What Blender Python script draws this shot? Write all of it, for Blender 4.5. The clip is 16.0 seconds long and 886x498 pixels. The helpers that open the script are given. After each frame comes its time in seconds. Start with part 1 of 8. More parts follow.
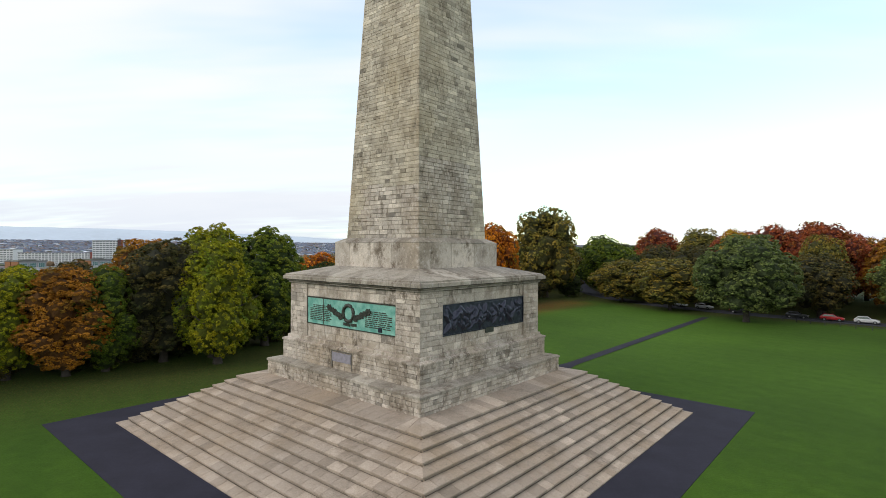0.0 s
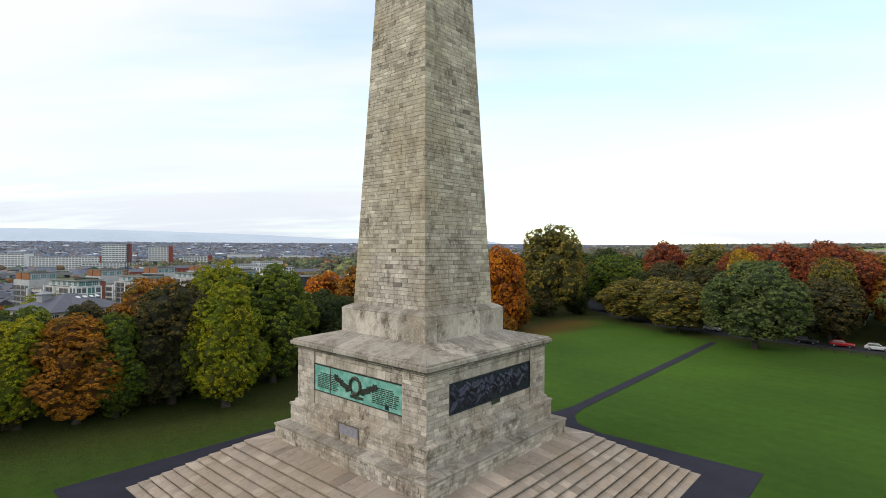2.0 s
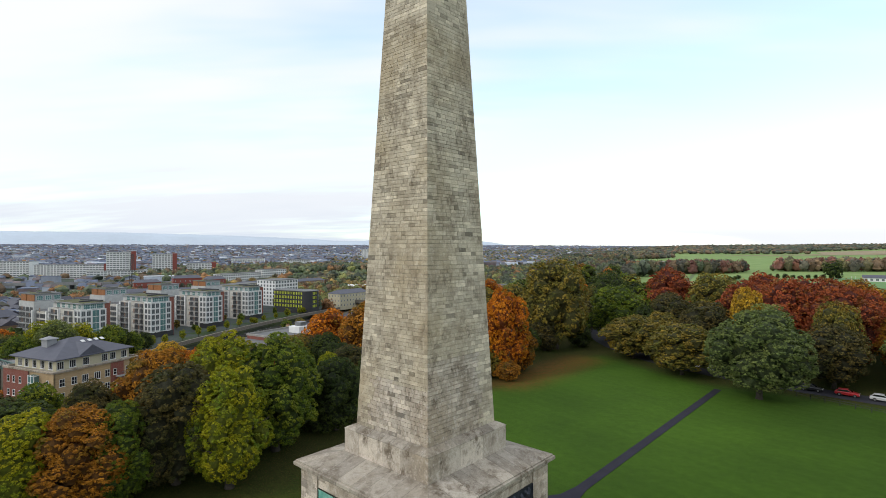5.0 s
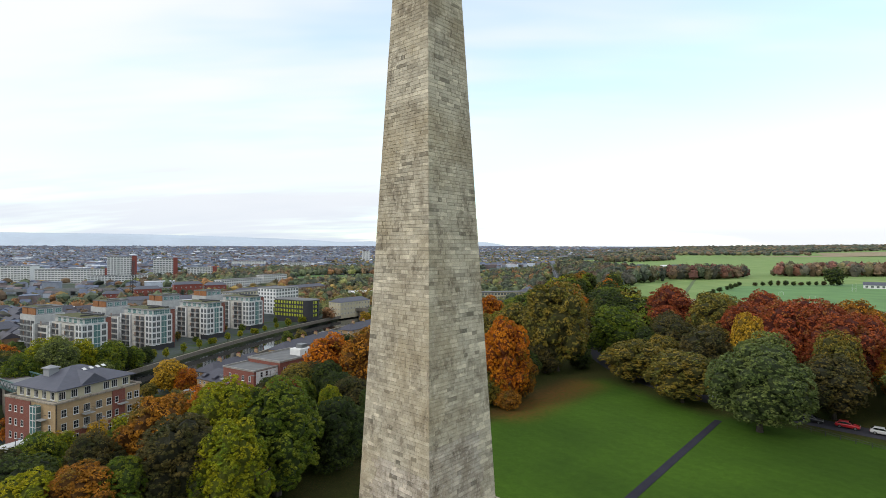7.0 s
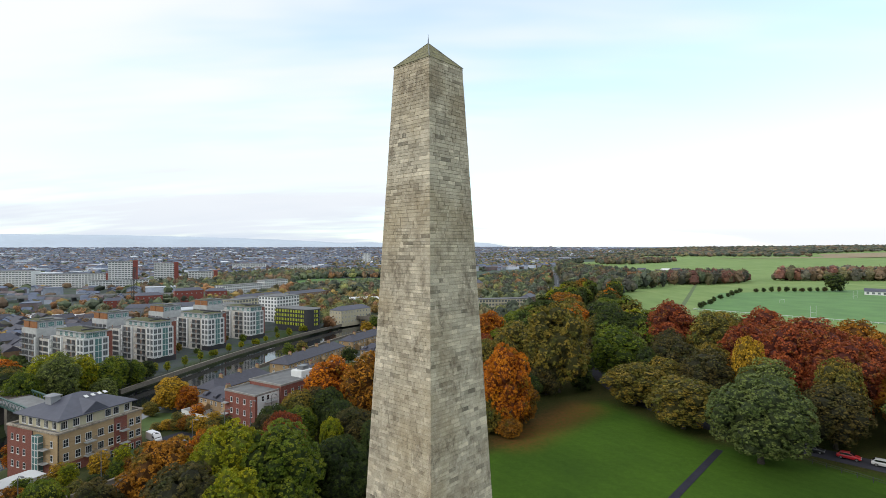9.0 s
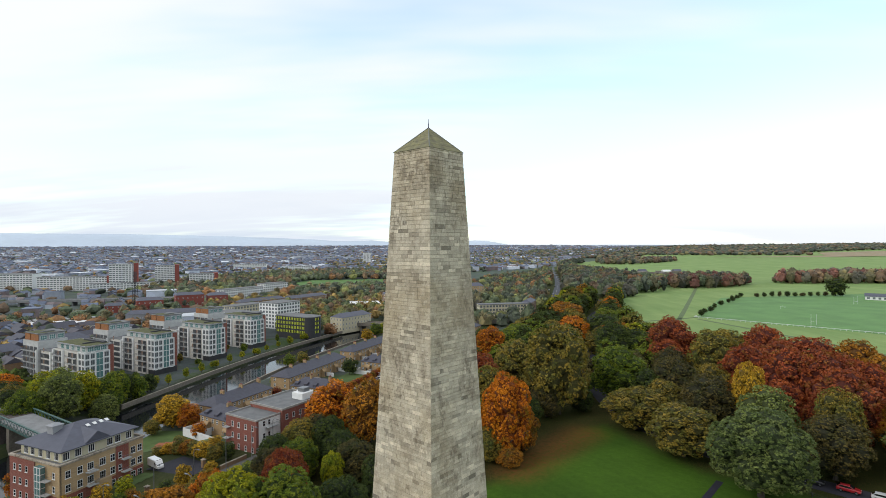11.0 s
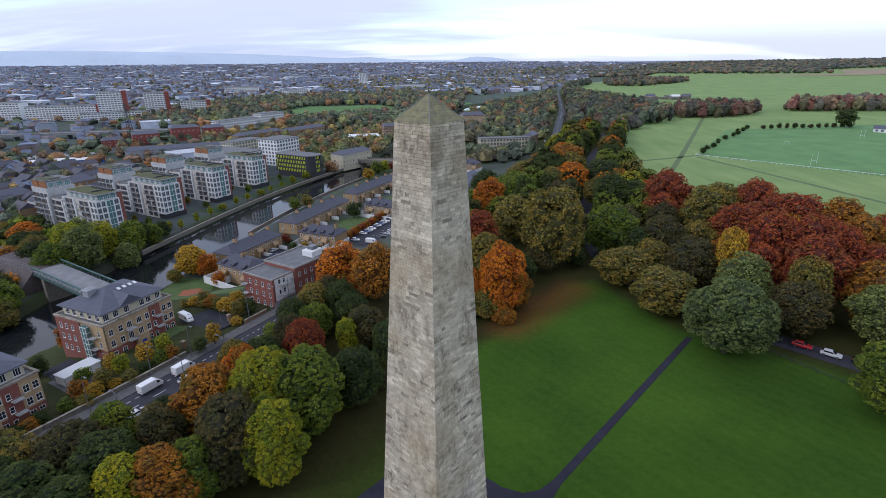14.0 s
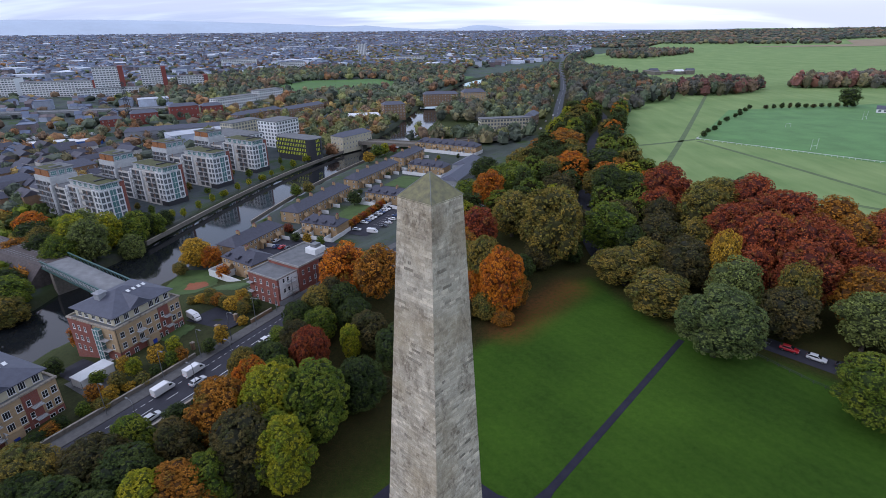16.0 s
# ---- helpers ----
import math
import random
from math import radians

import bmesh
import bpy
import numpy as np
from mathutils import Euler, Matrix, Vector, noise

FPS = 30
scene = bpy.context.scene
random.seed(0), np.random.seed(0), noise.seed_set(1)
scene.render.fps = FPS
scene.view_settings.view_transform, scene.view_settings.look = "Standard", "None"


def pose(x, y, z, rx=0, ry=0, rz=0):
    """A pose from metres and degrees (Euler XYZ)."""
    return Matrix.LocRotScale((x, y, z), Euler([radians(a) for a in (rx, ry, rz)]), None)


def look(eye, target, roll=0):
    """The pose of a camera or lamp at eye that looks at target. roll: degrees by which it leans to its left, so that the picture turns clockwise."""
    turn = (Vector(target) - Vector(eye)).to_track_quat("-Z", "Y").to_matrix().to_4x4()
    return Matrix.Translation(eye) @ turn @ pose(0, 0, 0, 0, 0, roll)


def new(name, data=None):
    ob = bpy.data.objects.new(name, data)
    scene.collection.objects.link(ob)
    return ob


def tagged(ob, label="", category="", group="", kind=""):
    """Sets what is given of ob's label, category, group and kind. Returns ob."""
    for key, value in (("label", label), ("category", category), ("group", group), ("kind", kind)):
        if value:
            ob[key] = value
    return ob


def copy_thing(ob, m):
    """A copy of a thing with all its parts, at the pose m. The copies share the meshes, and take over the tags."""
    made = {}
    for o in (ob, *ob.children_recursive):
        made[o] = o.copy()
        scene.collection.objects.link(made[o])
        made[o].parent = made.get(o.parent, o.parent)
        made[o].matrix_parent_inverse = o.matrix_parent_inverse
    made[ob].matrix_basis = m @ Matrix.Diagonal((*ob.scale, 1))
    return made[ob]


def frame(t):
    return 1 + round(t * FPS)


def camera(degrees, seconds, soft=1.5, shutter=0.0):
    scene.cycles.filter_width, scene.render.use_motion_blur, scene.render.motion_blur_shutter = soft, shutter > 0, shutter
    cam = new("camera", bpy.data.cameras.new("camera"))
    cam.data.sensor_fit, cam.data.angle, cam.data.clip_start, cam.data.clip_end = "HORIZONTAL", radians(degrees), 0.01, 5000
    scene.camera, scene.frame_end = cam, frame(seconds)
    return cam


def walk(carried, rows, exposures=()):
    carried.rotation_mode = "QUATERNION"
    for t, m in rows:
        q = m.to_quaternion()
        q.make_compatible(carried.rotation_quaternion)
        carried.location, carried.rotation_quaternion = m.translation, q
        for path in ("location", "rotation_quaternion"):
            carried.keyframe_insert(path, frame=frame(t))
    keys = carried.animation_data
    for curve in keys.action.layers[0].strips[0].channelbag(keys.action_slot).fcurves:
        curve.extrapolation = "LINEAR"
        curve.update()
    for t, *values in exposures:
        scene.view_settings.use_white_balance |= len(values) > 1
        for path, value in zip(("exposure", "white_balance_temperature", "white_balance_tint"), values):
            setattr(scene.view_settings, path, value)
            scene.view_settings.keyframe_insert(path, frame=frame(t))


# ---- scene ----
cam = camera(80.48, 16.0, soft=0.85)
METRES, EYE, TILT, LEAN, TURN = 60.0, 15.0, -0.056, -0.338, 0.0
ROWS = [
    (0.0, 0.0, 0.0, 0.0, 0.0, 0.0, -0.0),
    (0.5, -0.0003, -0.0, 0.0159, 0.21, -0.03, 0.02),
    (1.0, -0.0006, 0.0001, 0.04, 0.38, -0.07, 0.07),
    (1.5, -0.0002, -0.0002, 0.0656, 0.57, -0.05, 0.11),
    (2.0, 0.0005, -0.0007, 0.0946, 0.72, -0.05, 0.13),
    (2.5, 0.0011, -0.0011, 0.1217, 0.82, -0.05, 0.16),
    (3.0, 0.0019, -0.0011, 0.1504, 0.91, -0.04, 0.2),
    (3.5, 0.0023, -0.0011, 0.1777, 0.97, -0.04, 0.23),
    (4.0, 0.0022, -0.0001, 0.2092, 1.0, -0.04, 0.27),
    (6.5, 0.0024, -0.0034, 0.3558, 1.11, -0.03, 0.36),
    (7.0, 0.0018, -0.0044, 0.3847, 1.11, -0.03, 0.37),
    (7.5, 0.0018, -0.0048, 0.411, 1.14, -0.02, 0.4),
    (8.0, 0.0018, -0.0055, 0.4397, 1.14, -0.04, 0.44),
    (8.5, 0.0014, -0.0056, 0.4662, 1.16, -0.04, 0.46),
    (9.0, 0.0015, -0.0062, 0.496, 1.18, -0.03, 0.47),
    (9.5, 0.0018, -0.0065, 0.5244, 1.2, -0.02, 0.47),
    (12.0, 0.0033, -0.0093, 0.6961, 1.25, -1.4, 0.62),
    (12.5, 0.0029, -0.0103, 0.7308, 1.25, -5.19, 0.67),
    (13.0, 0.0031, -0.0092, 0.7688, 1.26, -10.84, 0.74),
    (13.5, 0.0037, -0.0085, 0.8046, 1.26, -15.39, 0.78),
    (14.0, 0.0041, -0.0079, 0.843, 1.24, -19.73, 0.82),
    (14.5, 0.0051, -0.0062, 0.8808, 1.23, -22.94, 0.83),
    (15.0, 0.006, -0.0066, 0.9213, 1.23, -22.88, 0.83),
    (15.5, 0.0065, -0.0079, 0.9588, 1.26, -22.84, 0.82),
    (16.0, 0.0065, -0.0096, 0.9996, 1.27, -22.82, 0.83),
]
walk(cam, [(t, pose(0, 0, EYE, TILT, LEAN, TURN) @ pose(METRES * x, METRES * y, METRES * z, 90 + pitch, roll, yaw)) for t, x, y, z, yaw, pitch, roll in ROWS],
     exposures=[(0.0, -0.07, 6480, 11), (12.0, -0.07, 6400, 10), (13.2, -0.16, 5950, 13), (14.5, -0.30, 5500, 22), (16.0, -0.30, 5480, 22)])

# ---- light and sky ----
world = bpy.data.worlds.new("sky")
scene.world = world
world.use_nodes = True
wn, wl = world.node_tree.nodes, world.node_tree.links
wn.clear()
SUN_ELEV, SUN_AZ = 34.0, -152.0      # degrees; azimuth counted from +x towards +y


def wnode(kind, **inputs):
    n = wn.new(kind)
    for k, v in inputs.items():
        n.inputs[k.replace("_", " ")].default_value = v
    return n


sky = wn.new("ShaderNodeTexSky")
sky.sky_type = "NISHITA"
sky.sun_disc = False
sky.sun_elevation = radians(SUN_ELEV)
sky.sun_rotation = radians(90 - SUN_AZ)
sky.air_density, sky.dust_density, sky.ozone_density = 1.0, 0.4, 2.0
tc = wn.new("ShaderNodeTexCoord")
sep = wn.new("ShaderNodeSeparateXYZ")
wl.new(tc.outputs["Generated"], sep.inputs[0])
lift = wn.new("ShaderNodeMath")
lift.operation = "MAXIMUM"
wl.new(sep.outputs["Z"], lift.inputs[0])
lift.inputs[1].default_value = 0.0
lift2 = wn.new("ShaderNodeMath")
lift2.operation = "ADD"
wl.new(lift.outputs[0], lift2.inputs[0])
lift2.inputs[1].default_value = 0.16
du, dv = wn.new("ShaderNodeMath"), wn.new("ShaderNodeMath")
du.operation = dv.operation = "DIVIDE"
wl.new(sep.outputs["X"], du.inputs[0])
wl.new(lift2.outputs[0], du.inputs[1])
wl.new(sep.outputs["Y"], dv.inputs[0])
wl.new(lift2.outputs[0], dv.inputs[1])
comb = wn.new("ShaderNodeCombineXYZ")
wl.new(du.outputs[0], comb.inputs[0])
wl.new(dv.outputs[0], comb.inputs[1])


def cloud_noise(scale, detail, stretch, offset, lo, hi):
    mp = wn.new("ShaderNodeMapping")
    mp.inputs["Scale"].default_value = stretch
    mp.inputs["Location"].default_value = offset
    mp.inputs["Rotation"].default_value = (0, 0, radians(8))
    wl.new(comb.outputs[0], mp.inputs[0])
    n = wnode("ShaderNodeTexNoise", Scale=scale, Detail=detail, Roughness=0.55)
    wl.new(mp.outputs[0], n.inputs["Vector"])
    r = wn.new("ShaderNodeMapRange")
    r.interpolation_type = "SMOOTHSTEP"
    r.inputs["From Min"].default_value, r.inputs["From Max"].default_value = lo, hi
    wl.new(n.outputs["Fac"], r.inputs["Value"])
    return r


def sky_step(out, a, b):
    r = wn.new("ShaderNodeMapRange")
    r.interpolation_type = "SMOOTHSTEP"
    r.inputs["From Min"].default_value, r.inputs["From Max"].default_value = a, b
    wl.new(out, r.inputs["Value"])
    return r.outputs[0]


def sky_math(op, a, b):
    n = wn.new("ShaderNodeMath")
    n.operation = op
    for k, v in enumerate((a, b)):
        if isinstance(v, (int, float)):
            n.inputs[k].default_value = v
        else:
            wl.new(v, n.inputs[k])
    return n.outputs[0]


east = sky_step(sep.outputs["X"], -0.10, 0.25)
clear_band = sky_math("MULTIPLY", east, sky_math("MULTIPLY", sky_step(sep.outputs["Z"], 0.02, 0.08), sky_step(sep.outputs["Z"], 0.33, 0.20)))
cover = cloud_noise(0.5, 5.0, (0.4, 1.3, 1), (2.06, 0.57, 0), 0.34, 0.53)
grey = cloud_noise(0.8, 6.0, (0.55, 1.1, 1), (7.3, 4.1, 0), 0.40, 0.66)
low = wn.new("ShaderNodeMapRange")
low.inputs["From Min"].default_value, low.inputs["From Max"].default_value = 0.02, 0.17
low.inputs["To Min"].default_value, low.inputs["To Max"].default_value = 0.95, 0.0
wl.new(sep.outputs["Z"], low.inputs["Value"])
grey_on = wn.new("ShaderNodeMapRange")
grey_on.inputs["To Min"].default_value, grey_on.inputs["To Max"].default_value = 0.5, 0.85
wl.new(grey.outputs[0], grey_on.inputs["Value"])
greyer = wn.new("ShaderNodeMath")
greyer.operation = "MULTIPLY"
wl.new(grey_on.outputs[0], greyer.inputs[0])
wl.new(low.outputs[0], greyer.inputs[1])
tint = wn.new("ShaderNodeMix")
tint.data_type = "RGBA"
tint.inputs["A"].default_value = (1.03, 1.055, 1.08, 1)
tint.inputs["B"].default_value = (0.66, 0.76, 0.89, 1)
wl.new(sky_math("MULTIPLY", greyer.outputs[0], sky_math("SUBTRACT", 1.0, sky_math("MULTIPLY", east, 0.8))), tint.inputs["Factor"])
bg_blue = wnode("ShaderNodeBackground", Strength=0.34)
pale = wn.new("ShaderNodeMix")
pale.data_type, pale.blend_type = "RGBA", "MULTIPLY"
pale.inputs["Factor"].default_value = 1.0
pale.inputs["B"].default_value = (1.03, 1.10, 0.93, 1)
wl.new(sky.outputs[0], pale.inputs["A"])
wl.new(pale.outputs["Result"], bg_blue.inputs["Color"])
bg_cloud = wnode("ShaderNodeBackground", Strength=1.0)
wl.new(tint.outputs["Result"], bg_cloud.inputs["Color"])
cover_hi = wn.new("ShaderNodeMapRange")
cover_hi.inputs["To Min"].default_value, cover_hi.inputs["To Max"].default_value = 0.35, 1.0
wl.new(sky_math("MULTIPLY", cover.outputs[0], sky_math("SUBTRACT", 1.0, sky_math("MULTIPLY", clear_band, 0.6))), cover_hi.inputs["Value"])
both = wn.new("ShaderNodeMixShader")
wl.new(cover_hi.outputs[0], both.inputs[0])
wl.new(bg_blue.outputs[0], both.inputs[1])
wl.new(bg_cloud.outputs[0], both.inputs[2])
wout = wn.new("ShaderNodeOutputWorld")
wl.new(both.outputs[0], wout.inputs[0])

sun_data = bpy.data.lights.new("sun", "SUN")
sun_data.energy, sun_data.angle, sun_data.color = 1.4, radians(18), (1.0, 0.93, 0.82)
sun = new("sun", sun_data)
_az, _el = radians(SUN_AZ), radians(SUN_ELEV)
sun.matrix_world = look((0, 0, 300), (-math.cos(_az) * math.cos(_el), -math.sin(_az) * math.cos(_el), 300 - math.sin(_el)))

# ---- materials ----
def nodes_of(name):
    m = bpy.data.materials.new(name)
    m.use_nodes = True
    nt = m.node_tree
    return m, nt.nodes, nt.links, nt.nodes["Principled BSDF"]


def tex_noise(n, l, vec, scale, detail=4.0, rough=0.6):
    t = n.new("ShaderNodeTexNoise")
    t.inputs["Scale"].default_value, t.inputs["Detail"].default_value, t.inputs["Roughness"].default_value = scale, detail, rough
    if vec is not None:
        l.new(vec, t.inputs["Vector"])
    return t.outputs["Fac"]


def ramp(n, l, fac, stops):
    r = n.new("ShaderNodeValToRGB")
    els = r.color_ramp.elements
    while len(els) < len(stops):
        els.new(0.5)
    for e, (p, c) in zip(els, stops):
        e.position, e.color = p, (*c, 1)
    l.new(fac, r.inputs[0])
    return r.outputs[0]


def mix(n, l, fac, a, b, kind="MIX"):
    m = n.new("ShaderNodeMix")
    m.data_type, m.blend_type = "RGBA", kind
    for sock, v in (("Factor", fac), ("A", a), ("B", b)):
        if isinstance(v, (int, float)):
            m.inputs[sock].default_value = v
        elif isinstance(v, tuple):
            m.inputs[sock].default_value = (*v, 1)
        else:
            l.new(v, m.inputs[sock])
    return m.outputs["Result"]


def maprange(n, l, v, a, b, c=0.0, d=1.0):
    r = n.new("ShaderNodeMapRange")
    r.inputs["From Min"].default_value, r.inputs["From Max"].default_value = a, b
    r.inputs["To Min"].default_value, r.inputs["To Max"].default_value = c, d
    l.new(v, r.inputs["Value"])
    return r.outputs[0]


def bump(n, l, bsdf, height, strength, dist):
    b = n.new("ShaderNodeBump")
    b.inputs["Strength"].default_value, b.inputs["Distance"].default_value = strength, dist
    l.new(height, b.inputs["Height"])
    l.new(b.outputs[0], bsdf.inputs["Normal"])


def world_pos(n):
    return n.new("ShaderNodeNewGeometry").outputs["Position"]


def plain(name, colour, rough=0.6, metal=0.0, vary=0.18, scale=1.2, second=None, grain=0.0, island=False):
    """A painted or cast surface: two tones in patches, fine speckle on top."""
    m, n, l, b = nodes_of(name)
    pos = world_pos(n)
    second = second or tuple(c * (1 - vary) for c in colour)
    fac = tex_noise(n, l, pos, scale, 5)
    col = ramp(n, l, fac, [(0.35, second), (0.65, colour)])
    fine = tex_noise(n, l, pos, scale * 14, 3)
    col = mix(n, l, 0.5, col, ramp(n, l, fine, [(0.3, (1 - vary,) * 3), (0.7, (1, 1, 1))]), "MULTIPLY")
    if island:
        rnd = n.new("ShaderNodeNewGeometry").outputs["Random Per Island"]
        col = mix(n, l, 1.0, col, ramp(n, l, rnd, [(0.0, (0.68,) * 3), (1.0, (1.2,) * 3)]), "MULTIPLY")
    l.new(col, b.inputs["Base Color"])
    b.inputs["Roughness"].default_value, b.inputs["Metallic"].default_value = rough, metal
    if grain:
        bump(n, l, b, fine, 0.5, grain)
    return m


def granite(name, light, dark, warm, per_object=False, stain=1.0):
    """Weathered ashlar: tone per stone, some nearly black, brown and grey washes, dark runs below the ledges."""
    m, n, l, b = nodes_of(name)
    pos = world_pos(n)
    if per_object:
        rnd = n.new("ShaderNodeObjectInfo").outputs["Random"]
    else:
        rnd = n.new("ShaderNodeNewGeometry").outputs["Random Per Island"]
    half = tuple(0.55 * a + 0.45 * c for a, c in zip(light, dark))
    tone = ramp(n, l, rnd, [(0.0, tuple(0.55 * c for c in dark)), (0.025, tuple(0.9 * c for c in dark)), (0.12, half), (0.42, tuple(0.88 * c for c in light)), (0.75, light), (1.0, tuple(min(1, c * 1.32) for c in light))])
    wash = tex_noise(n, l, pos, 0.16, 4, 0.6)
    col = mix(n, l, maprange(n, l, wash, 0.44, 0.66, 0, 0.8), tone, warm)
    mp = n.new("ShaderNodeMapping")
    mp.inputs["Scale"].default_value = (1.0, 1.0, 0.55)
    l.new(pos, mp.inputs[0])
    run = tex_noise(n, l, mp.outputs[0], 0.45, 5, 0.65)
    col = mix(n, l, maprange(n, l, run, 0.50, 0.66, 0, min(1.0, 0.7 * stain)), col, tuple(c * k for c, k in zip(dark, (0.78, 0.70, 0.60))))
    patch = maprange(n, l, tex_noise(n, l, pos, 0.26, 3), 0.46, 0.60)
    soot = n.new("ShaderNodeMath")
    soot.operation = "MULTIPLY"
    l.new(patch, soot.inputs[0])
    l.new(maprange(n, l, tex_noise(n, l, mp.outputs[0], 1.3, 6, 0.75), 0.47, 0.60, 0, min(1.0, 0.95 * stain)), soot.inputs[1])
    col = mix(n, l, soot.outputs[0], col, (0.115, 0.085, 0.056))
    blot = tex_noise(n, l, pos, 1.7, 6, 0.75)
    col = mix(n, l, maprange(n, l, blot, 0.50, 0.66, 0, 0.62 * stain), col, tuple(c * k for c, k in zip(dark, (0.74, 0.68, 0.58))))
    lichen = tex_noise(n, l, pos, 2.4, 6, 0.75)
    col = mix(n, l, maprange(n, l, lichen, 0.52, 0.66, 0, 0.6 * stain), col, tuple(min(1, c * k) for c, k in zip(light, (1.2, 1.22, 1.28))))
    fine = tex_noise(n, l, pos, 12, 4, 0.75)
    col = mix(n, l, 0.75, col, ramp(n, l, fine, [(0.3, (0.62, 0.61, 0.60)), (0.7, (1.16, 1.16, 1.16))]), "MULTIPLY")
    pits = tex_noise(n, l, pos, 3.4, 6, 0.85)
    col = mix(n, l, 0.85, col, ramp(n, l, pits, [(0.32, (0.32, 0.29, 0.25)), (0.40, (0.98, 0.97, 0.95)), (0.7, (1.10, 1.10, 1.10))]), "MULTIPLY")
    l.new(col, b.inputs["Base Color"])
    b.inputs["Roughness"].default_value = 0.85
    bump(n, l, b, fine, 0.6, 0.02)
    return m


def foliage(name, a, b_col, c=None, shade=0.55):
    """Leaves: two or three tones in large patches, each spray a little lighter or darker."""
    m, n, l, b = nodes_of(name)
    pos = world_pos(n)
    rnd = n.new("ShaderNodeNewGeometry").outputs["Random Per Island"]
    ob = n.new("ShaderNodeObjectInfo").outputs["Random"]
    big = tex_noise(n, l, pos, 0.26, 3)
    c = c or tuple(0.75 * v for v in a)
    col = ramp(n, l, big, [(0.36, c), (0.47, a), (0.62, b_col)])
    col = mix(n, l, maprange(n, l, tex_noise(n, l, pos, 0.9, 3), 0.42, 0.6, 0, 0.5), col, b_col)
    col = mix(n, l, 1.0, col, ramp(n, l, rnd, [(0.0, (shade,) * 3), (0.5, (1, 1, 1)), (1.0, (1.55, 1.5, 1.3))]), "MULTIPLY")
    col = mix(n, l, 1.0, col, ramp(n, l, ob, [(0.0, (0.85, 0.85, 0.85)), (1.0, (1.15, 1.12, 1.1))]), "MULTIPLY")
    l.new(col, b.inputs["Base Color"])
    b.inputs["Roughness"].default_value = 0.6
    b.inputs["Specular IOR Level"].default_value = 0.1
    tr = n.new("ShaderNodeBsdfTranslucent")
    l.new(col, tr.inputs[0])
    ms = n.new("ShaderNodeMixShader")
    ms.inputs[0].default_value = 0.22
    l.new(b.outputs[0], ms.inputs[1])
    l.new(tr.outputs[0], ms.inputs[2])
    l.new(ms.outputs[0], n["Material Output"].inputs[0])
    return m


STONE = granite("granite_ashlar", (0.535, 0.475, 0.410), (0.28, 0.25, 0.215), (0.40, 0.32, 0.235))
STONE_PIECE = granite("granite_block", (0.535, 0.475, 0.410), (0.28, 0.25, 0.215), (0.40, 0.32, 0.235), True)
STONE_SHAFT = granite("granite_shaft_ashlar", (0.560, 0.500, 0.402), (0.27, 0.24, 0.19), (0.42, 0.345, 0.235), stain=0.7)
STONE_STEP = granite("granite_tread", (0.385, 0.318, 0.26), (0.30, 0.245, 0.195), (0.335, 0.255, 0.18), stain=0.4)
STONE_STEP_PIECE = granite("granite_tread_slab", (0.385, 0.318, 0.26), (0.30, 0.245, 0.195), (0.335, 0.255, 0.18), True, stain=0.4)
STONE_TOP = granite("granite_weathered", (0.36, 0.325, 0.28), (0.22, 0.20, 0.17), (0.30, 0.255, 0.19))
STONE_TOP_PIECE = granite("granite_coping", (0.38, 0.345, 0.295), (0.20, 0.18, 0.155), (0.30, 0.255, 0.19), True)
MORTAR = plain("mortar", (0.17, 0.152, 0.125), 0.95, vary=0.4, scale=2)
POINTING = plain("lime_pointing", (0.33, 0.30, 0.26), 0.95, vary=0.5, scale=1.5)
VERDIGRIS = plain("verdigris_bronze", (0.26, 0.53, 0.44), 0.6, vary=0.5, scale=1.6, second=(0.10, 0.33, 0.27), grain=0.01)
BRONZE = plain("dark_bronze", (0.050, 0.056, 0.090), 0.30, 0.45, vary=0.5, scale=3)
BRONZE_BROWN = plain("brown_bronze", (0.055, 0.06, 0.045), 0.5, 0.2, vary=0.5, scale=4)
ASPHALT = plain("asphalt", (0.029, 0.028, 0.043), 0.9, vary=0.25, scale=0.35, grain=0.01)
ROAD = plain("road_asphalt", (0.044, 0.044, 0.056), 0.85, vary=0.25, scale=0.3, grain=0.01)
WET_ROAD = plain("wet_asphalt", (0.046, 0.046, 0.058), 0.6, vary=0.25, scale=0.3, grain=0.01)
PAVING = plain("footway_paving", (0.12, 0.117, 0.115), 0.9, vary=0.3, scale=0.8)
for _m in (ASPHALT, ROAD, WET_ROAD):
    _m.node_tree.nodes["Principled BSDF"].inputs["Specular IOR Level"].default_value = 0.2
PAINT = plain("road_paint", (0.7, 0.7, 0.68), 0.7, vary=0.3, scale=4)
YELLOW_PAINT = plain("yellow_paint", (0.6, 0.45, 0.05), 0.7)
BARK = plain("bark", (0.09, 0.075, 0.06), 0.95, vary=0.5, scale=2, grain=0.03)
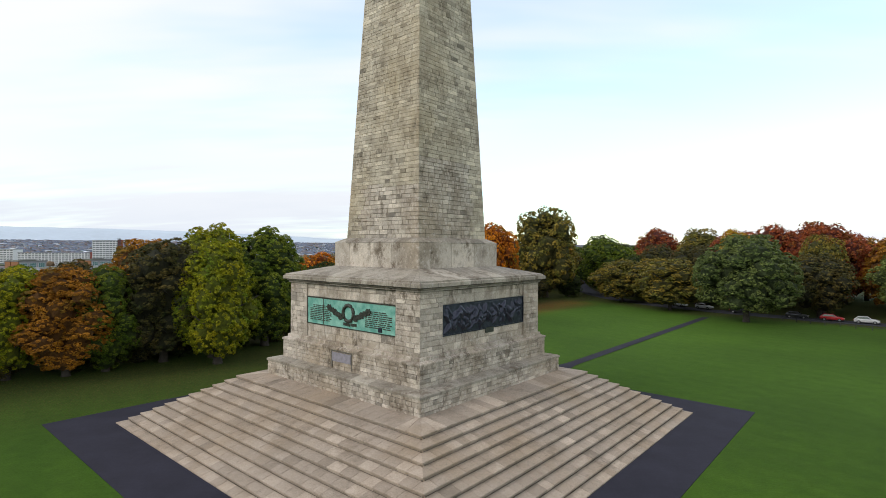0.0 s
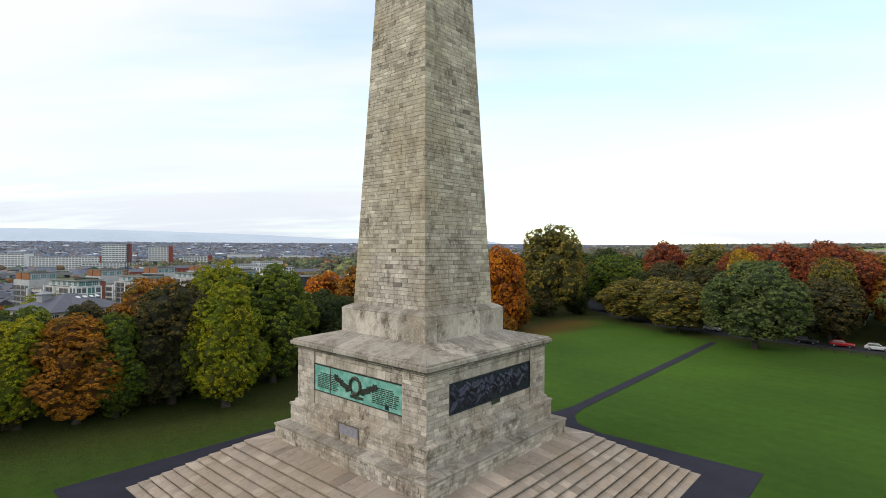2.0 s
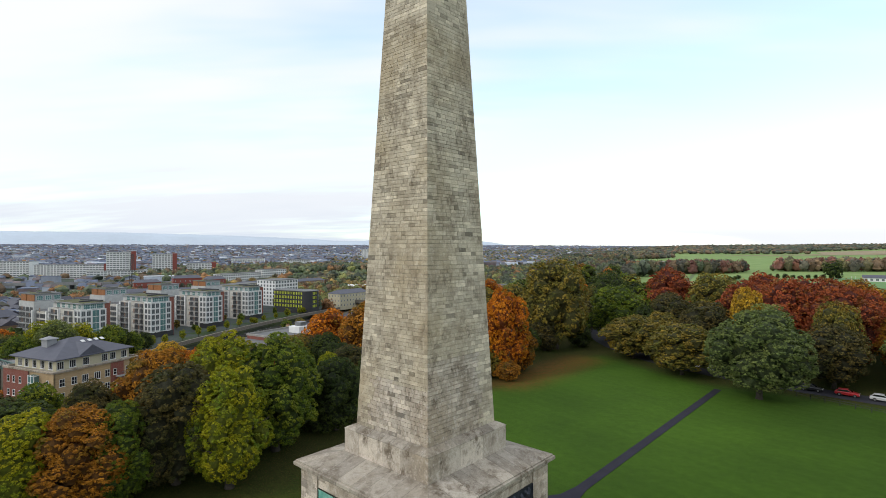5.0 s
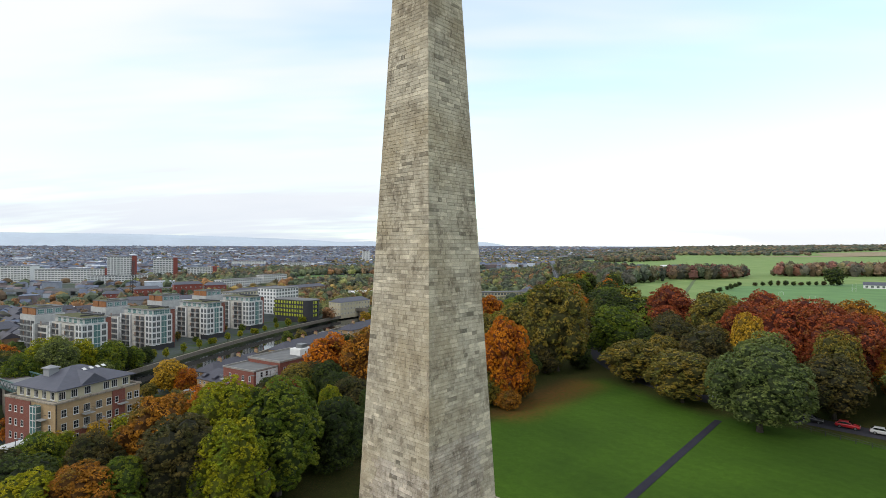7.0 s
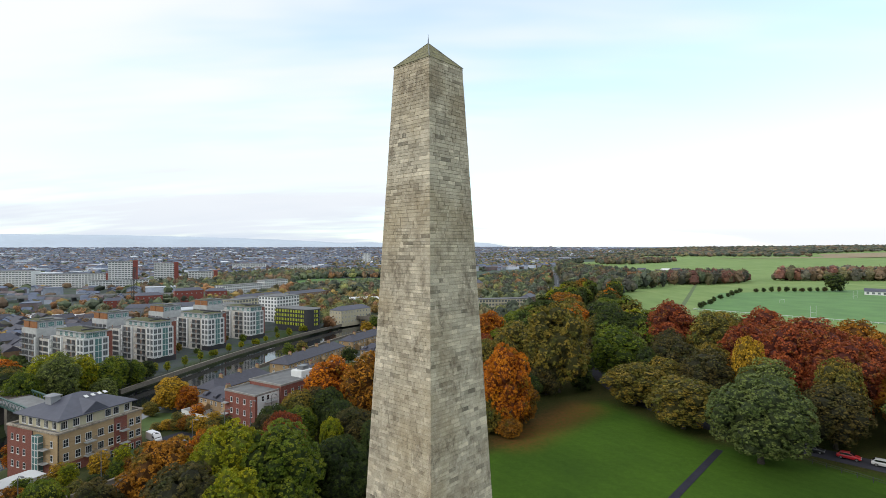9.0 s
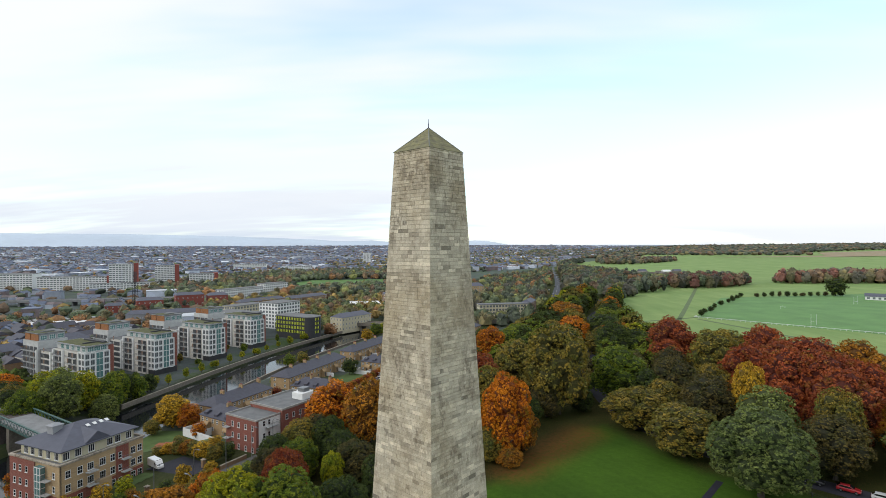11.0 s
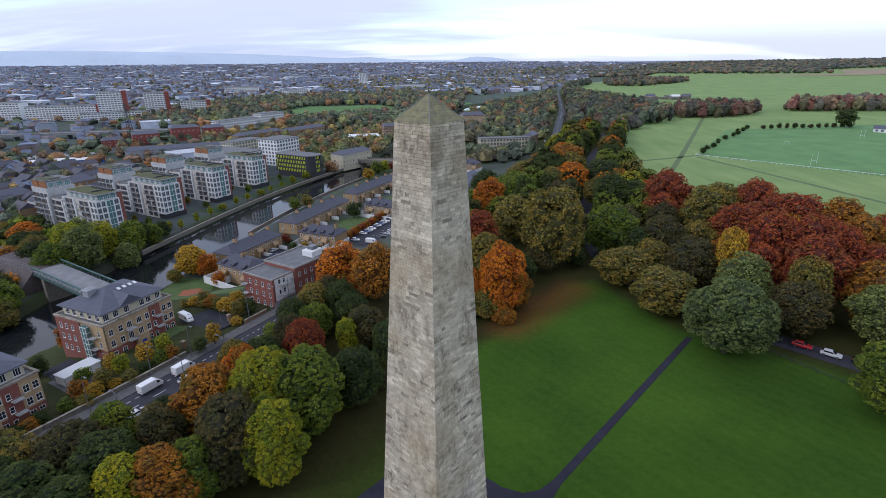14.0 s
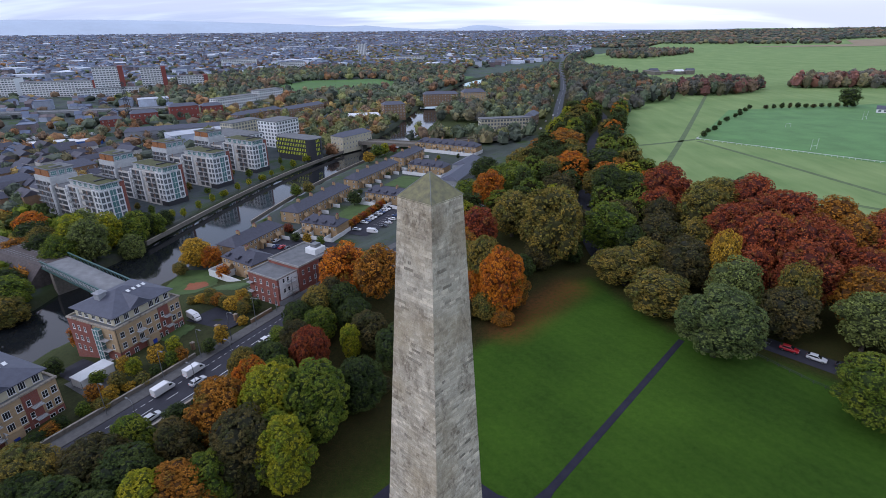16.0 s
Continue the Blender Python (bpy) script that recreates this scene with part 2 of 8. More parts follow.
LEAF_TONES = {
    "green": ((0.080, 0.130, 0.016), (0.165, 0.195, 0.020), None),
    "deep": ((0.034, 0.056, 0.016), (0.068, 0.092, 0.022), None),
    "lime": ((0.21, 0.245, 0.012), (0.34, 0.31, 0.014), (0.12, 0.185, 0.018)),
    "olive": ((0.125, 0.122, 0.027), (0.225, 0.165, 0.030), (0.085, 0.108, 0.028)),
    "orange": ((0.38, 0.098, 0.009), (0.50, 0.185, 0.012), (0.15, 0.115, 0.016)),
    "brown": ((0.235, 0.100, 0.014), (0.35, 0.158, 0.018), (0.105, 0.095, 0.020)),
    "red": ((0.200, 0.043, 0.023), (0.285, 0.078, 0.024), (0.215, 0.110, 0.026)),
    "gold": ((0.34, 0.215, 0.02), (0.44, 0.28, 0.026), None),
    "dusk": ((0.056, 0.058, 0.022), (0.105, 0.084, 0.028), (0.042, 0.055, 0.02)),
    "sycamore": ((0.096, 0.136, 0.046), (0.150, 0.185, 0.058), (0.074, 0.108, 0.034)),
    "sage": ((0.115, 0.148, 0.044), (0.18, 0.215, 0.06), None),
}
LEAVES = {k: foliage("leaves_" + k, *v) for k, v in LEAF_TONES.items()}
# Leaf tones darkened: the shade inside the crowns is put into the colour.
INNER_SHADE = {k: plain("inner_leaf_shade_" + k, tuple(0.62 * q for q in v[0]), 1.0, vary=0.6, scale=2.5, second=tuple(0.3 * q for q in v[0]), grain=0.1) for k, v in LEAF_TONES.items()}
# Twig colour taken down to near black as the shade between leaf clumps.
SHADED_TWIGS = plain("shaded_twigs_and_leaves", (0.042, 0.042, 0.016), 1.0, vary=0.6, scale=2.5, second=(0.012, 0.012, 0.006), grain=0.1)
SHADED_TWIGS.node_tree.nodes["Principled BSDF"].inputs["Specular IOR Level"].default_value = 0.0


def glass_material(name, colour, rough=0.08):
    m, n, l, b = nodes_of(name)
    b.inputs["Base Color"].default_value = (*colour, 1)
    b.inputs["Roughness"].default_value = rough
    b.inputs["Specular IOR Level"].default_value = 0.8
    return m


def brickwork(name, a, b_col):
    """Brick seen from afar: fine courses of two tones."""
    m, n, l, b = nodes_of(name)
    pos = world_pos(n)
    br = n.new("ShaderNodeTexBrick")
    mp = n.new("ShaderNodeMapping")
    mp.inputs["Rotation"].default_value = (radians(90), 0, 0)
    l.new(pos, mp.inputs[0])
    l.new(mp.outputs[0], br.inputs["Vector"])
    br.inputs["Color1"].default_value, br.inputs["Color2"].default_value = (*a, 1), (*b_col, 1)
    br.inputs["Mortar"].default_value = (*(0.6 * c + 0.08 for c in a), 1)
    br.inputs["Scale"].default_value = 1.0
    br.inputs["Brick Width"].default_value, br.inputs["Row Height"].default_value, br.inputs["Mortar Size"].default_value = 0.45, 0.15, 0.012
    col = mix(n, l, 0.6, br.outputs["Color"], ramp(n, l, tex_noise(n, l, pos, 0.5, 5), [(0.3, (0.75, 0.75, 0.75)), (0.7, (1.12, 1.1, 1.08))]), "MULTIPLY")
    l.new(col, b.inputs["Base Color"])
    b.inputs["Roughness"].default_value = 0.9
    return m


GLASS = glass_material("window_glass", (0.02, 0.024, 0.03))
GLASS_DARK = glass_material("shaded_glass", (0.018, 0.02, 0.024), 0.35)
GLASS_GREY = glass_material("pale_glass", (0.10, 0.115, 0.125))
GLASS_TEAL = glass_material("teal_glass", (0.10, 0.20, 0.20))
WHITE = plain("white_render", (0.72, 0.73, 0.73), 0.8, vary=0.12, scale=0.6)
CREAM = plain("cream_render", (0.50, 0.46, 0.33), 0.8, vary=0.12, scale=0.6)
GREY = plain("grey_cladding", (0.28, 0.29, 0.31), 0.7, vary=0.15, scale=0.5)
QUAY_GREY = plain("quay_cladding", (0.48, 0.49, 0.49), 0.75, vary=0.2, scale=0.5)
DARK = plain("dark_cladding", (0.035, 0.036, 0.042), 0.6, vary=0.2, scale=0.5)
ORANGE_CLAD = plain("timber_cladding", (0.33, 0.135, 0.045), 0.7, vary=0.3, scale=0.7)
ACID = plain("acid_green_panel", (0.50, 0.56, 0.05), 0.5)
YELLOW_BRICK = brickwork("yellow_brick", (0.44, 0.325, 0.18), (0.37, 0.26, 0.14))
RED_BRICK = brickwork("red_brick", (0.24, 0.075, 0.05), (0.19, 0.06, 0.045))
BROWN_BRICK = brickwork("brown_brick", (0.25, 0.16, 0.085), (0.20, 0.12, 0.07))
TERRACE_BRICK = brickwork("ochre_brick", (0.37, 0.255, 0.125), (0.29, 0.19, 0.095))
TERRACE_SLATE = plain("terrace_slate", (0.062, 0.063, 0.088), 0.6, vary=0.25, scale=0.8)
SLATE = plain("slate_roof", (0.085, 0.09, 0.122), 0.6, vary=0.2, scale=0.7)
SEDUM = plain("green_roof", (0.10, 0.105, 0.035), 0.95, vary=0.4, scale=0.6)
FLAT_ROOF = plain("flat_roof", (0.17, 0.175, 0.18), 0.85, vary=0.3, scale=0.4)
METAL = plain("grey_metal", (0.22, 0.23, 0.24), 0.45, 0.6)
TEAL_STEEL = plain("green_steel", (0.06, 0.13, 0.12), 0.5, 0.2)
STONE_WALL = plain("rubble_wall", (0.20, 0.18, 0.15), 0.95, vary=0.35, scale=1.2, grain=0.03)
RED_CLAD = plain("terracotta_panel", (0.25, 0.06, 0.045), 0.7)

# ---- mesh kit ----
class Geo:
    """Collects faces of one mesh."""

    def __init__(self):
        self.v, self.f, self.m = [], [], []

    def face(self, pts, mat=0):
        k = len(self.v)
        self.v.extend(tuple(p) for p in pts)
        self.f.append(tuple(range(k, k + len(pts))))
        self.m.append(mat)

    def solid(self, pts, faces, mat=0):
        k = len(self.v)
        self.v.extend(tuple(p) for p in pts)
        for f in faces:
            self.f.append(tuple(k + i for i in f))
            self.m.append(mat)

    def box(self, x0, y0, z0, x1, y1, z1, mat=0, m=None):
        p = [(x, y, z) for z in (z0, z1) for x, y in ((x0, y0), (x1, y0), (x1, y1), (x0, y1))]
        if m is not None:
            p = [m @ Vector(q) for q in p]
        self.solid(p, BOX_FACES, mat)

    def bevel_box(self, x0, y0, z0, x1, y1, z1, c, mat=0, m=None):
        """A box whose top edges are chamfered by c."""
        p = [(x0, y0, z0), (x1, y0, z0), (x1, y1, z0), (x0, y1, z0), (x0, y0, z1 - c), (x1, y0, z1 - c), (x1, y1, z1 - c), (x0, y1, z1 - c),
             (x0 + c, y0 + c, z1), (x1 - c, y0 + c, z1), (x1 - c, y1 - c, z1), (x0 + c, y1 - c, z1)]
        if m is not None:
            p = [m @ Vector(q) for q in p]
        self.solid(p, ((3, 2, 1, 0), (0, 1, 5, 4), (1, 2, 6, 5), (2, 3, 7, 6), (3, 0, 4, 7), (4, 5, 9, 8), (5, 6, 10, 9), (6, 7, 11, 10), (7, 4, 8, 11), (8, 9, 10, 11)), mat)

    def frustum(self, h0, z0, h1, z1, mat=0, caps=True):
        """A square frustum about the local axis."""
        p = [(sx * h, sy * h, z) for h, z in ((h0, z0), (h1, z1)) for sx, sy in ((-1, -1), (1, -1), (1, 1), (-1, 1))]
        self.solid(p, BOX_FACES if caps else BOX_FACES[1:5], mat)

    def tube(self, path, radii, sides=8, mat=0):
        rings = []
        for i, p in enumerate(path):
            a = Vector(path[min(i + 1, len(path) - 1)]) - Vector(path[max(i - 1, 0)])
            u = a.orthogonal().normalized()
            w = a.normalized().cross(u)
            rings.append([Vector(p) + radii[i] * (math.cos(t) * u + math.sin(t) * w) for t in (2 * math.pi * k / sides for k in range(sides))])
        k = len(self.v)
        for r in rings:
            self.v.extend(tuple(q) for q in r)
        for i in range(len(rings) - 1):
            for j in range(sides):
                a, b = k + i * sides + j, k + i * sides + (j + 1) % sides
                self.f.append((a, b, b + sides, a + sides))
                self.m.append(mat)
        for first, order in ((k, -1), (k + (len(rings) - 1) * sides, 1)):
            self.f.append(tuple(first + j for j in range(sides))[::order])
            self.m.append(mat)

    def gable(self, x0, y0, z0, x1, y1, z1, over=0.3, mat=0, m=None, hip=0.0):
        """A pitched roof whose ridge runs along x; hip pulls the ridge ends in."""
        a, b, c, d = x0 - over, x1 + over, y0 - over, y1 + over
        ym = (y0 + y1) / 2
        p = [(a, c, z0), (b, c, z0), (b, d, z0), (a, d, z0), (a + hip, ym, z1), (b - hip, ym, z1)]
        if m is not None:
            p = [m @ Vector(q) for q in p]
        self.solid(p, ((0, 1, 5, 4), (2, 3, 4, 5), (1, 2, 5), (3, 0, 4), (3, 2, 1, 0)), mat)

    def mesh(self, name, mats, smooth=False):
        me = bpy.data.meshes.new(name)
        me.from_pydata(self.v, [], self.f)
        for mt in mats:
            me.materials.append(mt)
        if len(mats) > 1:
            me.polygons.foreach_set("material_index", self.m)
        if smooth:
            me.polygons.foreach_set("use_smooth", [True] * len(me.polygons))
        me.update()
        return me


BOX_FACES = ((3, 2, 1, 0), (0, 1, 5, 4), (1, 2, 6, 5), (2, 3, 7, 6), (3, 0, 4, 7), (4, 5, 6, 7))


def part(name, geo, mats, parent, label="", smooth=False):
    """One mesh object under a thing or under a part."""
    mats = mats if isinstance(mats, (list, tuple)) else [mats]
    ob = new(name, geo.mesh(name, mats, smooth) if isinstance(geo, Geo) else geo)
    ob.parent = parent
    return tagged(ob, label)


def thing(name, m, label, category, group="", kind="", geo=None, mats=None, smooth=False):
    """A top-level thing at the pose m: one mesh, or an Empty for its parts."""
    data = None
    if geo is not None:
        data = geo.mesh(name, mats if isinstance(mats, (list, tuple)) else [mats], smooth)
    ob = new(name, data)
    ob.matrix_world = m
    return tagged(ob, label, category, group, kind)


def along(poly, step):
    """Points every step metres along a polyline, with headings."""
    out = []
    for (x0, y0), (x1, y1) in zip(poly, poly[1:]):
        n = max(1, round(math.hypot(x1 - x0, y1 - y0) / step))
        for i in range(n):
            t = i / n
            out.append((x0 + (x1 - x0) * t, y0 + (y1 - y0) * t, math.atan2(y1 - y0, x1 - x0)))
    return out


def smooth_line(pts, rounds=3):
    """A rounded polyline through the plan."""
    pts = [tuple(p) for p in pts]
    for _ in range(rounds):
        out = [pts[0]]
        for a, b in zip(pts, pts[1:]):
            out += [tuple(0.75 * p + 0.25 * q for p, q in zip(a, b)), tuple(0.25 * p + 0.75 * q for p, q in zip(a, b))]
        pts = out + [pts[-1]]
    return pts

# ---- the lie of the land ----
RIVER = smooth_line([(-270, -160), (-182, 20), (-146, 105), (-140, 150), (-135, 195), (-127, 240), (-118, 290), (-107, 335), (-91, 384), (-68, 440), (-44, 540), (-30, 700), (8, 900), (35, 1045), (90, 1140), (200, 1330), (420, 1700)], 2)
STREET = smooth_line([(-190, -110), (-122, 2), (-73.5, 87), (-54, 126), (-40.5, 152), (0, 222), (40, 330), (80, 450), (98, 520), (130, 680), (171, 857), (236, 1260), (330, 1700), (500, 2300)], 2)
RIVER_HALF = 17.5
WATER_Z = -20.4


def seg_distance(X, Y, line):
    """Distance to a polyline, and on which side (left of it is positive)."""
    best = np.full(X.shape, 1e9)
    side = np.zeros(X.shape)
    for (x0, y0), (x1, y1) in zip(line, line[1:]):
        dx, dy = x1 - x0, y1 - y0
        t = np.clip(((X - x0) * dx + (Y - y0) * dy) / (dx * dx + dy * dy), 0, 1)
        px, py = X - x0 - t * dx, Y - y0 - t * dy
        d = np.hypot(px, py)
        near = d < best
        best = np.where(near, d, best)
        side = np.where(near, dx * py - dy * px, side)
    return best, np.sign(side)


def ease(v, a, b):
    t = np.clip((v - a) / (b - a), 0, 1)
    return t * t * (3 - 2 * t)


def street_level(Y):
    return -5 - 8.5 * ease(Y, 170, 420) + 6 * ease(Y, 600, 1000)


def land(X, Y):
    """Height of the ground: park terrace, fall to the street and the river, flat far bank."""
    X, Y = np.asarray(X, float), np.asarray(Y, float)
    dr, sr = seg_distance(X, Y, RIVER)
    ds, ss = seg_distance(X, Y, STREET)
    level = street_level(Y)
    park = level * (1 - ease(ds, 7, 15))                       # right of the street
    slope = level + (-17.2 - level) * ease(ds, 10, 92 - 48 * ease(Y, 150, 212))  # left of the street
    z = np.where(ss < 0, park, slope)
    far = -18 + 16 * ease(dr, 300, 3000)
    z = np.where(sr > 0, far, z)
    z = z + 50 * ease(np.hypot(X, Y), 2000, 4700)
    bank = np.where(Y > 1150, 1.0, ease(dr, RIVER_HALF, RIVER_HALF + 3.0))
    z = z * bank + (-22.0) * (1 - bank)
    return z



def stretch(lo, a, b, hi, fine, grow):
    """Coordinates with fine steps between a and b, and growing ones outside."""
    mid = list(np.arange(a, b + fine, fine))
    left, right, s = [], [], fine
    x = mid[0]
    while x > lo:
        s *= grow
        x -= s
        left.append(x)
    s, x = fine, mid[-1]
    while x < hi:
        s *= grow
        x += s
        right.append(x)
    return np.array(left[::-1] + mid + right)


gx = stretch(-4700, -215, 130, 4700, 3.0, 1.10)
gy = np.concatenate([stretch(-900, 20, 480, 481, 3.0, 1.10)[:-1], np.arange(484, 1200, 7.0), stretch(1200, 1207, 1214, 4900, 7.0, 1.12)[2:]])
GX, GY = np.meshgrid(gx, gy)
GZ = land(GX, GY)
GX_LIST, GY_LIST, GZ_LIST = gx.tolist(), gy.tolist(), GZ.tolist()


def cell_of(seq, v):
    lo, hi = 0, len(seq) - 1
    while hi - lo > 1:
        mid = (lo + hi) // 2
        if seq[mid] <= v:
            lo = mid
        else:
            hi = mid
    return lo, min(1.0, max(0.0, (v - seq[lo]) / (seq[lo + 1] - seq[lo])))


def ground_z(x, y):
    """Height of the ground sheet at a place."""
    i, u = cell_of(GX_LIST, x)
    j, v = cell_of(GY_LIST, y)
    a, b = GZ_LIST[j], GZ_LIST[j + 1]
    return (a[i] * (1 - u) + a[i + 1] * u) * (1 - v) + (b[i] * (1 - u) + b[i + 1] * u) * v


GDR, GSR = seg_distance(GX, GY, RIVER)
GDS, GSS = seg_distance(GX, GY, STREET)
MON = (-2.311, 46.155)
MON_TURN = 49.11

# what grows or lies where, as weights
urban = np.where(GSR > 0, ease(GDR, 14, 30), 0.0)
urban = np.maximum(urban, np.where((GSR <= 0) & (GSS > 0) & (GDR > 14) & (GY > 190) & (GY < 470), 0.7, 0))
lawn = np.where((GSS <= 0) & (GDS > 8), 1.0, 0.0)
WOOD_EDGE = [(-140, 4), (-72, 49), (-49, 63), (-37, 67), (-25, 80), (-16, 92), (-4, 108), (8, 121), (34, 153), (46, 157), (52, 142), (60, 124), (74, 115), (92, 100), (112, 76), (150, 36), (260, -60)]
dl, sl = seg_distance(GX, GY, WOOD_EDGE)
# Leaf litter, reaching further on the left to carry the trees' shade as well.
litter_shade = np.where(sl > 0, 1.0, 1 - ease(dl, 0, np.where(GX < 0, 32.0, 7.0))) * (GSS <= 0)
dred, _ = seg_distance(GX, GY, [(14, 121), (36, 146)])
litter_red = (1 - ease(dred, 0.5, 9.5)) * 0.9
FIELD_EDGE = [(96, 230), (97, 300), (120, 400), (158, 505), (200, 620), (225, 800), (240, 1250), (420, 2100)]
df, sf = seg_distance(GX, GY, FIELD_EDGE)
field = np.where((sf < 0) & (GX > 90) & (GY > 150), ease(df, 0, 4), 0)
near_wood, _ = seg_distance(GX, GY, [(100, 235), (128, 215), (150, 190), (200, 130), (320, 20)])
field = field * ease(near_wood, 14, 22) * np.where((GX - 100) * 0.71 + (GY - 235) * 0.70 > -6, 1, 0)
litter_shade = np.clip(litter_shade * (1 - field), 0, 1)

ground_me = bpy.data.meshes.new("ground")
ny, nx = GX.shape
idx = np.arange(ny * nx).reshape(ny, nx)
quads = np.stack([idx[:-1, :-1], idx[:-1, 1:], idx[1:, 1:], idx[1:, :-1]], -1).reshape(-1, 4)
ground_me.from_pydata(np.stack([GX, GY, GZ], -1).reshape(-1, 3).tolist(), [], quads.tolist())
ground_me.polygons.foreach_set("use_smooth", [True] * len(ground_me.polygons))
for nm, arr in (("urban", urban), ("lawn", lawn), ("litter_shade", litter_shade), ("red_litter", litter_red), ("field", field)):
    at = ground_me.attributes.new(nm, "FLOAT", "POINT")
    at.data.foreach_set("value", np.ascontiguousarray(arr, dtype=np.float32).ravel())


def ground_material():
    m, n, l, b = nodes_of("park_ground")
    pos = world_pos(n)

    def attr(nm):
        a = n.new("ShaderNodeAttribute")
        a.attribute_name = nm
        return a.outputs["Fac"]

    broad = tex_noise(n, l, pos, 0.035, 4)
    fine = tex_noise(n, l, pos, 0.9, 5, 0.7)
    blades = tex_noise(n, l, pos, 7, 3, 0.7)
    mp = n.new("ShaderNodeMapping")
    mp.inputs["Rotation"].default_value = (0, 0, radians(-38))
    l.new(pos, mp.inputs[0])
    wave = n.new("ShaderNodeTexWave")
    wave.inputs["Scale"].default_value, wave.inputs["Distortion"].default_value, wave.inputs["Detail"].default_value = 0.10, 1.6, 2
    l.new(mp.outputs[0], wave.inputs["Vector"])
    grass = ramp(n, l, broad, [(0.35, (0.025, 0.060, 0.005)), (0.65, (0.043, 0.096, 0.007))])
    grass = mix(n, l, 0.055, grass, ramp(n, l, wave.outputs["Fac"], [(0.3, (0.045, 0.085, 0.016)), (0.7, (0.10, 0.155, 0.03))]))
    grass = mix(n, l, 0.8, grass, ramp(n, l, fine, [(0.3, (0.72, 0.74, 0.7)), (0.7, (1.2, 1.16, 1.1))]), "MULTIPLY")
    grass = mix(n, l, 0.6, grass, ramp(n, l, blades, [(0.3, (0.7, 0.7, 0.7)), (0.7, (1.25, 1.25, 1.2))]), "MULTIPLY")
    meadow = ramp(n, l, tex_noise(n, l, pos, 0.02, 5), [(0.35, (0.150, 0.222, 0.082)), (0.65, (0.205, 0.270, 0.108))])
    mp2 = n.new("ShaderNodeMapping")
    mp2.inputs["Rotation"].default_value = (0, 0, radians(25))
    mp2.inputs["Scale"].default_value = (1, 0.12, 1)
    l.new(pos, mp2.inputs[0])
    meadow = mix(n, l, 0.5, meadow, ramp(n, l, tex_noise(n, l, mp2.outputs[0], 0.12, 4), [(0.35, (0.75, 0.8, 0.72)), (0.65, (1.2, 1.15, 1.15))]), "MULTIPLY")
    # Leaf-strewn soil, its colour lowered further for the shade under the belt trees.
    shaded_dirt = ramp(n, l, fine, [(0.35, (0.011, 0.009, 0.004)), (0.65, (0.028, 0.020, 0.008))])
    shaded_dirt = mix(n, l, maprange(n, l, tex_noise(n, l, pos, 4.5, 3, 0.7), 0.54, 0.62), shaded_dirt, (0.085, 0.046, 0.017))
    rust = ramp(n, l, blades, [(0.30, (0.055, 0.036, 0.012)), (0.5, (0.13, 0.040, 0.013))])
    town = ramp(n, l, tex_noise(n, l, pos, 0.03, 6, 0.7), [(0.35, (0.045, 0.048, 0.060)), (0.5, (0.075, 0.08, 0.095)), (0.6, (0.045, 0.07, 0.03))])
    bank = ramp(n, l, fine, [(0.35, (0.026, 0.028, 0.014)), (0.65, (0.046, 0.048, 0.020))])
    col = mix(n, l, attr("lawn"), bank, grass)
    col = mix(n, l, attr("field"), col, meadow)
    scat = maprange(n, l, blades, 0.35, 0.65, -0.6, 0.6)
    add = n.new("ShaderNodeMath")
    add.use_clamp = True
    l.new(attr("litter_shade"), add.inputs[0])
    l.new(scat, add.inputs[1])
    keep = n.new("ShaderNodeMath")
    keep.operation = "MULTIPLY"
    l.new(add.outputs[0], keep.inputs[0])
    l.new(maprange(n, l, attr("litter_shade"), 0.0, 0.25), keep.inputs[1])
    col = mix(n, l, keep.outputs[0], col, shaded_dirt)
    rl = n.new("ShaderNodeMath")
    rl.operation = "MULTIPLY"
    l.new(attr("red_litter"), rl.inputs[0])
    l.new(maprange(n, l, fine, 0.35, 0.6, 0.35, 1.0), rl.inputs[1])
    col = mix(n, l, rl.outputs[0], col, rust)
    col = mix(n, l, attr("urban"), col, town)
    l.new(col, b.inputs["Base Color"])
    b.inputs["Roughness"].default_value = 0.95
    b.inputs["Specular IOR Level"].default_value = 0.1
    b.inputs["Sheen Weight"].default_value, b.inputs["Sheen Roughness"].default_value = 0.10, 0.45
    b.inputs["Sheen Tint"].default_value = (0.35, 0.62, 0.12, 1)
    bump(n, l, b, blades, 0.4, 0.06)
    return m


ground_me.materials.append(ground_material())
ground = tagged(new("ground", ground_me), "mown park lawn falling to the street and the river", "ground", kind="structure")


def strip(name, line, half, lift, mat, label, category, over=None, step=4.0, level=None):
    """A band that lies on the ground along a line, with kerb-like sides."""
    g = Geo()
    pts = along(line, step) + [(*line[-1], math.atan2(line[-1][1] - line[-2][1], line[-1][0] - line[-2][0]))]
    rings = []
    for x, y, a in pts:
        nx_, ny_ = -math.sin(a), math.cos(a)
        row = []
        for s in (-half, half):
            px, py = x + nx_ * s, y + ny_ * s
            zz = (ground_z(px, py) if level is None else level(px, py)) + lift
            row.append((px, py, zz))
        rings.append(row)
    for (a, b_), (c, d) in zip(rings, rings[1:]):
        low = [(p[0], p[1], p[2] - 0.5) for p in (a, b_, c, d)]
        g.face((a, c, d, b_))
        g.face((low[0], low[2], c, a))
        g.face((b_, d, low[3], low[1]))
    return thing(name, Matrix(), label, category, kind="structure", geo=g, mats=mat)


def street_top(x, y):
    return float(street_level(y))


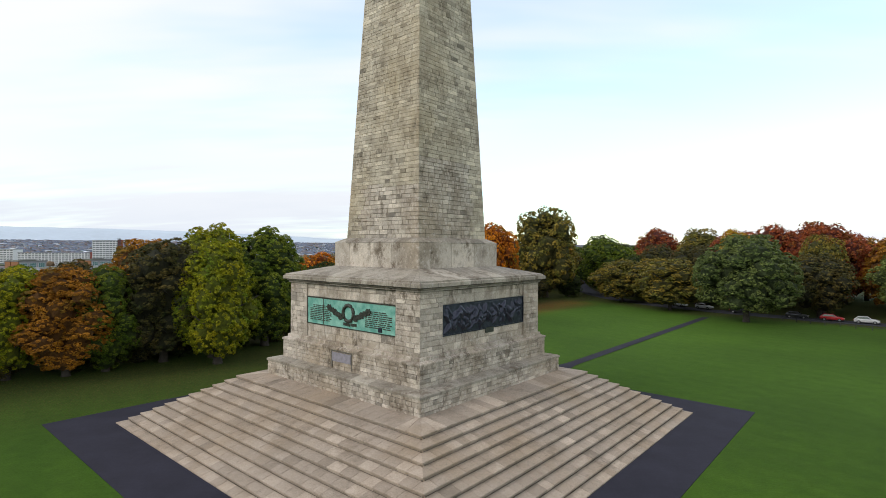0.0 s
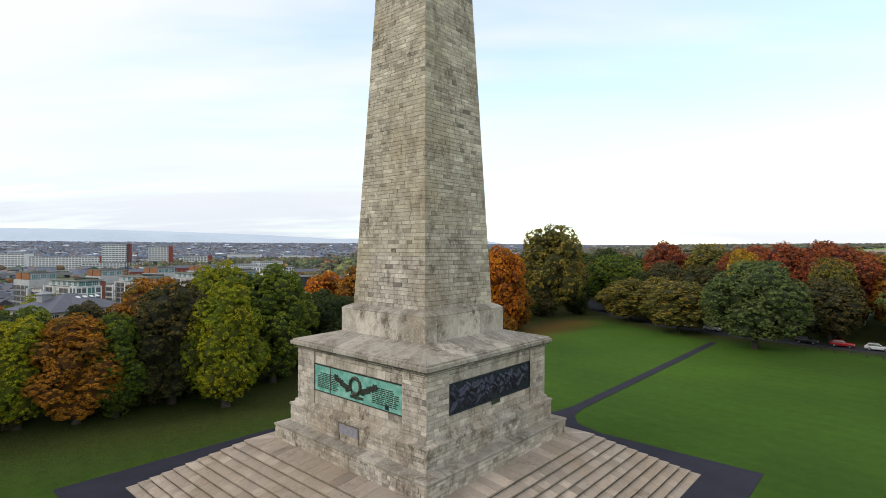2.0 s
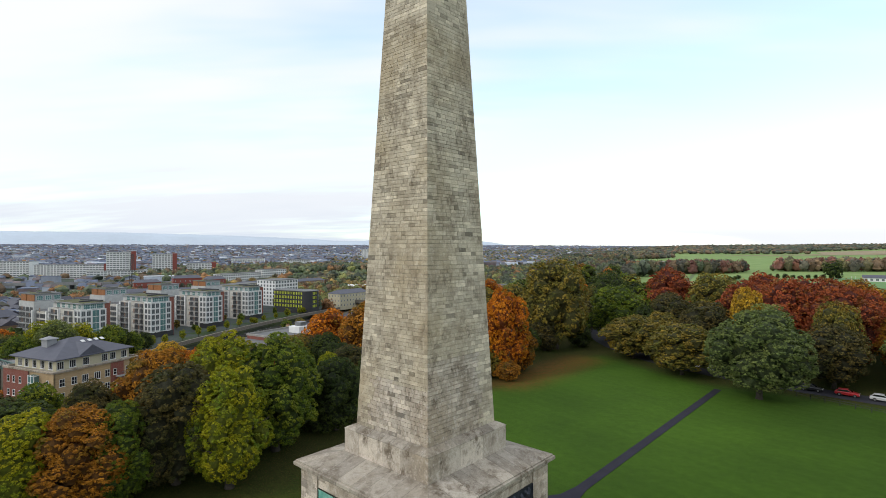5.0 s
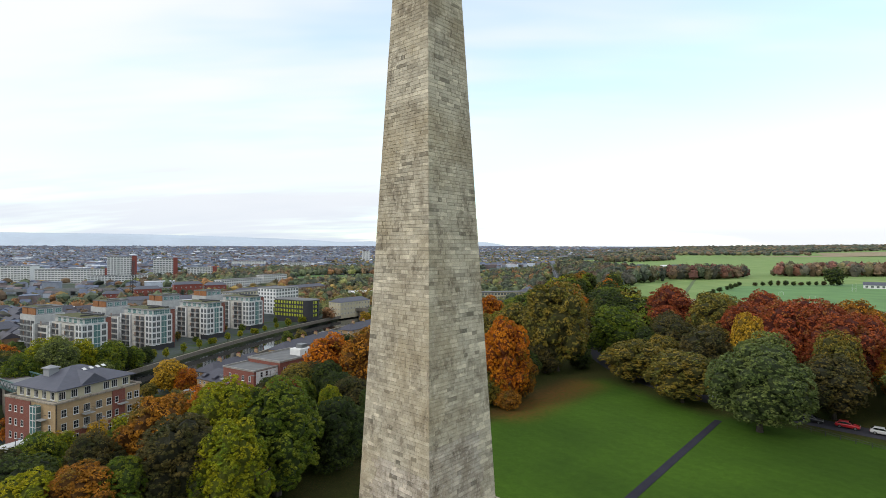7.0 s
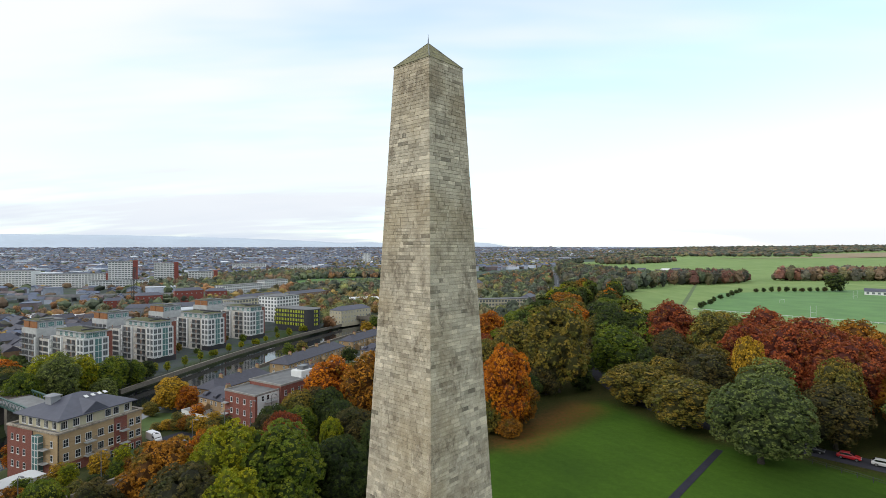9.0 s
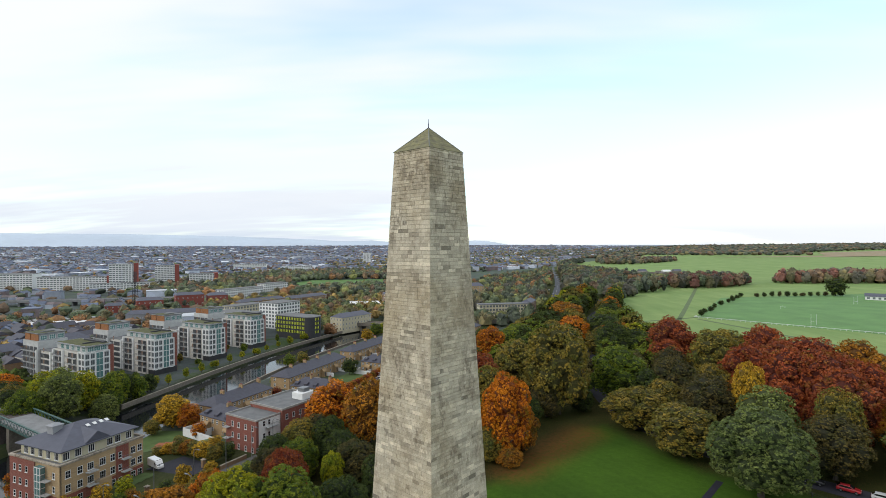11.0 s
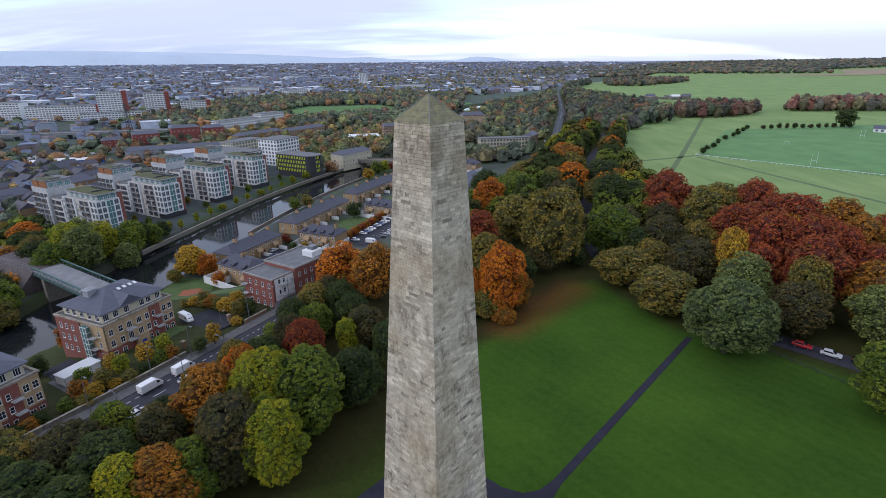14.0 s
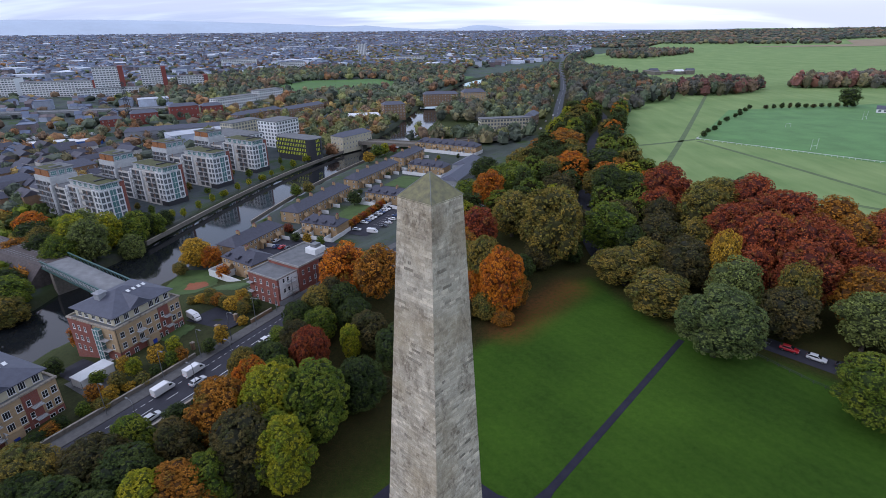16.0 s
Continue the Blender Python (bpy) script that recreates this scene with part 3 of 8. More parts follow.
def water_material():
    m, n, l, b = nodes_of("river_water")
    pos = world_pos(n)
    b.inputs["Base Color"].default_value = (0.012, 0.014, 0.016, 1)
    b.inputs["Roughness"].default_value = 0.06
    bump(n, l, b, tex_noise(n, l, pos, 0.5, 4), 0.12, 0.12)
    return m


g = Geo()
rows_w = []
for i, (x, y) in enumerate(RIVER):
    x0, y0 = RIVER[max(i - 1, 0)]
    x1, y1 = RIVER[min(i + 1, len(RIVER) - 1)]
    a = math.atan2(y1 - y0, x1 - x0)
    rows_w.append(((x - 22 * math.sin(a) * -1, y - 22 * math.cos(a), WATER_Z), (x + 22 * math.sin(a) * -1, y + 22 * math.cos(a), WATER_Z)))
for (a, b_), (c, d) in zip(rows_w, rows_w[1:]):
    g.face((a, c, d, b_))
thing("water", Matrix(), "dark calm river reflecting the sky", "river", kind="structure", geo=g, mats=water_material())

# asphalt apron round the monument, the footpath, the park drive
MON_M = pose(MON[0], MON[1], 0, 0, 0, MON_TURN)
g = Geo()
PAD = 22.17
g.box(-PAD, -PAD, -0.4, PAD, PAD, 0.03)
thing("pavement", MON_M, "dark blue-grey asphalt apron round the monument steps", "pavement", kind="structure", geo=g, mats=ASPHALT)
g = Geo()
PATH_END, PW = 93.0, 0.74
line_l = [(-PW - 5.5, PAD), (-PW - 2.2, PAD + 1.2), (-PW - 0.5, PAD + 3.6), (-PW, PAD + 7), (-PW, PATH_END)]
# the path leaves the apron square to its far right side
g.face([(x, y, 0.045) for y, x in line_l] + [(x, -y, 0.045) for y, x in line_l[::-1]])
path_ob = thing("path", MON_M, "narrow asphalt footpath across the lawn", "path", kind="structure", geo=g, mats=ASPHALT)
DRIVE = smooth_line([(150, 40), (112, 84), (88, 107), (66, 128), (54, 150), (50, 178), (56, 215), (70, 275), (88, 345), (104, 395), (126, 440), (137, 500), (136, 560), (160, 680)], 2)
strip("road", DRIVE, 3.2, 0.03, ROAD, "asphalt park drive under the trees", "road")
strip("street", STREET, 4.7, 0.05, WET_ROAD, "wide asphalt city street with white lane marks", "road", level=street_top)

# ---- the granite obelisk ----
rng = random.Random(11)
monument = thing("obelisk_monument", MON_M, "tall weathered granite obelisk on a stepped square base with bronze panels", "monument")
# local faces: 0 = -y, 1 = +x, 2 = +y, 3 = -x
FACES = [pose(0, 0, 0, 0, 0, 90 * k) for k in range(4)]


def stone_geo(g, fm, h_of, u0, u1, z0, z1, proud, joint=0.022, c=0.03):
    """One dressed stone on the face fm (seen along +y): front, chamfer, sides into the joint."""
    u0, u1, z0, z1 = u0 + joint / 2, u1 - joint / 2, z0 + joint / 2, z1 - joint / 2
    pts = []
    for inset, depth in ((0, 0.08), (0, 0.0 - proud + c * 0.5), (c, -proud)):
        for u, z in ((u0 + inset, z0 + inset), (u1 - inset, z0 + inset), (u1 - inset, z1 - inset), (u0 + inset, z1 - inset)):
            pts.append(fm @ Vector((u, -h_of(z) + depth, z)))
    g.solid(pts, ((0, 1, 5, 4), (1, 2, 6, 5), (2, 3, 7, 6), (3, 0, 4, 7), (4, 5, 9, 8), (5, 6, 10, 9), (6, 7, 11, 10), (7, 4, 8, 11), (8, 9, 10, 11)))


UNIT_STONE = Geo()
stone_geo(UNIT_STONE, Matrix(), lambda z: 0.0, -0.5, 0.5, -0.5, 0.5, 0.0, 0.0, 0.05)
UNIT_STONE = UNIT_STONE.mesh("stone_block", [STONE_PIECE])
UNIT_TREAD = UNIT_STONE.copy()
UNIT_TREAD.materials.clear()
UNIT_TREAD.materials.append(STONE_STEP_PIECE)


def stone_piece(parent, name, mesh, fm, u0, u1, v, z0, z1, joint=0.022, lean=0.0):
    """A stone that is an object of its own; v is the distance of its front from the axis."""
    ob = new(name, mesh)
    ob.parent = parent
    m = fm @ pose((u0 + u1) / 2, -v, (z0 + z1) / 2, lean, 0, 0)
    ob.matrix_basis = m @ Matrix.Diagonal((u1 - u0 - joint, 1.0, z1 - z0 - joint, 1))
    return ob


def courses(z0, z1, height, jitter):
    zs = [z0]
    while zs[-1] < z1 - height * 0.7:
        zs.append(zs[-1] + height * (1 + rng.uniform(-jitter, jitter)))
    zs[-1] = z1
    return zs


def bonds(u0, u1, lo, hi):
    us = [u0]
    while us[-1] < u1 - hi:
        us.append(us[-1] + rng.uniform(lo, hi))
    us.append(u1)
    if us[-1] - us[-2] < lo * 0.5 and len(us) > 2:
        us.pop(-2)
    return us


def walling(parent, h_of, z0, z1, height, lo, hi, span=None, single=None, proud=0.02, faces=range(4), joint=0.022):
    """Coursed stones on the faces of a square body. single(face, u, z) picks those that are objects of their own."""
    g, count = Geo(), 0
    zs = courses(z0, z1, height, 0.22)
    for k in faces:
        for a, b in zip(zs, zs[1:]):
            hh = h_of((a + b) / 2)
            e0, e1 = (-hh, hh) if span is None else span
            us = bonds(e0, e1, lo, hi)
            for u0, u1 in zip(us, us[1:]):
                pr = rng.uniform(0, proud)
                if single and count < 248 and single(k, (u0 + u1) / 2, a):
                    count += 1
                    lean = -math.degrees(math.atan2(h_of(a) - h_of(b), b - a))
                    stone_piece(parent, "stone_block", UNIT_STONE, FACES[k], u0, u1, hh + pr, a, b, joint, lean)
                else:
                    stone_geo(g, FACES[k], h_of, u0, u1, a, b, pr, joint, min(0.03, joint * 1.3))
    return g


def stuff(ob):
    ob["kind"] = "stuff"
    return ob


# steps: eleven sloping treads round the base
EDGE0, RUN, NSTEP = 10.95, 0.70, 11
TOP_Z, DROP, RISE = 3.98, 0.386, 0.24
steps = part("steps", Geo(), MORTAR, monument, "weathered granite steps with sloping treads")
g = Geo()
g.frustum(EDGE0 + RUN * 10 - 0.1, -0.3, EDGE0 - 0.1, TOP_Z - 0.25)
g.frustum(EDGE0 - 0.1, TOP_Z - 0.4, 9.2, TOP_Z - 0.2)
steps.data = g.mesh("steps_core", [MORTAR])
g_rest = Geo()


def tread(k, inner, outer, z_in, z_out, singles):
    """The slabs of one tread, mitred at the corners."""
    count = 0
    for fi in range(4):
        us = bonds(-outer, outer, 0.75, 1.35)
        for u0, u1 in zip(us, us[1:]):
            d = rng.uniform(-0.006, 0.006)
            p = []
            for v, z in ((outer, z_out), (inner, z_in)):
                lo_, hi_ = max(u0, -v), min(u1, v)
                if hi_ <= lo_:
                    lo_ = hi_ = max(-v, min(v, (u0 + u1) / 2))
                p.append((lo_ + 0.013, hi_ - 0.013, v, z + d))
            (a0, a1, vo, zo), (b0, b1, vi, zi) = p
            c = 0.02
            pts = [(a0, -vo + 0.13, zo - RISE - 0.03), (a1, -vo + 0.13, zo - RISE - 0.03), (a1, -vo + 0.13, zo - 0.10), (a0, -vo + 0.13, zo - 0.10), (a0, -vo, zo - 0.09), (a1, -vo, zo - 0.09), (a1, -vo, zo - c), (a0, -vo, zo - c),
                   (a0, -vo + c, zo), (a1, -vo + c, zo), (b1, -vi - 0.0, zi), (b0, -vi - 0.0, zi),
                   (b0, -vi, zi - 0.25), (b1, -vi, zi - 0.25)]
            faces = ((0, 1, 2, 3), (3, 2, 5, 4), (4, 5, 6, 7), (7, 6, 9, 8), (8, 9, 10, 11), (11, 10, 13, 12), (0, 3, 4, 7, 8, 11, 12), (1, 13, 10, 9, 6, 5, 2))
            near = (fi == 0 and (u0 + u1) / 2 < -2.0) or (fi == 3 and (u0 + u1) / 2 > 2.0)
            tgt = Geo() if near and singles[0] > 0 else g_rest
            tgt.solid([FACES[fi] @ Vector(q) for q in pts], faces)
            if tgt is not g_rest:
                singles[0] -= 1
                part("tread_slab", tgt, STONE_STEP_PIECE, steps)


left_over = [290]
for k in range(NSTEP - 1, -1, -1):
    outer = EDGE0 + RUN * k
    z_out = TOP_Z - DROP * k
    if k == 0:
        tread(k, 9.0, outer, TOP_Z + 0.2, TOP_Z, left_over)
    else:
        tread(k, outer - RUN - 0.05, outer, z_out + DROP - RISE, z_out, left_over)
stuff(part("tread_paving", g_rest, STONE_STEP, steps))

# two battered base courses
base = part("base", Geo(), POINTING, monument, "rough coursed granite plinth in two tiers")
g = Geo()
g.frustum(8.97, 3.6, 8.97, 5.5)
g.frustum(8.07, 5.4, 8.02, 7.2)
base.data = g.mesh("base_core", [POINTING])
g = walling(base, lambda z: 9.05, 4.05, 5.30, 0.30, 0.35, 0.95, single=lambda k, u, z: (k == 0 and u < 3) or (k == 3 and u > -3), proud=0.03)
g2 = walling(base, lambda z: 8.13, 5.62, 7.12, 0.31, 0.5, 1.1, proud=0.03)
g.solid(g2.v, g2.f)
stuff(part("base_stonework", g, STONE, base))


def ledge(name, profile, mat, parent, label="", joints=1.8):
    """A moulded course that runs round, cut into stones; profile: (half size, height) from below to above."""
    core = Geo()
    for (h0, z0), (h1, z1) in zip(profile, profile[1:]):
        core.frustum(h0 - 0.05, z0 - 0.01, h1 - 0.05, z1 - 0.045)
    whole = part(name, core, MORTAR, parent, label)
    for k in range(4):
        hmax = max(h for h, z in profile)
        us = bonds(-hmax, hmax, joints * 0.8, joints * 1.3)
        for u0, u1 in zip(us, us[1:]):
            d = rng.uniform(0, 0.012)
            ring, g = [], Geo()
            for h, z in profile:
                a, b = min(h, max(-h, u0 + 0.013)), max(-h, min(h, u1 - 0.013))
                if u0 == us[0]:
                    a = -h
                if u1 == us[-1]:
                    b = h
                ring.append((FACES[k] @ Vector((a, -h - d, z)), FACES[k] @ Vector((b, -h - d, z))))
            n0 = len(g.v)
            for a, b in ring:
                g.v += [tuple(a), tuple(b)]
            for i in range(len(ring) - 1):
                g.f.append((n0 + 2 * i, n0 + 2 * i + 1, n0 + 2 * i + 3, n0 + 2 * i + 2))
                g.m.append(0)
            part("stone", g, STONE_TOP_PIECE if mat == STONE_TOP else STONE_PIECE, whole)
    return whole


ledge("ledge", [(8.95, 5.28), (9.12, 5.30), (9.12, 5.46), (9.0, 5.52), (8.0, 5.66)], STONE_TOP, monument, "weathered granite ledge")
ledge("moulding", [(8.0, 7.08), (8.2, 7.10), (8.2, 7.24), (8.14, 7.28), (7.86, 7.36), (7.84, 7.56), (7.80, 7.60), (7.6, 7.62)], STONE, monument)

# pedestal with corner piers and sunk fields
pedestal = part("pedestal", Geo(), POINTING, monument, "granite pedestal with corner piers")
g = Geo()
g.frustum(7.50, 7.3, 7.50, 12.2)
pedestal.data = g.mesh("pedestal_core", [STONE])
g = Geo()
for span in ((-7.70, -5.36), (5.36, 7.70)):
    gg = walling(pedestal, lambda z: 7.70, 7.58, 12.14, 0.36, 0.55, 1.2, span=span, proud=0.012)
    g.solid(gg.v, gg.f)
for k in range(4):                      # returns of the piers
    for u in (-5.36, 5.36):
        g.box(u - 0.02 if u > 0 else u - 0.06, -7.69, 7.58, u + 0.06 if u > 0 else u + 0.02, -7.45, 12.14, m=FACES[k])
stuff(part("pier_stonework", g, STONE, pedestal))
g = walling(pedestal, lambda z: 7.57, 7.58, 8.72, 0.55, 0.8, 1.6, span=(-5.34, 5.34), proud=0.012)
g2 = walling(pedestal, lambda z: 7.57, 10.98, 12.14, 0.55, 0.9, 1.8, span=(-5.34, 5.34), proud=0.012)
g.solid(g2.v, g2.f)
stuff(part("field_stonework", g, STONE, pedestal))
ledge("cornice", [(7.6, 12.02), (7.80, 12.04), (7.80, 12.16), (7.92, 12.20), (7.92, 12.32), (8.17, 12.34), (8.17, 12.60), (8.12, 12.64), (8.02, 12.66), (8.02, 12.76), (7.9, 12.80), (4.9, 13.50)], STONE_TOP, monument, "projecting weathered granite cornice", 1.5)

# bronze panels, one on each side
def relief(name, mat, seed, label):
    """A cast panel: a frame and a crowded raised scene as plain lumps."""
    g = Geo()
    W, Z0, Z1 = 5.30, 8.76, 10.90
    nu, nz = 210, 44
    r = random.Random(seed)
    lumps = []
    for _ in range(95):
        x = r.uniform(-W + 0.4, W - 0.4)
        lumps.append((x, r.uniform(Z0 + 0.5, Z1 - 0.5), r.uniform(0.06, 0.2), r.uniform(0.22, 0.6), r.uniform(-1.0, 1.0), r.uniform(0.12, 0.34)))
    def depth(u, z):
        d = 0.0
        for cx_, cz, a, b, t, h in lumps:
            du_, dz_ = u - cx_, z - cz
            p = (du_ * math.cos(t) + dz_ * math.sin(t)) / a
            q = (-du_ * math.sin(t) + dz_ * math.cos(t)) / b
            e = 1 - p * p - q * q
            if e > 0:
                d = max(d, h * math.sqrt(e))
        d += 0.035 * noise.noise((u * 3.2, z * 3.2, seed))
        return d
    for j in range(nz + 1):
        for i in range(nu + 1):
            u, z = -W + 2 * W * i / nu, Z0 + (Z1 - Z0) * j / nz
            edge = i in (0, nu) or j in (0, nz)
            g.v.append((u, -7.60 - (0 if edge else max(0.0, depth(u, z))), z))
    for j in range(nz):
        for i in range(nu):
            a = j * (nu + 1) + i
            g.f.append((a, a + 1, a + nu + 2, a + nu + 1))
            g.m.append(0)
    return g


def frame_bars(W, Z0, Z1, y, t, d):
    g = Geo()
    g.box(-W, y - d, Z0, W, y, Z0 + t)
    g.box(-W, y - d, Z1 - t, W, y, Z1)
    g.box(-W, y - d, Z0 + t, -W + t, y, Z1 - t)
    g.box(W - t, y - d, Z0 + t, W, y, Z1 - t)
    return g


for k in (0, 1, 2):
    pan = part("relief_panel", relief("relief_panel", BRONZE, 5 + k, ""), BRONZE, monument, "dark bronze relief panel with a crowded scene", smooth=True)
    pan.matrix_basis = FACES[k]
    part("panel_frame", frame_bars(5.34, 8.72, 10.96, -7.57, 0.08, 0.09), BRONZE, pan)
    g = Geo()
    g.bevel_box(-0.5, -0.5, 0, 0.5, 0.5, 0.05, 0.02, m=pose(0.4, -7.62, 8.60, 90, 0, 0) @ Matrix.Diagonal((1.1, 0.42, 1, 1)))
    part("name_plate", g, BRONZE_BROWN, pan)
g = Geo()
g.box(-5.28, -7.60, 8.78, 5.28, -7.56, 10.86)
inscription = part("inscription_panel", g, VERDIGRIS, monument, "green verdigris bronze panel with a wreath and lines of writing")
inscription.matrix_basis = FACES[3]
part("panel_frame", frame_bars(5.34, 8.72, 10.96, -7.57, 0.07, 0.07), BRONZE_BROWN, inscription)
g = Geo()
ringp = [(0.05 + 0.62 * math.cos(t), -7.62, 9.95 + 0.62 * math.sin(t)) for t in (2 * math.pi * i / 28 for i in range(29))]
g.tube(ringp, [0.13 + 0.03 * (i % 2) for i in range(29)], 6)
part("wreath", g, BRONZE_BROWN, inscription, smooth=True)
for s in (-1, 1):
    for i in range(16):                 # swags of leaves
        g = Geo()
        t = i / 15
        x, z = s * (0.75 + 1.75 * t), 9.55 + 0.75 * t + 0.12 * math.sin(i * 2.1)
        g.bevel_box(-0.5, -0.5, 0, 0.5, 0.5, 0.07, 0.03, m=pose(x, -7.61, z, 90, s * (30 + 40 * math.sin(i)), 0) @ Matrix.Diagonal((0.34, 0.20, 1, 1)))
        part("leaf", g, BRONZE_BROWN, inscription)
rl_ = random.Random(3)
for s in (-1, 1):                       # lines of writing, too small to read
    for row in range(9):
        z = 10.25 - 0.145 * row
        x = -4.9 if s < 0 else 2.0
        stop = -2.1 if s < 0 else 4.9
        if row < 2:
            x, stop = x + 0.4, stop - 0.5
        while x < stop - 0.2:
            w = rl_.uniform(0.16, 0.5)
            g = Geo()
            g.box(x, -7.625, z, min(x + w, stop), -7.598, z + 0.075)
            part("writing_bar", g, BRONZE_BROWN, inscription)
            x += w + 0.10
for x, z, w in ((-0.55, 8.98, 0.42), (-0.1, 8.95, 0.35), (0.32, 8.98, 0.4), (0.75, 9.0, 0.3)):
    g = Geo()
    g.box(x - 0.02, -7.63, z, x + w - 0.04, -7.598, z + 0.22)
    part("writing_bar", g, BRONZE_BROWN, inscription)
g = Geo()
g.box(3.45, -7.64, 8.86, 3.85, -7.598, 9.2)
part("patch", g, BRONZE, inscription)
g = Geo()
g.box(-3.18, -7.61, 8.8, -3.10, -7.598, 10.86)
part("seam", g, BRONZE_BROWN, inscription)
# sunk niche with a plaque below the green panel
g = Geo()
g.box(-1.34, -8.20, 5.75, -1.22, -8.1, 6.99)
g.box(1.06, -8.20, 5.75, 1.18, -8.1, 6.99)
g.box(-1.34, -8.20, 6.99, 1.18, -8.1, 7.07)
niche = part("plaque_niche", g, MORTAR, monument)
niche.matrix_basis = FACES[3]
g = Geo()
g.bevel_box(-1.2, -0.32, 0, 1.04, 0.38, 0.04, 0.02, m=pose(0, -8.175, 6.55, 90, 0, 0))
part("plaque", g, plain("slate_plaque", (0.30, 0.28, 0.32), 0.6, vary=0.3, scale=3), niche)

# block under the shaft
g = Geo()
g.frustum(4.95, 13.2, 4.95, 15.4)
foot = part("shaft_foot", g, MORTAR, monument, "plain granite block under the shaft")
g = walling(foot, lambda z: 5.03, 13.42, 15.42, 1.95, 1.2, 3.2, proud=0.02)
stuff(part("foot_stonework", g, STONE, foot))
ledge("foot_ledge", [(5.03, 15.40), (5.05, 15.46), (4.85, 15.60), (4.35, 15.84)], STONE_TOP, monument, "", 1.6)

# the tapering shaft
SH0, SZ0, SH1, SZ1 = 4.30, 15.80, 2.15, 60.71


def shaft_half(z):
    return SH0 + (SH1 - SH0) * (z - SZ0) / (SZ1 - SZ0)


g = Geo()
g.frustum(SH0 - 0.06, SZ0, SH1 - 0.06, SZ1)
shaft = part("shaft", g, POINTING, monument, "tapering obelisk shaft of coursed granite")
g = walling(shaft, shaft_half, SZ0, SZ1, 0.31, 0.42, 1.25, single=lambda k, u, z: z < 22 and ((k == 0 and u < 2.5) or (k == 3 and u > -2.5)), proud=0.02, joint=0.017)
stuff(part("shaft_stonework", g, STONE_SHAFT, shaft))
# pyramid cap with lead hips and a rod
CAP = plain("mossy_granite", (0.25, 0.235, 0.115), 0.9, vary=0.45, scale=1.6, second=(0.15, 0.14, 0.09), grain=0.02)
cap = part("cap", Geo(), CAP, monument, "mossy granite pyramid cap")
g = Geo()
capz = [60.71, 61.15, 61.6, 62.05, 62.5, 62.93]
for a, b in zip(capz, capz[1:]):
    ha, hb = 2.2 * (62.95 - a) / 2.24, 2.2 * (62.95 - b) / 2.24
    for k in range(4):
        us = bonds(-1, 1, 0.35, 0.6) if ha > 0.5 else [-1, 1]
        for u0, u1 in zip(us, us[1:]):
            g.face([FACES[k] @ Vector(q) for q in ((u0 * ha + 0.01, -ha, a + 0.012), (u1 * ha - 0.01, -ha, a + 0.012), (u1 * hb - 0.004, -hb, b), (u0 * hb + 0.004, -hb, b))])
            g.face([FACES[k] @ Vector(q) for q in ((u0 * ha + 0.01, -ha + 0.03, a), (u1 * ha - 0.01, -ha + 0.03, a), (u1 * ha - 0.01, -ha, a + 0.012), (u0 * ha + 0.01, -ha, a + 0.012))])
g.frustum(2.19, 60.6, 0.02, 62.88)
cap.data = g.mesh("cap", [CAP])
g = Geo()
for sx, sy in ((-1, -1), (1, -1), (1, 1), (-1, 1)):
    g.tube([(sx * 2.2, sy * 2.2, 60.72), (0, 0, 62.96)], [0.045, 0.045], 6)
part("hip_roll", g, plain("lead", (0.2, 0.21, 0.19), 0.6, 0.3), cap)
g = Geo()
g.tube([(0, 0, 62.8), (0, 0, 63.3), (0, 0, 63.35), (0, 0, 63.75)], [0.05, 0.04, 0.025, 0.012], 8)
part("lightning_rod", g, BRONZE, cap)

# ---- trees ----
def ico(sub):
    bm = bmesh.new()
    bmesh.ops.create_icosphere(bm, subdivisions=sub, radius=1)
    v = np.array([w.co[:] for w in bm.verts])
    f = np.array([[w.index for w in fc.verts] for fc in bm.faces])
    bm.free()
    return v, f


ICO1 = ico(1)


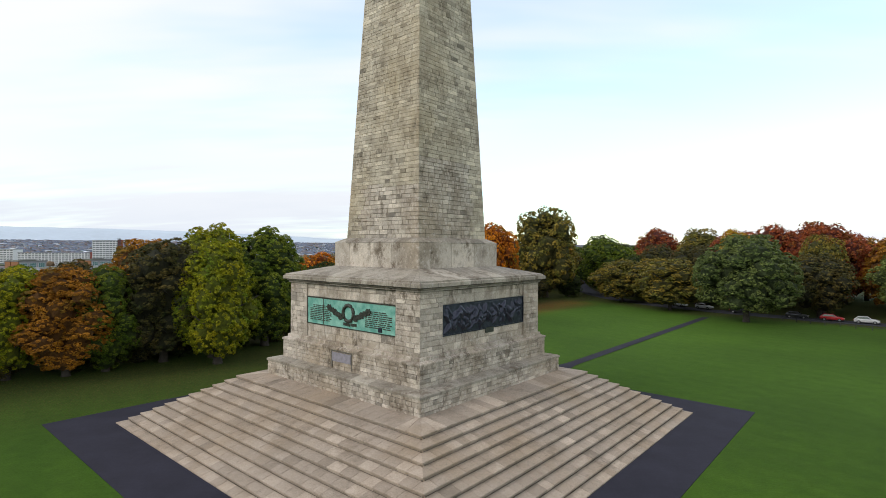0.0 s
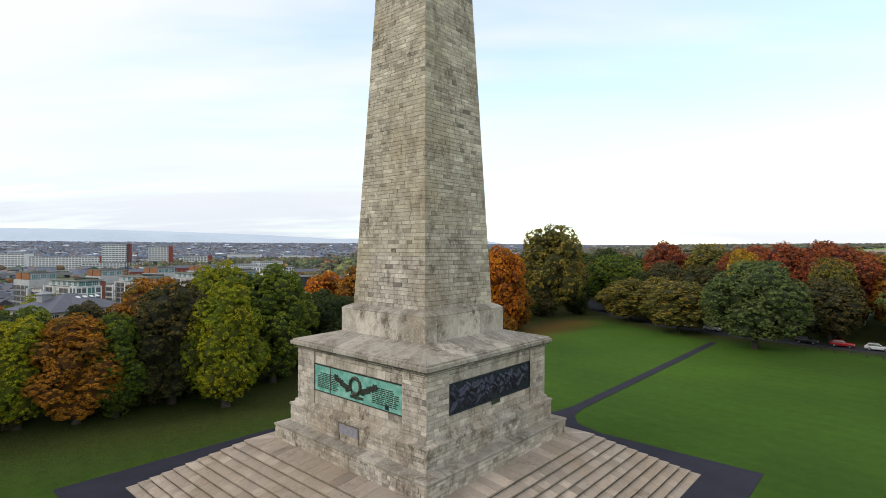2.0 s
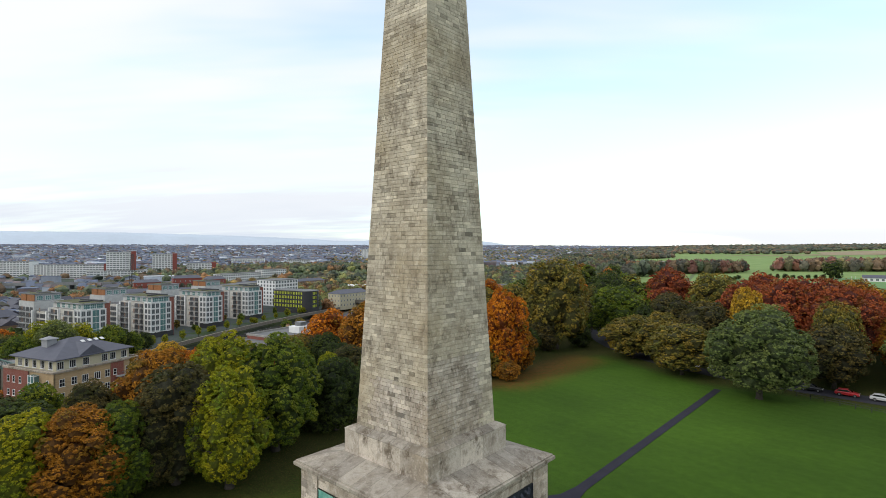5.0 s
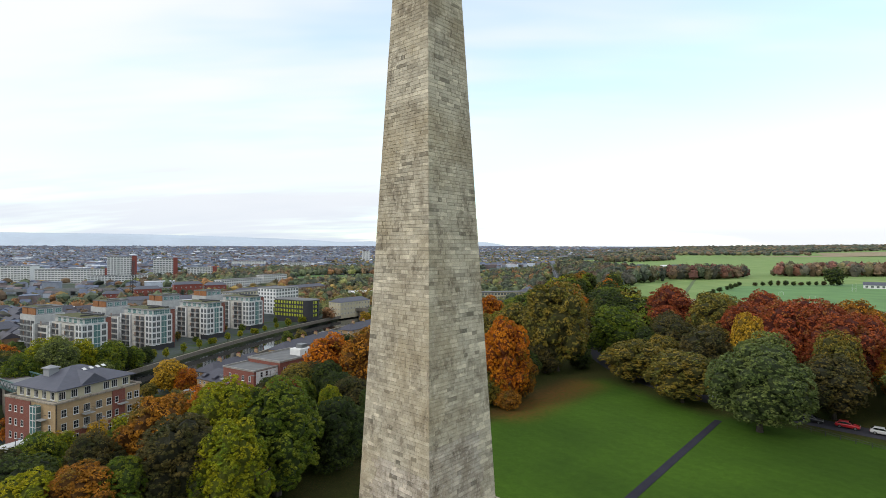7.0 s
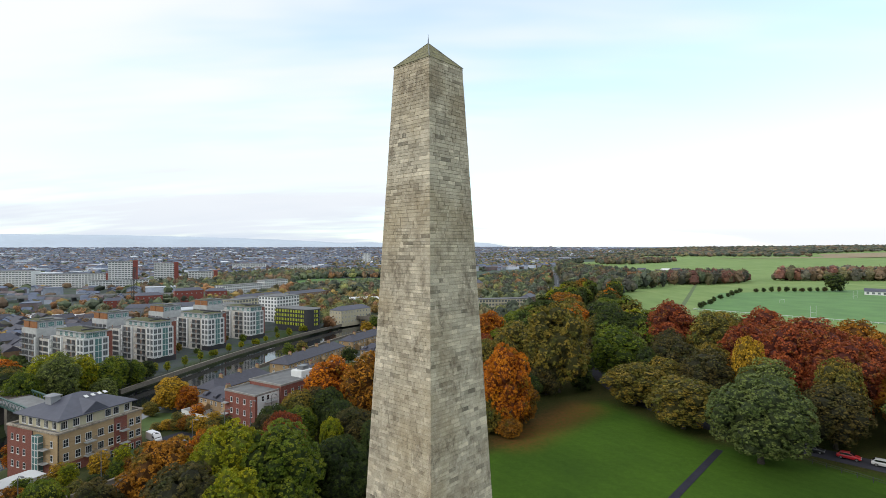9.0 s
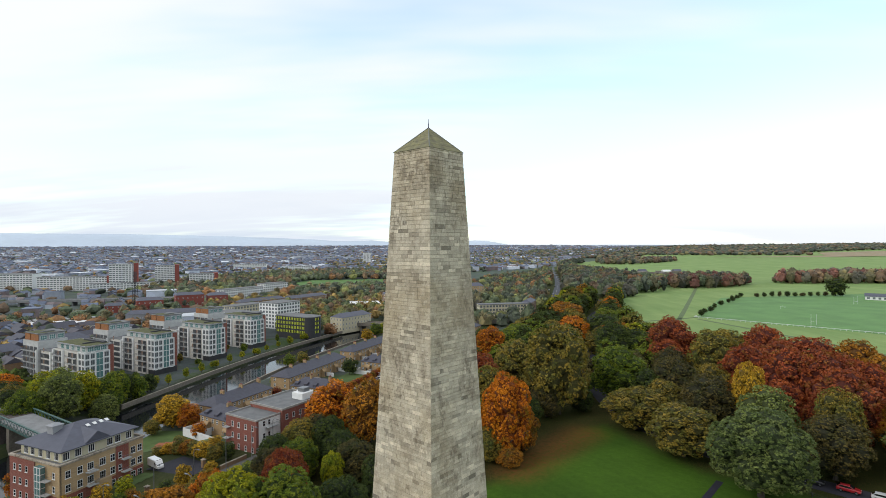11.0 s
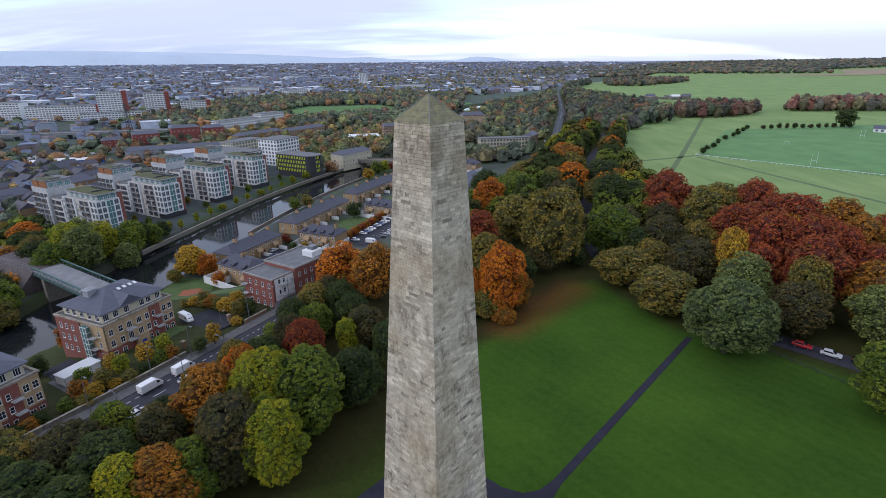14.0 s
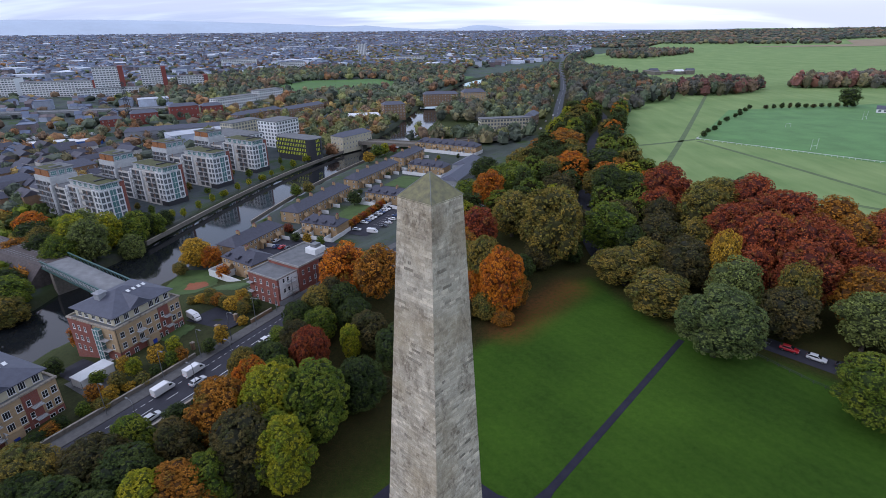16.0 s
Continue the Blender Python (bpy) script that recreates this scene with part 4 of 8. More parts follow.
def crown_mesh(name, seed, boughs, bough, clump, cards, leaf, peak=1.0, droop=0.0, reach=0.93, squash=0.85):
    """A crown in a unit box (base at z 0, top at z 1): boughs on a spiral over a dome, domed clumps of leaves on each
    bough, balls in a shade-dark twig colour inside.
    """
    r = np.random.RandomState(seed)
    bc, br = [], []
    for j in range(boughs):
        e = 1 - 2 * (j + 0.5) / boughs
        a = 2.39996 * j + r.uniform(-0.35, 0.35)
        q = math.sqrt(max(0.0, 1 - e * e)) if e > 0 else math.sqrt(max(0.0, 1 - abs(e) ** 2.6))
        q = q ** (1.0 if e < 0 else peak)
        b = r.uniform(*bough)
        k = r.uniform(0.72, 1.10)
        up = (0.50 - b * 0.75) * e if e > 0 else (0.43 - b * 0.75) * e
        bc.append(((0.41 - b * 0.85) * q * k * math.cos(a), (0.41 - b * 0.85) * q * k * math.sin(a), 0.48 + up * r.uniform(0.92, 1.05)))
        br.append(b)
    bc, br = np.array(bc), np.array(br)
    P = []
    for j in range(boughs):
        n = max(6, int(4 * br[j] ** 2 / (clump ** 2 * 1.05)))
        for i in range(n):
            e, a = 1 - 2 * (i + 0.5) / n, 2.39996 * i + j
            q = math.sqrt(1 - e * e)
            d = np.array((q * math.cos(a), q * math.sin(a), e)) + r.normal(size=3) * 0.13
            d /= np.linalg.norm(d)
            p = bc[j] + d * br[j]
            out = (p - np.array((0, 0, 0.45))) * np.array((1, 1, 0.8))
            if d[2] < -0.62 or p[2] < 0.02 or d @ out < -0.03:
                continue
            if (np.linalg.norm(np.delete(bc, j, 0) - p, axis=1) < np.delete(br, j) * reach).any():
                continue
            c = clump * r.uniform(0.72, 1.28)
            axis = d + np.array((0, 0, 0.55))
            axis /= np.linalg.norm(axis)
            u = r.normal(size=(cards, 3))
            u /= np.linalg.norm(u, axis=1)[:, None]
            side = u @ axis
            u = np.where((side < -0.15)[:, None], u - 2 * side[:, None] * axis, u)
            pos = p + u * c * r.uniform(0.80, 1.12, size=(cards, 1)) * np.array((1, 1, squash))
            pos[:, 2] -= droop * r.uniform(0, 0.05, size=cards)
            nrm = u * 0.8 + axis * 0.35 + r.normal(size=u.shape) * 0.30
            nrm /= np.linalg.norm(nrm, axis=1)[:, None]
            w = np.cross(nrm, r.normal(size=nrm.shape))
            w /= np.linalg.norm(w, axis=1)[:, None]
            v = np.cross(nrm, w)
            s = leaf * r.uniform(0.6, 1.4, size=(cards, 1))
            bend = nrm * s * 0.3
            blade = np.stack([-w * s - bend, w * s * 0.7 + v * s * 0.75, w * s * 0.5 - v * s * 0.85 - bend], 1)
            P.append(pos[:, None, :] + blade * np.array((1, 1, squash)))
    P = np.concatenate(P)
    V, Fc, n = [], [], 0
    cv, cf = ICO1
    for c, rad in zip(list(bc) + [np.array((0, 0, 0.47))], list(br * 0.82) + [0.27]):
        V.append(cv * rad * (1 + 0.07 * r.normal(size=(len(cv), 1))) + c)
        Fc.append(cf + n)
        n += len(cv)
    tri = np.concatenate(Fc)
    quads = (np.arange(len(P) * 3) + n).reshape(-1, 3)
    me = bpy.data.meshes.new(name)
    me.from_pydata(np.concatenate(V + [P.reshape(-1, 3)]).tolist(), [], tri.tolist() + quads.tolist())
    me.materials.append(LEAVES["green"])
    me.materials.append(SHADED_TWIGS)
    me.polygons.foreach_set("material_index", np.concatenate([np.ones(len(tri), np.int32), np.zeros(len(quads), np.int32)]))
    me.update()
    return me


def trunk_mesh(name, seed):
    """A tapered trunk with limbs, one metre high in all; it ends inside the crown."""
    r = random.Random(seed)
    g = Geo()
    g.tube([(0, 0, -0.03), (0, 0, 0.02), (0.005, 0, 0.15), (0.01, 0.005, 0.4), (0.0, 0.01, 0.8)], [0.046, 0.034, 0.027, 0.02, 0.005], 9)
    for i in range(9):
        a = i * 2.4 + r.uniform(-0.4, 0.4)
        z = r.uniform(0.14, 0.5)
        ln = r.uniform(0.18, 0.34)
        g.tube([(0, 0, z), (0.4 * ln * math.cos(a), 0.4 * ln * math.sin(a), z + ln * 0.35), (ln * math.cos(a), ln * math.sin(a), z + ln * 0.75)], [0.014, 0.009, 0.003], 6)
    return g.mesh(name, [BARK], True)


CROWNS = [crown_mesh("crown", 21, 34, (0.095, 0.160), 0.027, 17, 0.0118), crown_mesh("crown", 22, 31, (0.10, 0.17), 0.028, 17, 0.0120, peak=0.85),
          crown_mesh("crown", 23, 36, (0.09, 0.150), 0.026, 17, 0.0115, peak=1.25), crown_mesh("crown", 24, 33, (0.095, 0.165), 0.027, 17, 0.0118, droop=0.8)]
NEAR_CROWNS = [crown_mesh("crown", 61, 36, (0.09, 0.165), 0.027, 28, 0.0105, squash=0.62), crown_mesh("crown", 62, 34, (0.095, 0.17), 0.028, 28, 0.0108, peak=0.85, squash=0.62), crown_mesh("crown", 63, 38, (0.085, 0.155), 0.026, 28, 0.0102, peak=1.2, squash=0.62)]
SMALL_CROWNS = [crown_mesh("crown", 31, 11, (0.15, 0.22), 0.070, 16, 0.028), crown_mesh("crown", 32, 10, (0.16, 0.23), 0.072, 16, 0.029, peak=0.85)]
MID_CROWNS = [crown_mesh("crown", 51, 24, (0.11, 0.175), 0.042, 16, 0.0168), crown_mesh("crown", 52, 22, (0.115, 0.185), 0.043, 16, 0.0172, peak=0.85)]
TRUNKS = [trunk_mesh("trunk", 41), trunk_mesh("trunk", 42)]
trng = random.Random(77)
TREE_WORDS = {"green": "green leafy", "deep": "dark green leafy", "lime": "yellow-green leafy", "olive": "olive and bronze autumn", "orange": "bright orange autumn", "brown": "russet brown autumn",
              "red": "copper-red autumn", "gold": "golden yellow autumn", "dusk": "dark brown-green", "sage": "pale grey-green", "sycamore": "broad green domed"}


def tree(x, y, radius, height, leaf, kind=0, clear=0.10, z=None, where="at the edge of the lawn", small=False):
    """A tree of that height with a crown of that radius; clear is the share of bare trunk."""
    z = ground_z(x, y) if z is None else z
    ob = thing("tree", pose(x, y, z, 0, 0, trng.uniform(0, 360)), TREE_WORDS[leaf] + " tree " + where, "tree", "trees")
    t = new("trunk", trng.choice(TRUNKS))
    t.parent = ob
    t.scale = (height * (1.0 if not small else 0.8), height * (1.0 if not small else 0.8), height * 0.9)
    far_tree = math.hypot(x, y) > 138 or x < -95
    c = new("crown", SMALL_CROWNS[kind % 2] if small else MID_CROWNS[kind % 2] if far_tree or height < 8 else NEAR_CROWNS[kind % 3] if math.hypot(x, y) < 86 and height > 12 else CROWNS[kind % 4])
    c.parent = ob
    c.location = (0, 0, height * clear)
    wide = trng.uniform(0.92, 1.10)
    c.scale = (2.13 * radius * wide, 2.13 * radius / wide, height * (1 - clear) / 1.05)
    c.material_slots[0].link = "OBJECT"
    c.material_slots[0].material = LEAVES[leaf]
    # The core balls take the darkened copy of the leaf colour.
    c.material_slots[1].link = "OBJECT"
    c.material_slots[1].material = INNER_SHADE[leaf]
    return ob


def trees(rows, grow=1.0, **kw):
    for i, (x, y, r, h, leaf) in enumerate(rows):
        tree(x, y, r * grow, h, leaf, kind=i, **kw)


# beside the street
trees([(-43.5, 77, 7.0, 17.3, "brown"), (-34.5, 78, 6.6, 19.6, "lime"), (-27.2, 80, 7.4, 19.2, "green"), (-29.0, 67.5, 5.4, 17, "lime"), (-36.5, 68.5, 7.2, 17, "dusk"), (-20, 89.5, 5.8, 13, "deep"), (-31.5, 71.5, 4.2, 15, "green")],
      where="in the belt beside the street", clear=-0.01)
trees([(-43.5, 60.5, 5.8, 13.6, "brown"), (-48.8, 58.5, 4.6, 13.4, "lime"), (-40.5, 63, 4.8, 13.4, "green"), (-33.5, 101, 4.8, 14, "red"), (-25.5, 107.5, 2.8, 10.5, "lime"), (-35.4, 149, 8.6, 19.5, "orange"), (-23, 139, 7.6, 18, "brown"), (-27, 121, 5.5, 10, "deep"),
       (-22, 112, 5.5, 11, "dusk"), (-14, 104, 6, 12, "deep"), (-54, 63.5, 6.6, 13, "deep"), (-61, 66, 7.2, 13, "dusk"), (-54, 54.5, 6.0, 13, "deep"), (-71, 63, 7.0, 13.5, "olive"), (-62, 56, 7.0, 13.5, "deep"), (-83, 58, 6.5, 13, "olive"), (-92, 48, 6.5, 13, "brown")],
      where="in the belt beside the street", clear=-0.01)
trees([(-75, 48, 6.2, 13, "deep"), (-66, 49, 5, 13, "dusk"), (-41, 86, 5.0, 16, "orange"), (-49, 70, 4.5, 14, "dusk"), (-67, 58, 5, 13, "deep"), (-57, 47, 5, 13, "brown"), (-58, 72, 4.5, 13, "green"), (-37, 90, 4.5, 13, "green")], clear=0.02, where="in the belt beside the street")
trees([(-47.0, 107, 3.4, 5, "deep"), (-45.0, 114, 3.6, 6, "green"), (-53.5, 93, 3.0, 4, "olive"), (-58, 85, 3.0, 4, "deep"), (-42, 121, 5.0, 10, "deep"), (-38, 127, 5.2, 11, "olive"), (-36, 135, 5.0, 11, "dusk"), (-39, 108, 5.0, 11, "dusk"), (-35, 116, 5.0, 10, "green"), (-31, 128, 5.0, 11, "deep"),
       (-50, 84, 4.0, 9, "deep"), (-47, 96, 4.5, 11, "olive"), (-41, 98, 4.5, 11, "deep")],
      clear=-0.02, where="between the street and the lawn")
trees([(13, 123.5, 3.4, 5, "brown"), (8, 127, 4.5, 9, "olive"), (17.5, 134, 4.5, 12, "brown"), (4, 131, 5, 14, "orange")], clear=-0.02, where="at the edge of the lawn")
# low growth under the belts
trees([(3, 128, 4, 8, "dusk"), (11, 136, 4, 7, "deep"), (21, 152, 5, 9, "deep"), (28, 160, 6, 11, "dusk"), (-6, 121, 5, 10, "deep"), (-2, 140, 6, 12, "brown"), (40, 166, 5, 8, "deep"), (-48, 70, 3.5, 5, "deep"), (-40, 78, 3.5, 5, "dusk"),
       (-33, 80, 3.5, 5, "deep"), (-55, 60, 3.5, 5, "dusk"), (-25, 90, 3.5, 5, "deep"), (-63, 60, 4, 6, "deep")], clear=-0.05, where="low under the park trees")
trees([(-44, 63, 2.6, 4.2, "deep"), (-39.5, 68, 2.8, 4.5, "dusk"), (-35.5, 72, 2.6, 4, "deep"), (-31, 78.5, 2.8, 4.5, "deep"), (-27, 83, 2.6, 4, "dusk"), (-22, 88.5, 2.6, 4, "deep"), (-50, 58.5, 3, 4.5, "dusk"), (-58, 54, 3, 5, "deep"), (-16, 95, 2.6, 4, "dusk"), (-66, 49, 3.2, 5, "deep"),
       (-41.5, 70.5, 3.2, 7, "deep"), (-34.5, 77, 3.2, 7, "dusk")], clear=-0.06, where="low under the park trees")
# along the drive and across the lawn
trees([(63.5, 109.5, 10.6, 19.6, "sycamore"), (56.5, 130, 9.8, 13.4, "olive"), (51, 149, 9.6, 12.8, "olive"), (32, 163, 11.4, 29, "olive"), (54, 174, 10.4, 19.5, "green"), (12.8, 128, 6.8, 22, "orange"), (8, 137, 7.5, 22, "olive"), (14.8, 222, 8.0, 19, "orange"),
       (22, 190, 9.5, 19, "olive"), (76.5, 129, 8.0, 18.2, "sage")], clear=0.04)
trees([(87, 211, 12.2, 24.5, "red"), (91.5, 186, 10.2, 23.5, "olive"), (69, 167, 8.4, 17.5, "dusk"), (70, 145, 8.6, 17, "dusk"), (92.5, 167, 9.2, 22, "red"), (79, 142, 5.2, 21.5, "gold"), (97, 153, 9.2, 23.5, "red"), (104, 146, 8.5, 24, "red"),
       (96, 131, 9.2, 22.5, "red"), (89.5, 123.5, 6.0, 19.5, "olive"), (84.5, 117.5, 7.8, 15, "dusk"), (106, 121, 8.4, 19, "brown"), (101, 112, 8.0, 17, "sage"), (84, 86, 8.8, 16, "green"), (66, 219, 9.0, 22, "deep")], clear=0.05)
trees([(117, 199, 11.5, 23, "red"), (121, 180, 10.5, 22, "red"), (131, 173, 10, 22, "brown"), (108, 178, 9, 21, "red"), (104, 203, 9.5, 21, "olive")], clear=0.05, where="in the wood behind the lawn")
trees([(60, 268, 10, 17, "orange"), (77, 270, 11.5, 18, "deep"), (66, 236, 8, 16, "olive"), (75, 218, 10.5, 18, "deep"), (42, 312, 13, 18, "olive"), (68, 322, 13, 18, "brown"), (28, 275, 12, 17, "green"),
       (98, 334, 9, 16, "deep"), (128, 158, 9.5, 20, "brown"), (8, 176, 7.4, 17, "red"), (0, 160, 8, 17, "brown"), (-10, 172, 8, 15, "deep"), (110, 100, 9, 17, "sage"), (100, 80, 9, 17, "green")],
      clear=0.06)
trees([(113, 147, 8, 21, "red"), (140, 160, 10, 20, "red"), (150, 170, 10, 19, "brown"), (142, 145, 9, 19, "orange"), (125, 135, 9, 19, "brown"), (40, 195, 9, 18, "olive"), (46, 225, 9, 17, "dusk"),
       (30, 240, 10, 17, "green"), (48, 260, 9, 16, "olive"), (165, 160, 10, 19, "dusk"), (155, 140, 10, 18, "dusk"), (6, 240, 9, 16, "green"), (18, 300, 10, 16, "deep")], clear=0.06)
# fuller growth behind the first row
trees([(74, 157, 7, 14, "dusk"), (82, 168, 7.5, 15, "olive"), (84, 154, 6.5, 15, "brown"), (63, 190, 8, 15, "dusk"), (78, 190, 8, 16, "dusk"), (116, 160, 9, 20, "red"), (120, 112, 9, 17, "brown"), (132, 122, 9, 17, "dusk"), (122, 92, 9, 16, "green"),
       (116, 134, 8, 19, "red"), (135, 150, 9, 20, "red"), (120, 215, 9, 17, "dusk"), (44, 186, 8, 15, "dusk"), (62, 156, 7, 13, "olive"), (60, 166, 7, 14, "deep"), (86, 140, 7, 17, "red"), (104, 160, 8, 21, "brown"), (80, 200, 8, 17, "red"), (40, 205, 8, 16, "olive")], clear=-0.02, where="in the wood behind the lawn")
trees([(-84, 38, 7, 13, "dusk"), (-104, 40, 8, 13, "brown"), (-72, 56, 5, 10, "lime"), (-8, 112, 5, 11, "brown"), (4, 148, 7, 16, "olive")], clear=-0.04, where="in the belt beside the street")
# willows and other trees on the river banks
trees([(-158, 205, 9, 21, "sage"), (-168, 212, 9, 20, "lime"), (-164, 195, 8, 17, "green"), (-178, 204, 8, 14, "deep"), (-172, 223, 9, 19, "sage"), (-159, 221, 8, 18, "lime"), (-152, 236, 6.5, 13, "deep"), (-151, 225, 6.5, 14, "green"),
       (-187, 216, 8, 13, "olive"), (-192, 205, 7, 11, "brown"), (-182, 230, 8, 14, "green"), (-198, 224, 9, 12, "deep"), (-210, 238, 9, 12, "orange"), (-163, 166, 8, 12, "green"), (-173, 177, 7, 10, "deep"), (-158, 156, 8, 12, "olive"),
       (-178, 163, 8, 12, "deep"), (-172, 148, 9, 12, "green"), (-185, 178, 7, 9, "brown"), (-170, 130, 9, 12, "deep"), (-190, 150, 9, 12, "olive"), (-196, 186, 6, 8, "brown")], clear=-0.02, where="on the river bank")
trees([(-148, 240, 5.5, 12, "green"), (-149, 250, 4.5, 9, "deep"), (-152, 230, 7.5, 16, "green"), (-147, 216, 6.0, 13, "sage")], clear=-0.02, where="on the river bank")
trees([(-109, 199, 7.5, 13, "gold"), (-102, 197, 5, 10, "orange"), (-112, 190, 3.5, 6, "olive")], clear=0.02, where="on the river bank")

# ---- buildings by the street and the river ----
def window_mesh(name, w, h, cols=1, rows=1, frame_mat=WHITE, glass=GLASS, t=0.09, sill=True):
    """A window that faces -y, centred: a frame with bars, panes set back, a sill."""
    g = Geo()
    g.box(-w / 2, -0.05, -h / 2, -w / 2 + t, 0.03, h / 2)
    g.box(w / 2 - t, -0.05, -h / 2, w / 2, 0.03, h / 2)
    g.box(-w / 2 + t, -0.05, h / 2 - t, w / 2 - t, 0.03, h / 2)
    g.box(-w / 2 + t, -0.05, -h / 2, w / 2 - t, 0.03, -h / 2 + t)
    for i in range(1, cols):
        x = -w / 2 + w * i / cols
        g.box(x - t * 0.35, -0.045, -h / 2 + t, x + t * 0.35, 0.02, h / 2 - t)
    for i in range(1, rows):
        z = -h / 2 + h * i / rows
        g.box(-w / 2 + t, -0.043, z - t * 0.35, w / 2 - t, 0.02, z + t * 0.35)
    if sill:
        g.box(-w / 2 - 0.08, -0.14, -h / 2 - 0.08, w / 2 + 0.08, 0.0, -h / 2)
    fr = g.mesh(name, [frame_mat])
    g = Geo()
    g.box(-w / 2 + t, -0.02, -h / 2 + t, w / 2 - t, 0.0, h / 2 - t)
    return fr, g.mesh("pane", [glass])


def joined_window(name, w, h, cols, rows, frame_mat=WHITE, glass=GLASS_GREY):
    """A far-off window: frame and glass in one mesh."""
    g = Geo()
    g.box(-w / 2, -0.05, -h / 2, w / 2, 0.02, h / 2, 0)
    for i in range(cols):
        for j in range(rows):
            x0, z0 = -w / 2 + w * i / cols, -h / 2 + h * j / rows
            g.box(x0 + 0.08, -0.056, z0 + 0.08, x0 + w / cols - 0.08, -0.03, z0 + h / rows - 0.08, 1)
    return g.mesh(name, [frame_mat, glass]), None


def put_window(parent, kit, m):
    fr, pane = kit
    w = new("window", fr)
    w.parent = parent
    w.matrix_basis = m
    if pane:
        p = new("pane", pane)
        p.parent = w
    return w


def side_y(x, z):
    return pose(x, 0.0, z)


def side_x(y, z):
    return pose(0.0, y, z, 0, 0, -90)


def balcony(parent, m, w=2.2, d=1.3, mat=METAL):
    """A slab with a railing of thin bars."""
    g = Geo()
    g.box(-w / 2, -d, -0.12, w / 2, 0, 0.06)
    b = part("balcony", g, QUAY_GREY, parent)
    b.matrix_basis = m
    g = Geo()
    for x in (-w / 2, w / 2):
        g.box(x - 0.025, -d, 1.0, x + 0.025, 0, 1.06)
    g.box(-w / 2, -d - 0.02, 1.0, w / 2, -d + 0.03, 1.06)
    for i in range(int(w / 0.24) + 1):
        x = -w / 2 + i * w / int(w / 0.24)
        g.box(x - 0.015, -d, 0.06, x + 0.015, -d + 0.03, 1.0)
    part("railing", g, mat, b)


def hip_roof(g, x0, y0, x1, y1, z0, rise, over, m=None):
    """A hipped roof with eaves thickness."""
    a, b, c, d = x0 - over, x1 + over, y0 - over, y1 + over
    g.box(a, c, z0 - 0.2, b, d, z0, m=m)
    run = min(b - a, d - c) / 2
    if b - a > d - c:
        top = [(a + run, (c + d) / 2, z0 + rise), (b - run, (c + d) / 2, z0 + rise)]
        p = [(a, c, z0), (b, c, z0), (b, d, z0), (a, d, z0)] + top
        g.solid([m @ Vector(q) for q in p] if m is not None else p, ((0, 1, 5, 4), (1, 2, 5), (2, 3, 4, 5), (3, 0, 4)))
    else:
        top = [((a + b) / 2, c + run, z0 + rise), ((a + b) / 2, d - run, z0 + rise)]
        p = [(a, c, z0), (b, c, z0), (b, d, z0), (a, d, z0)] + top
        g.solid([m @ Vector(q) for q in p] if m is not None else p, ((0, 1, 4), (1, 2, 5, 4), (2, 3, 5), (3, 0, 4, 5)))


W_HOUSE = window_mesh("window", 1.25, 1.75, 2, 2)
W_ATTIC = window_mesh("window", 1.5, 1.8, 3, 1)
W_SMALL = window_mesh("window", 0.9, 1.5, 1, 2)


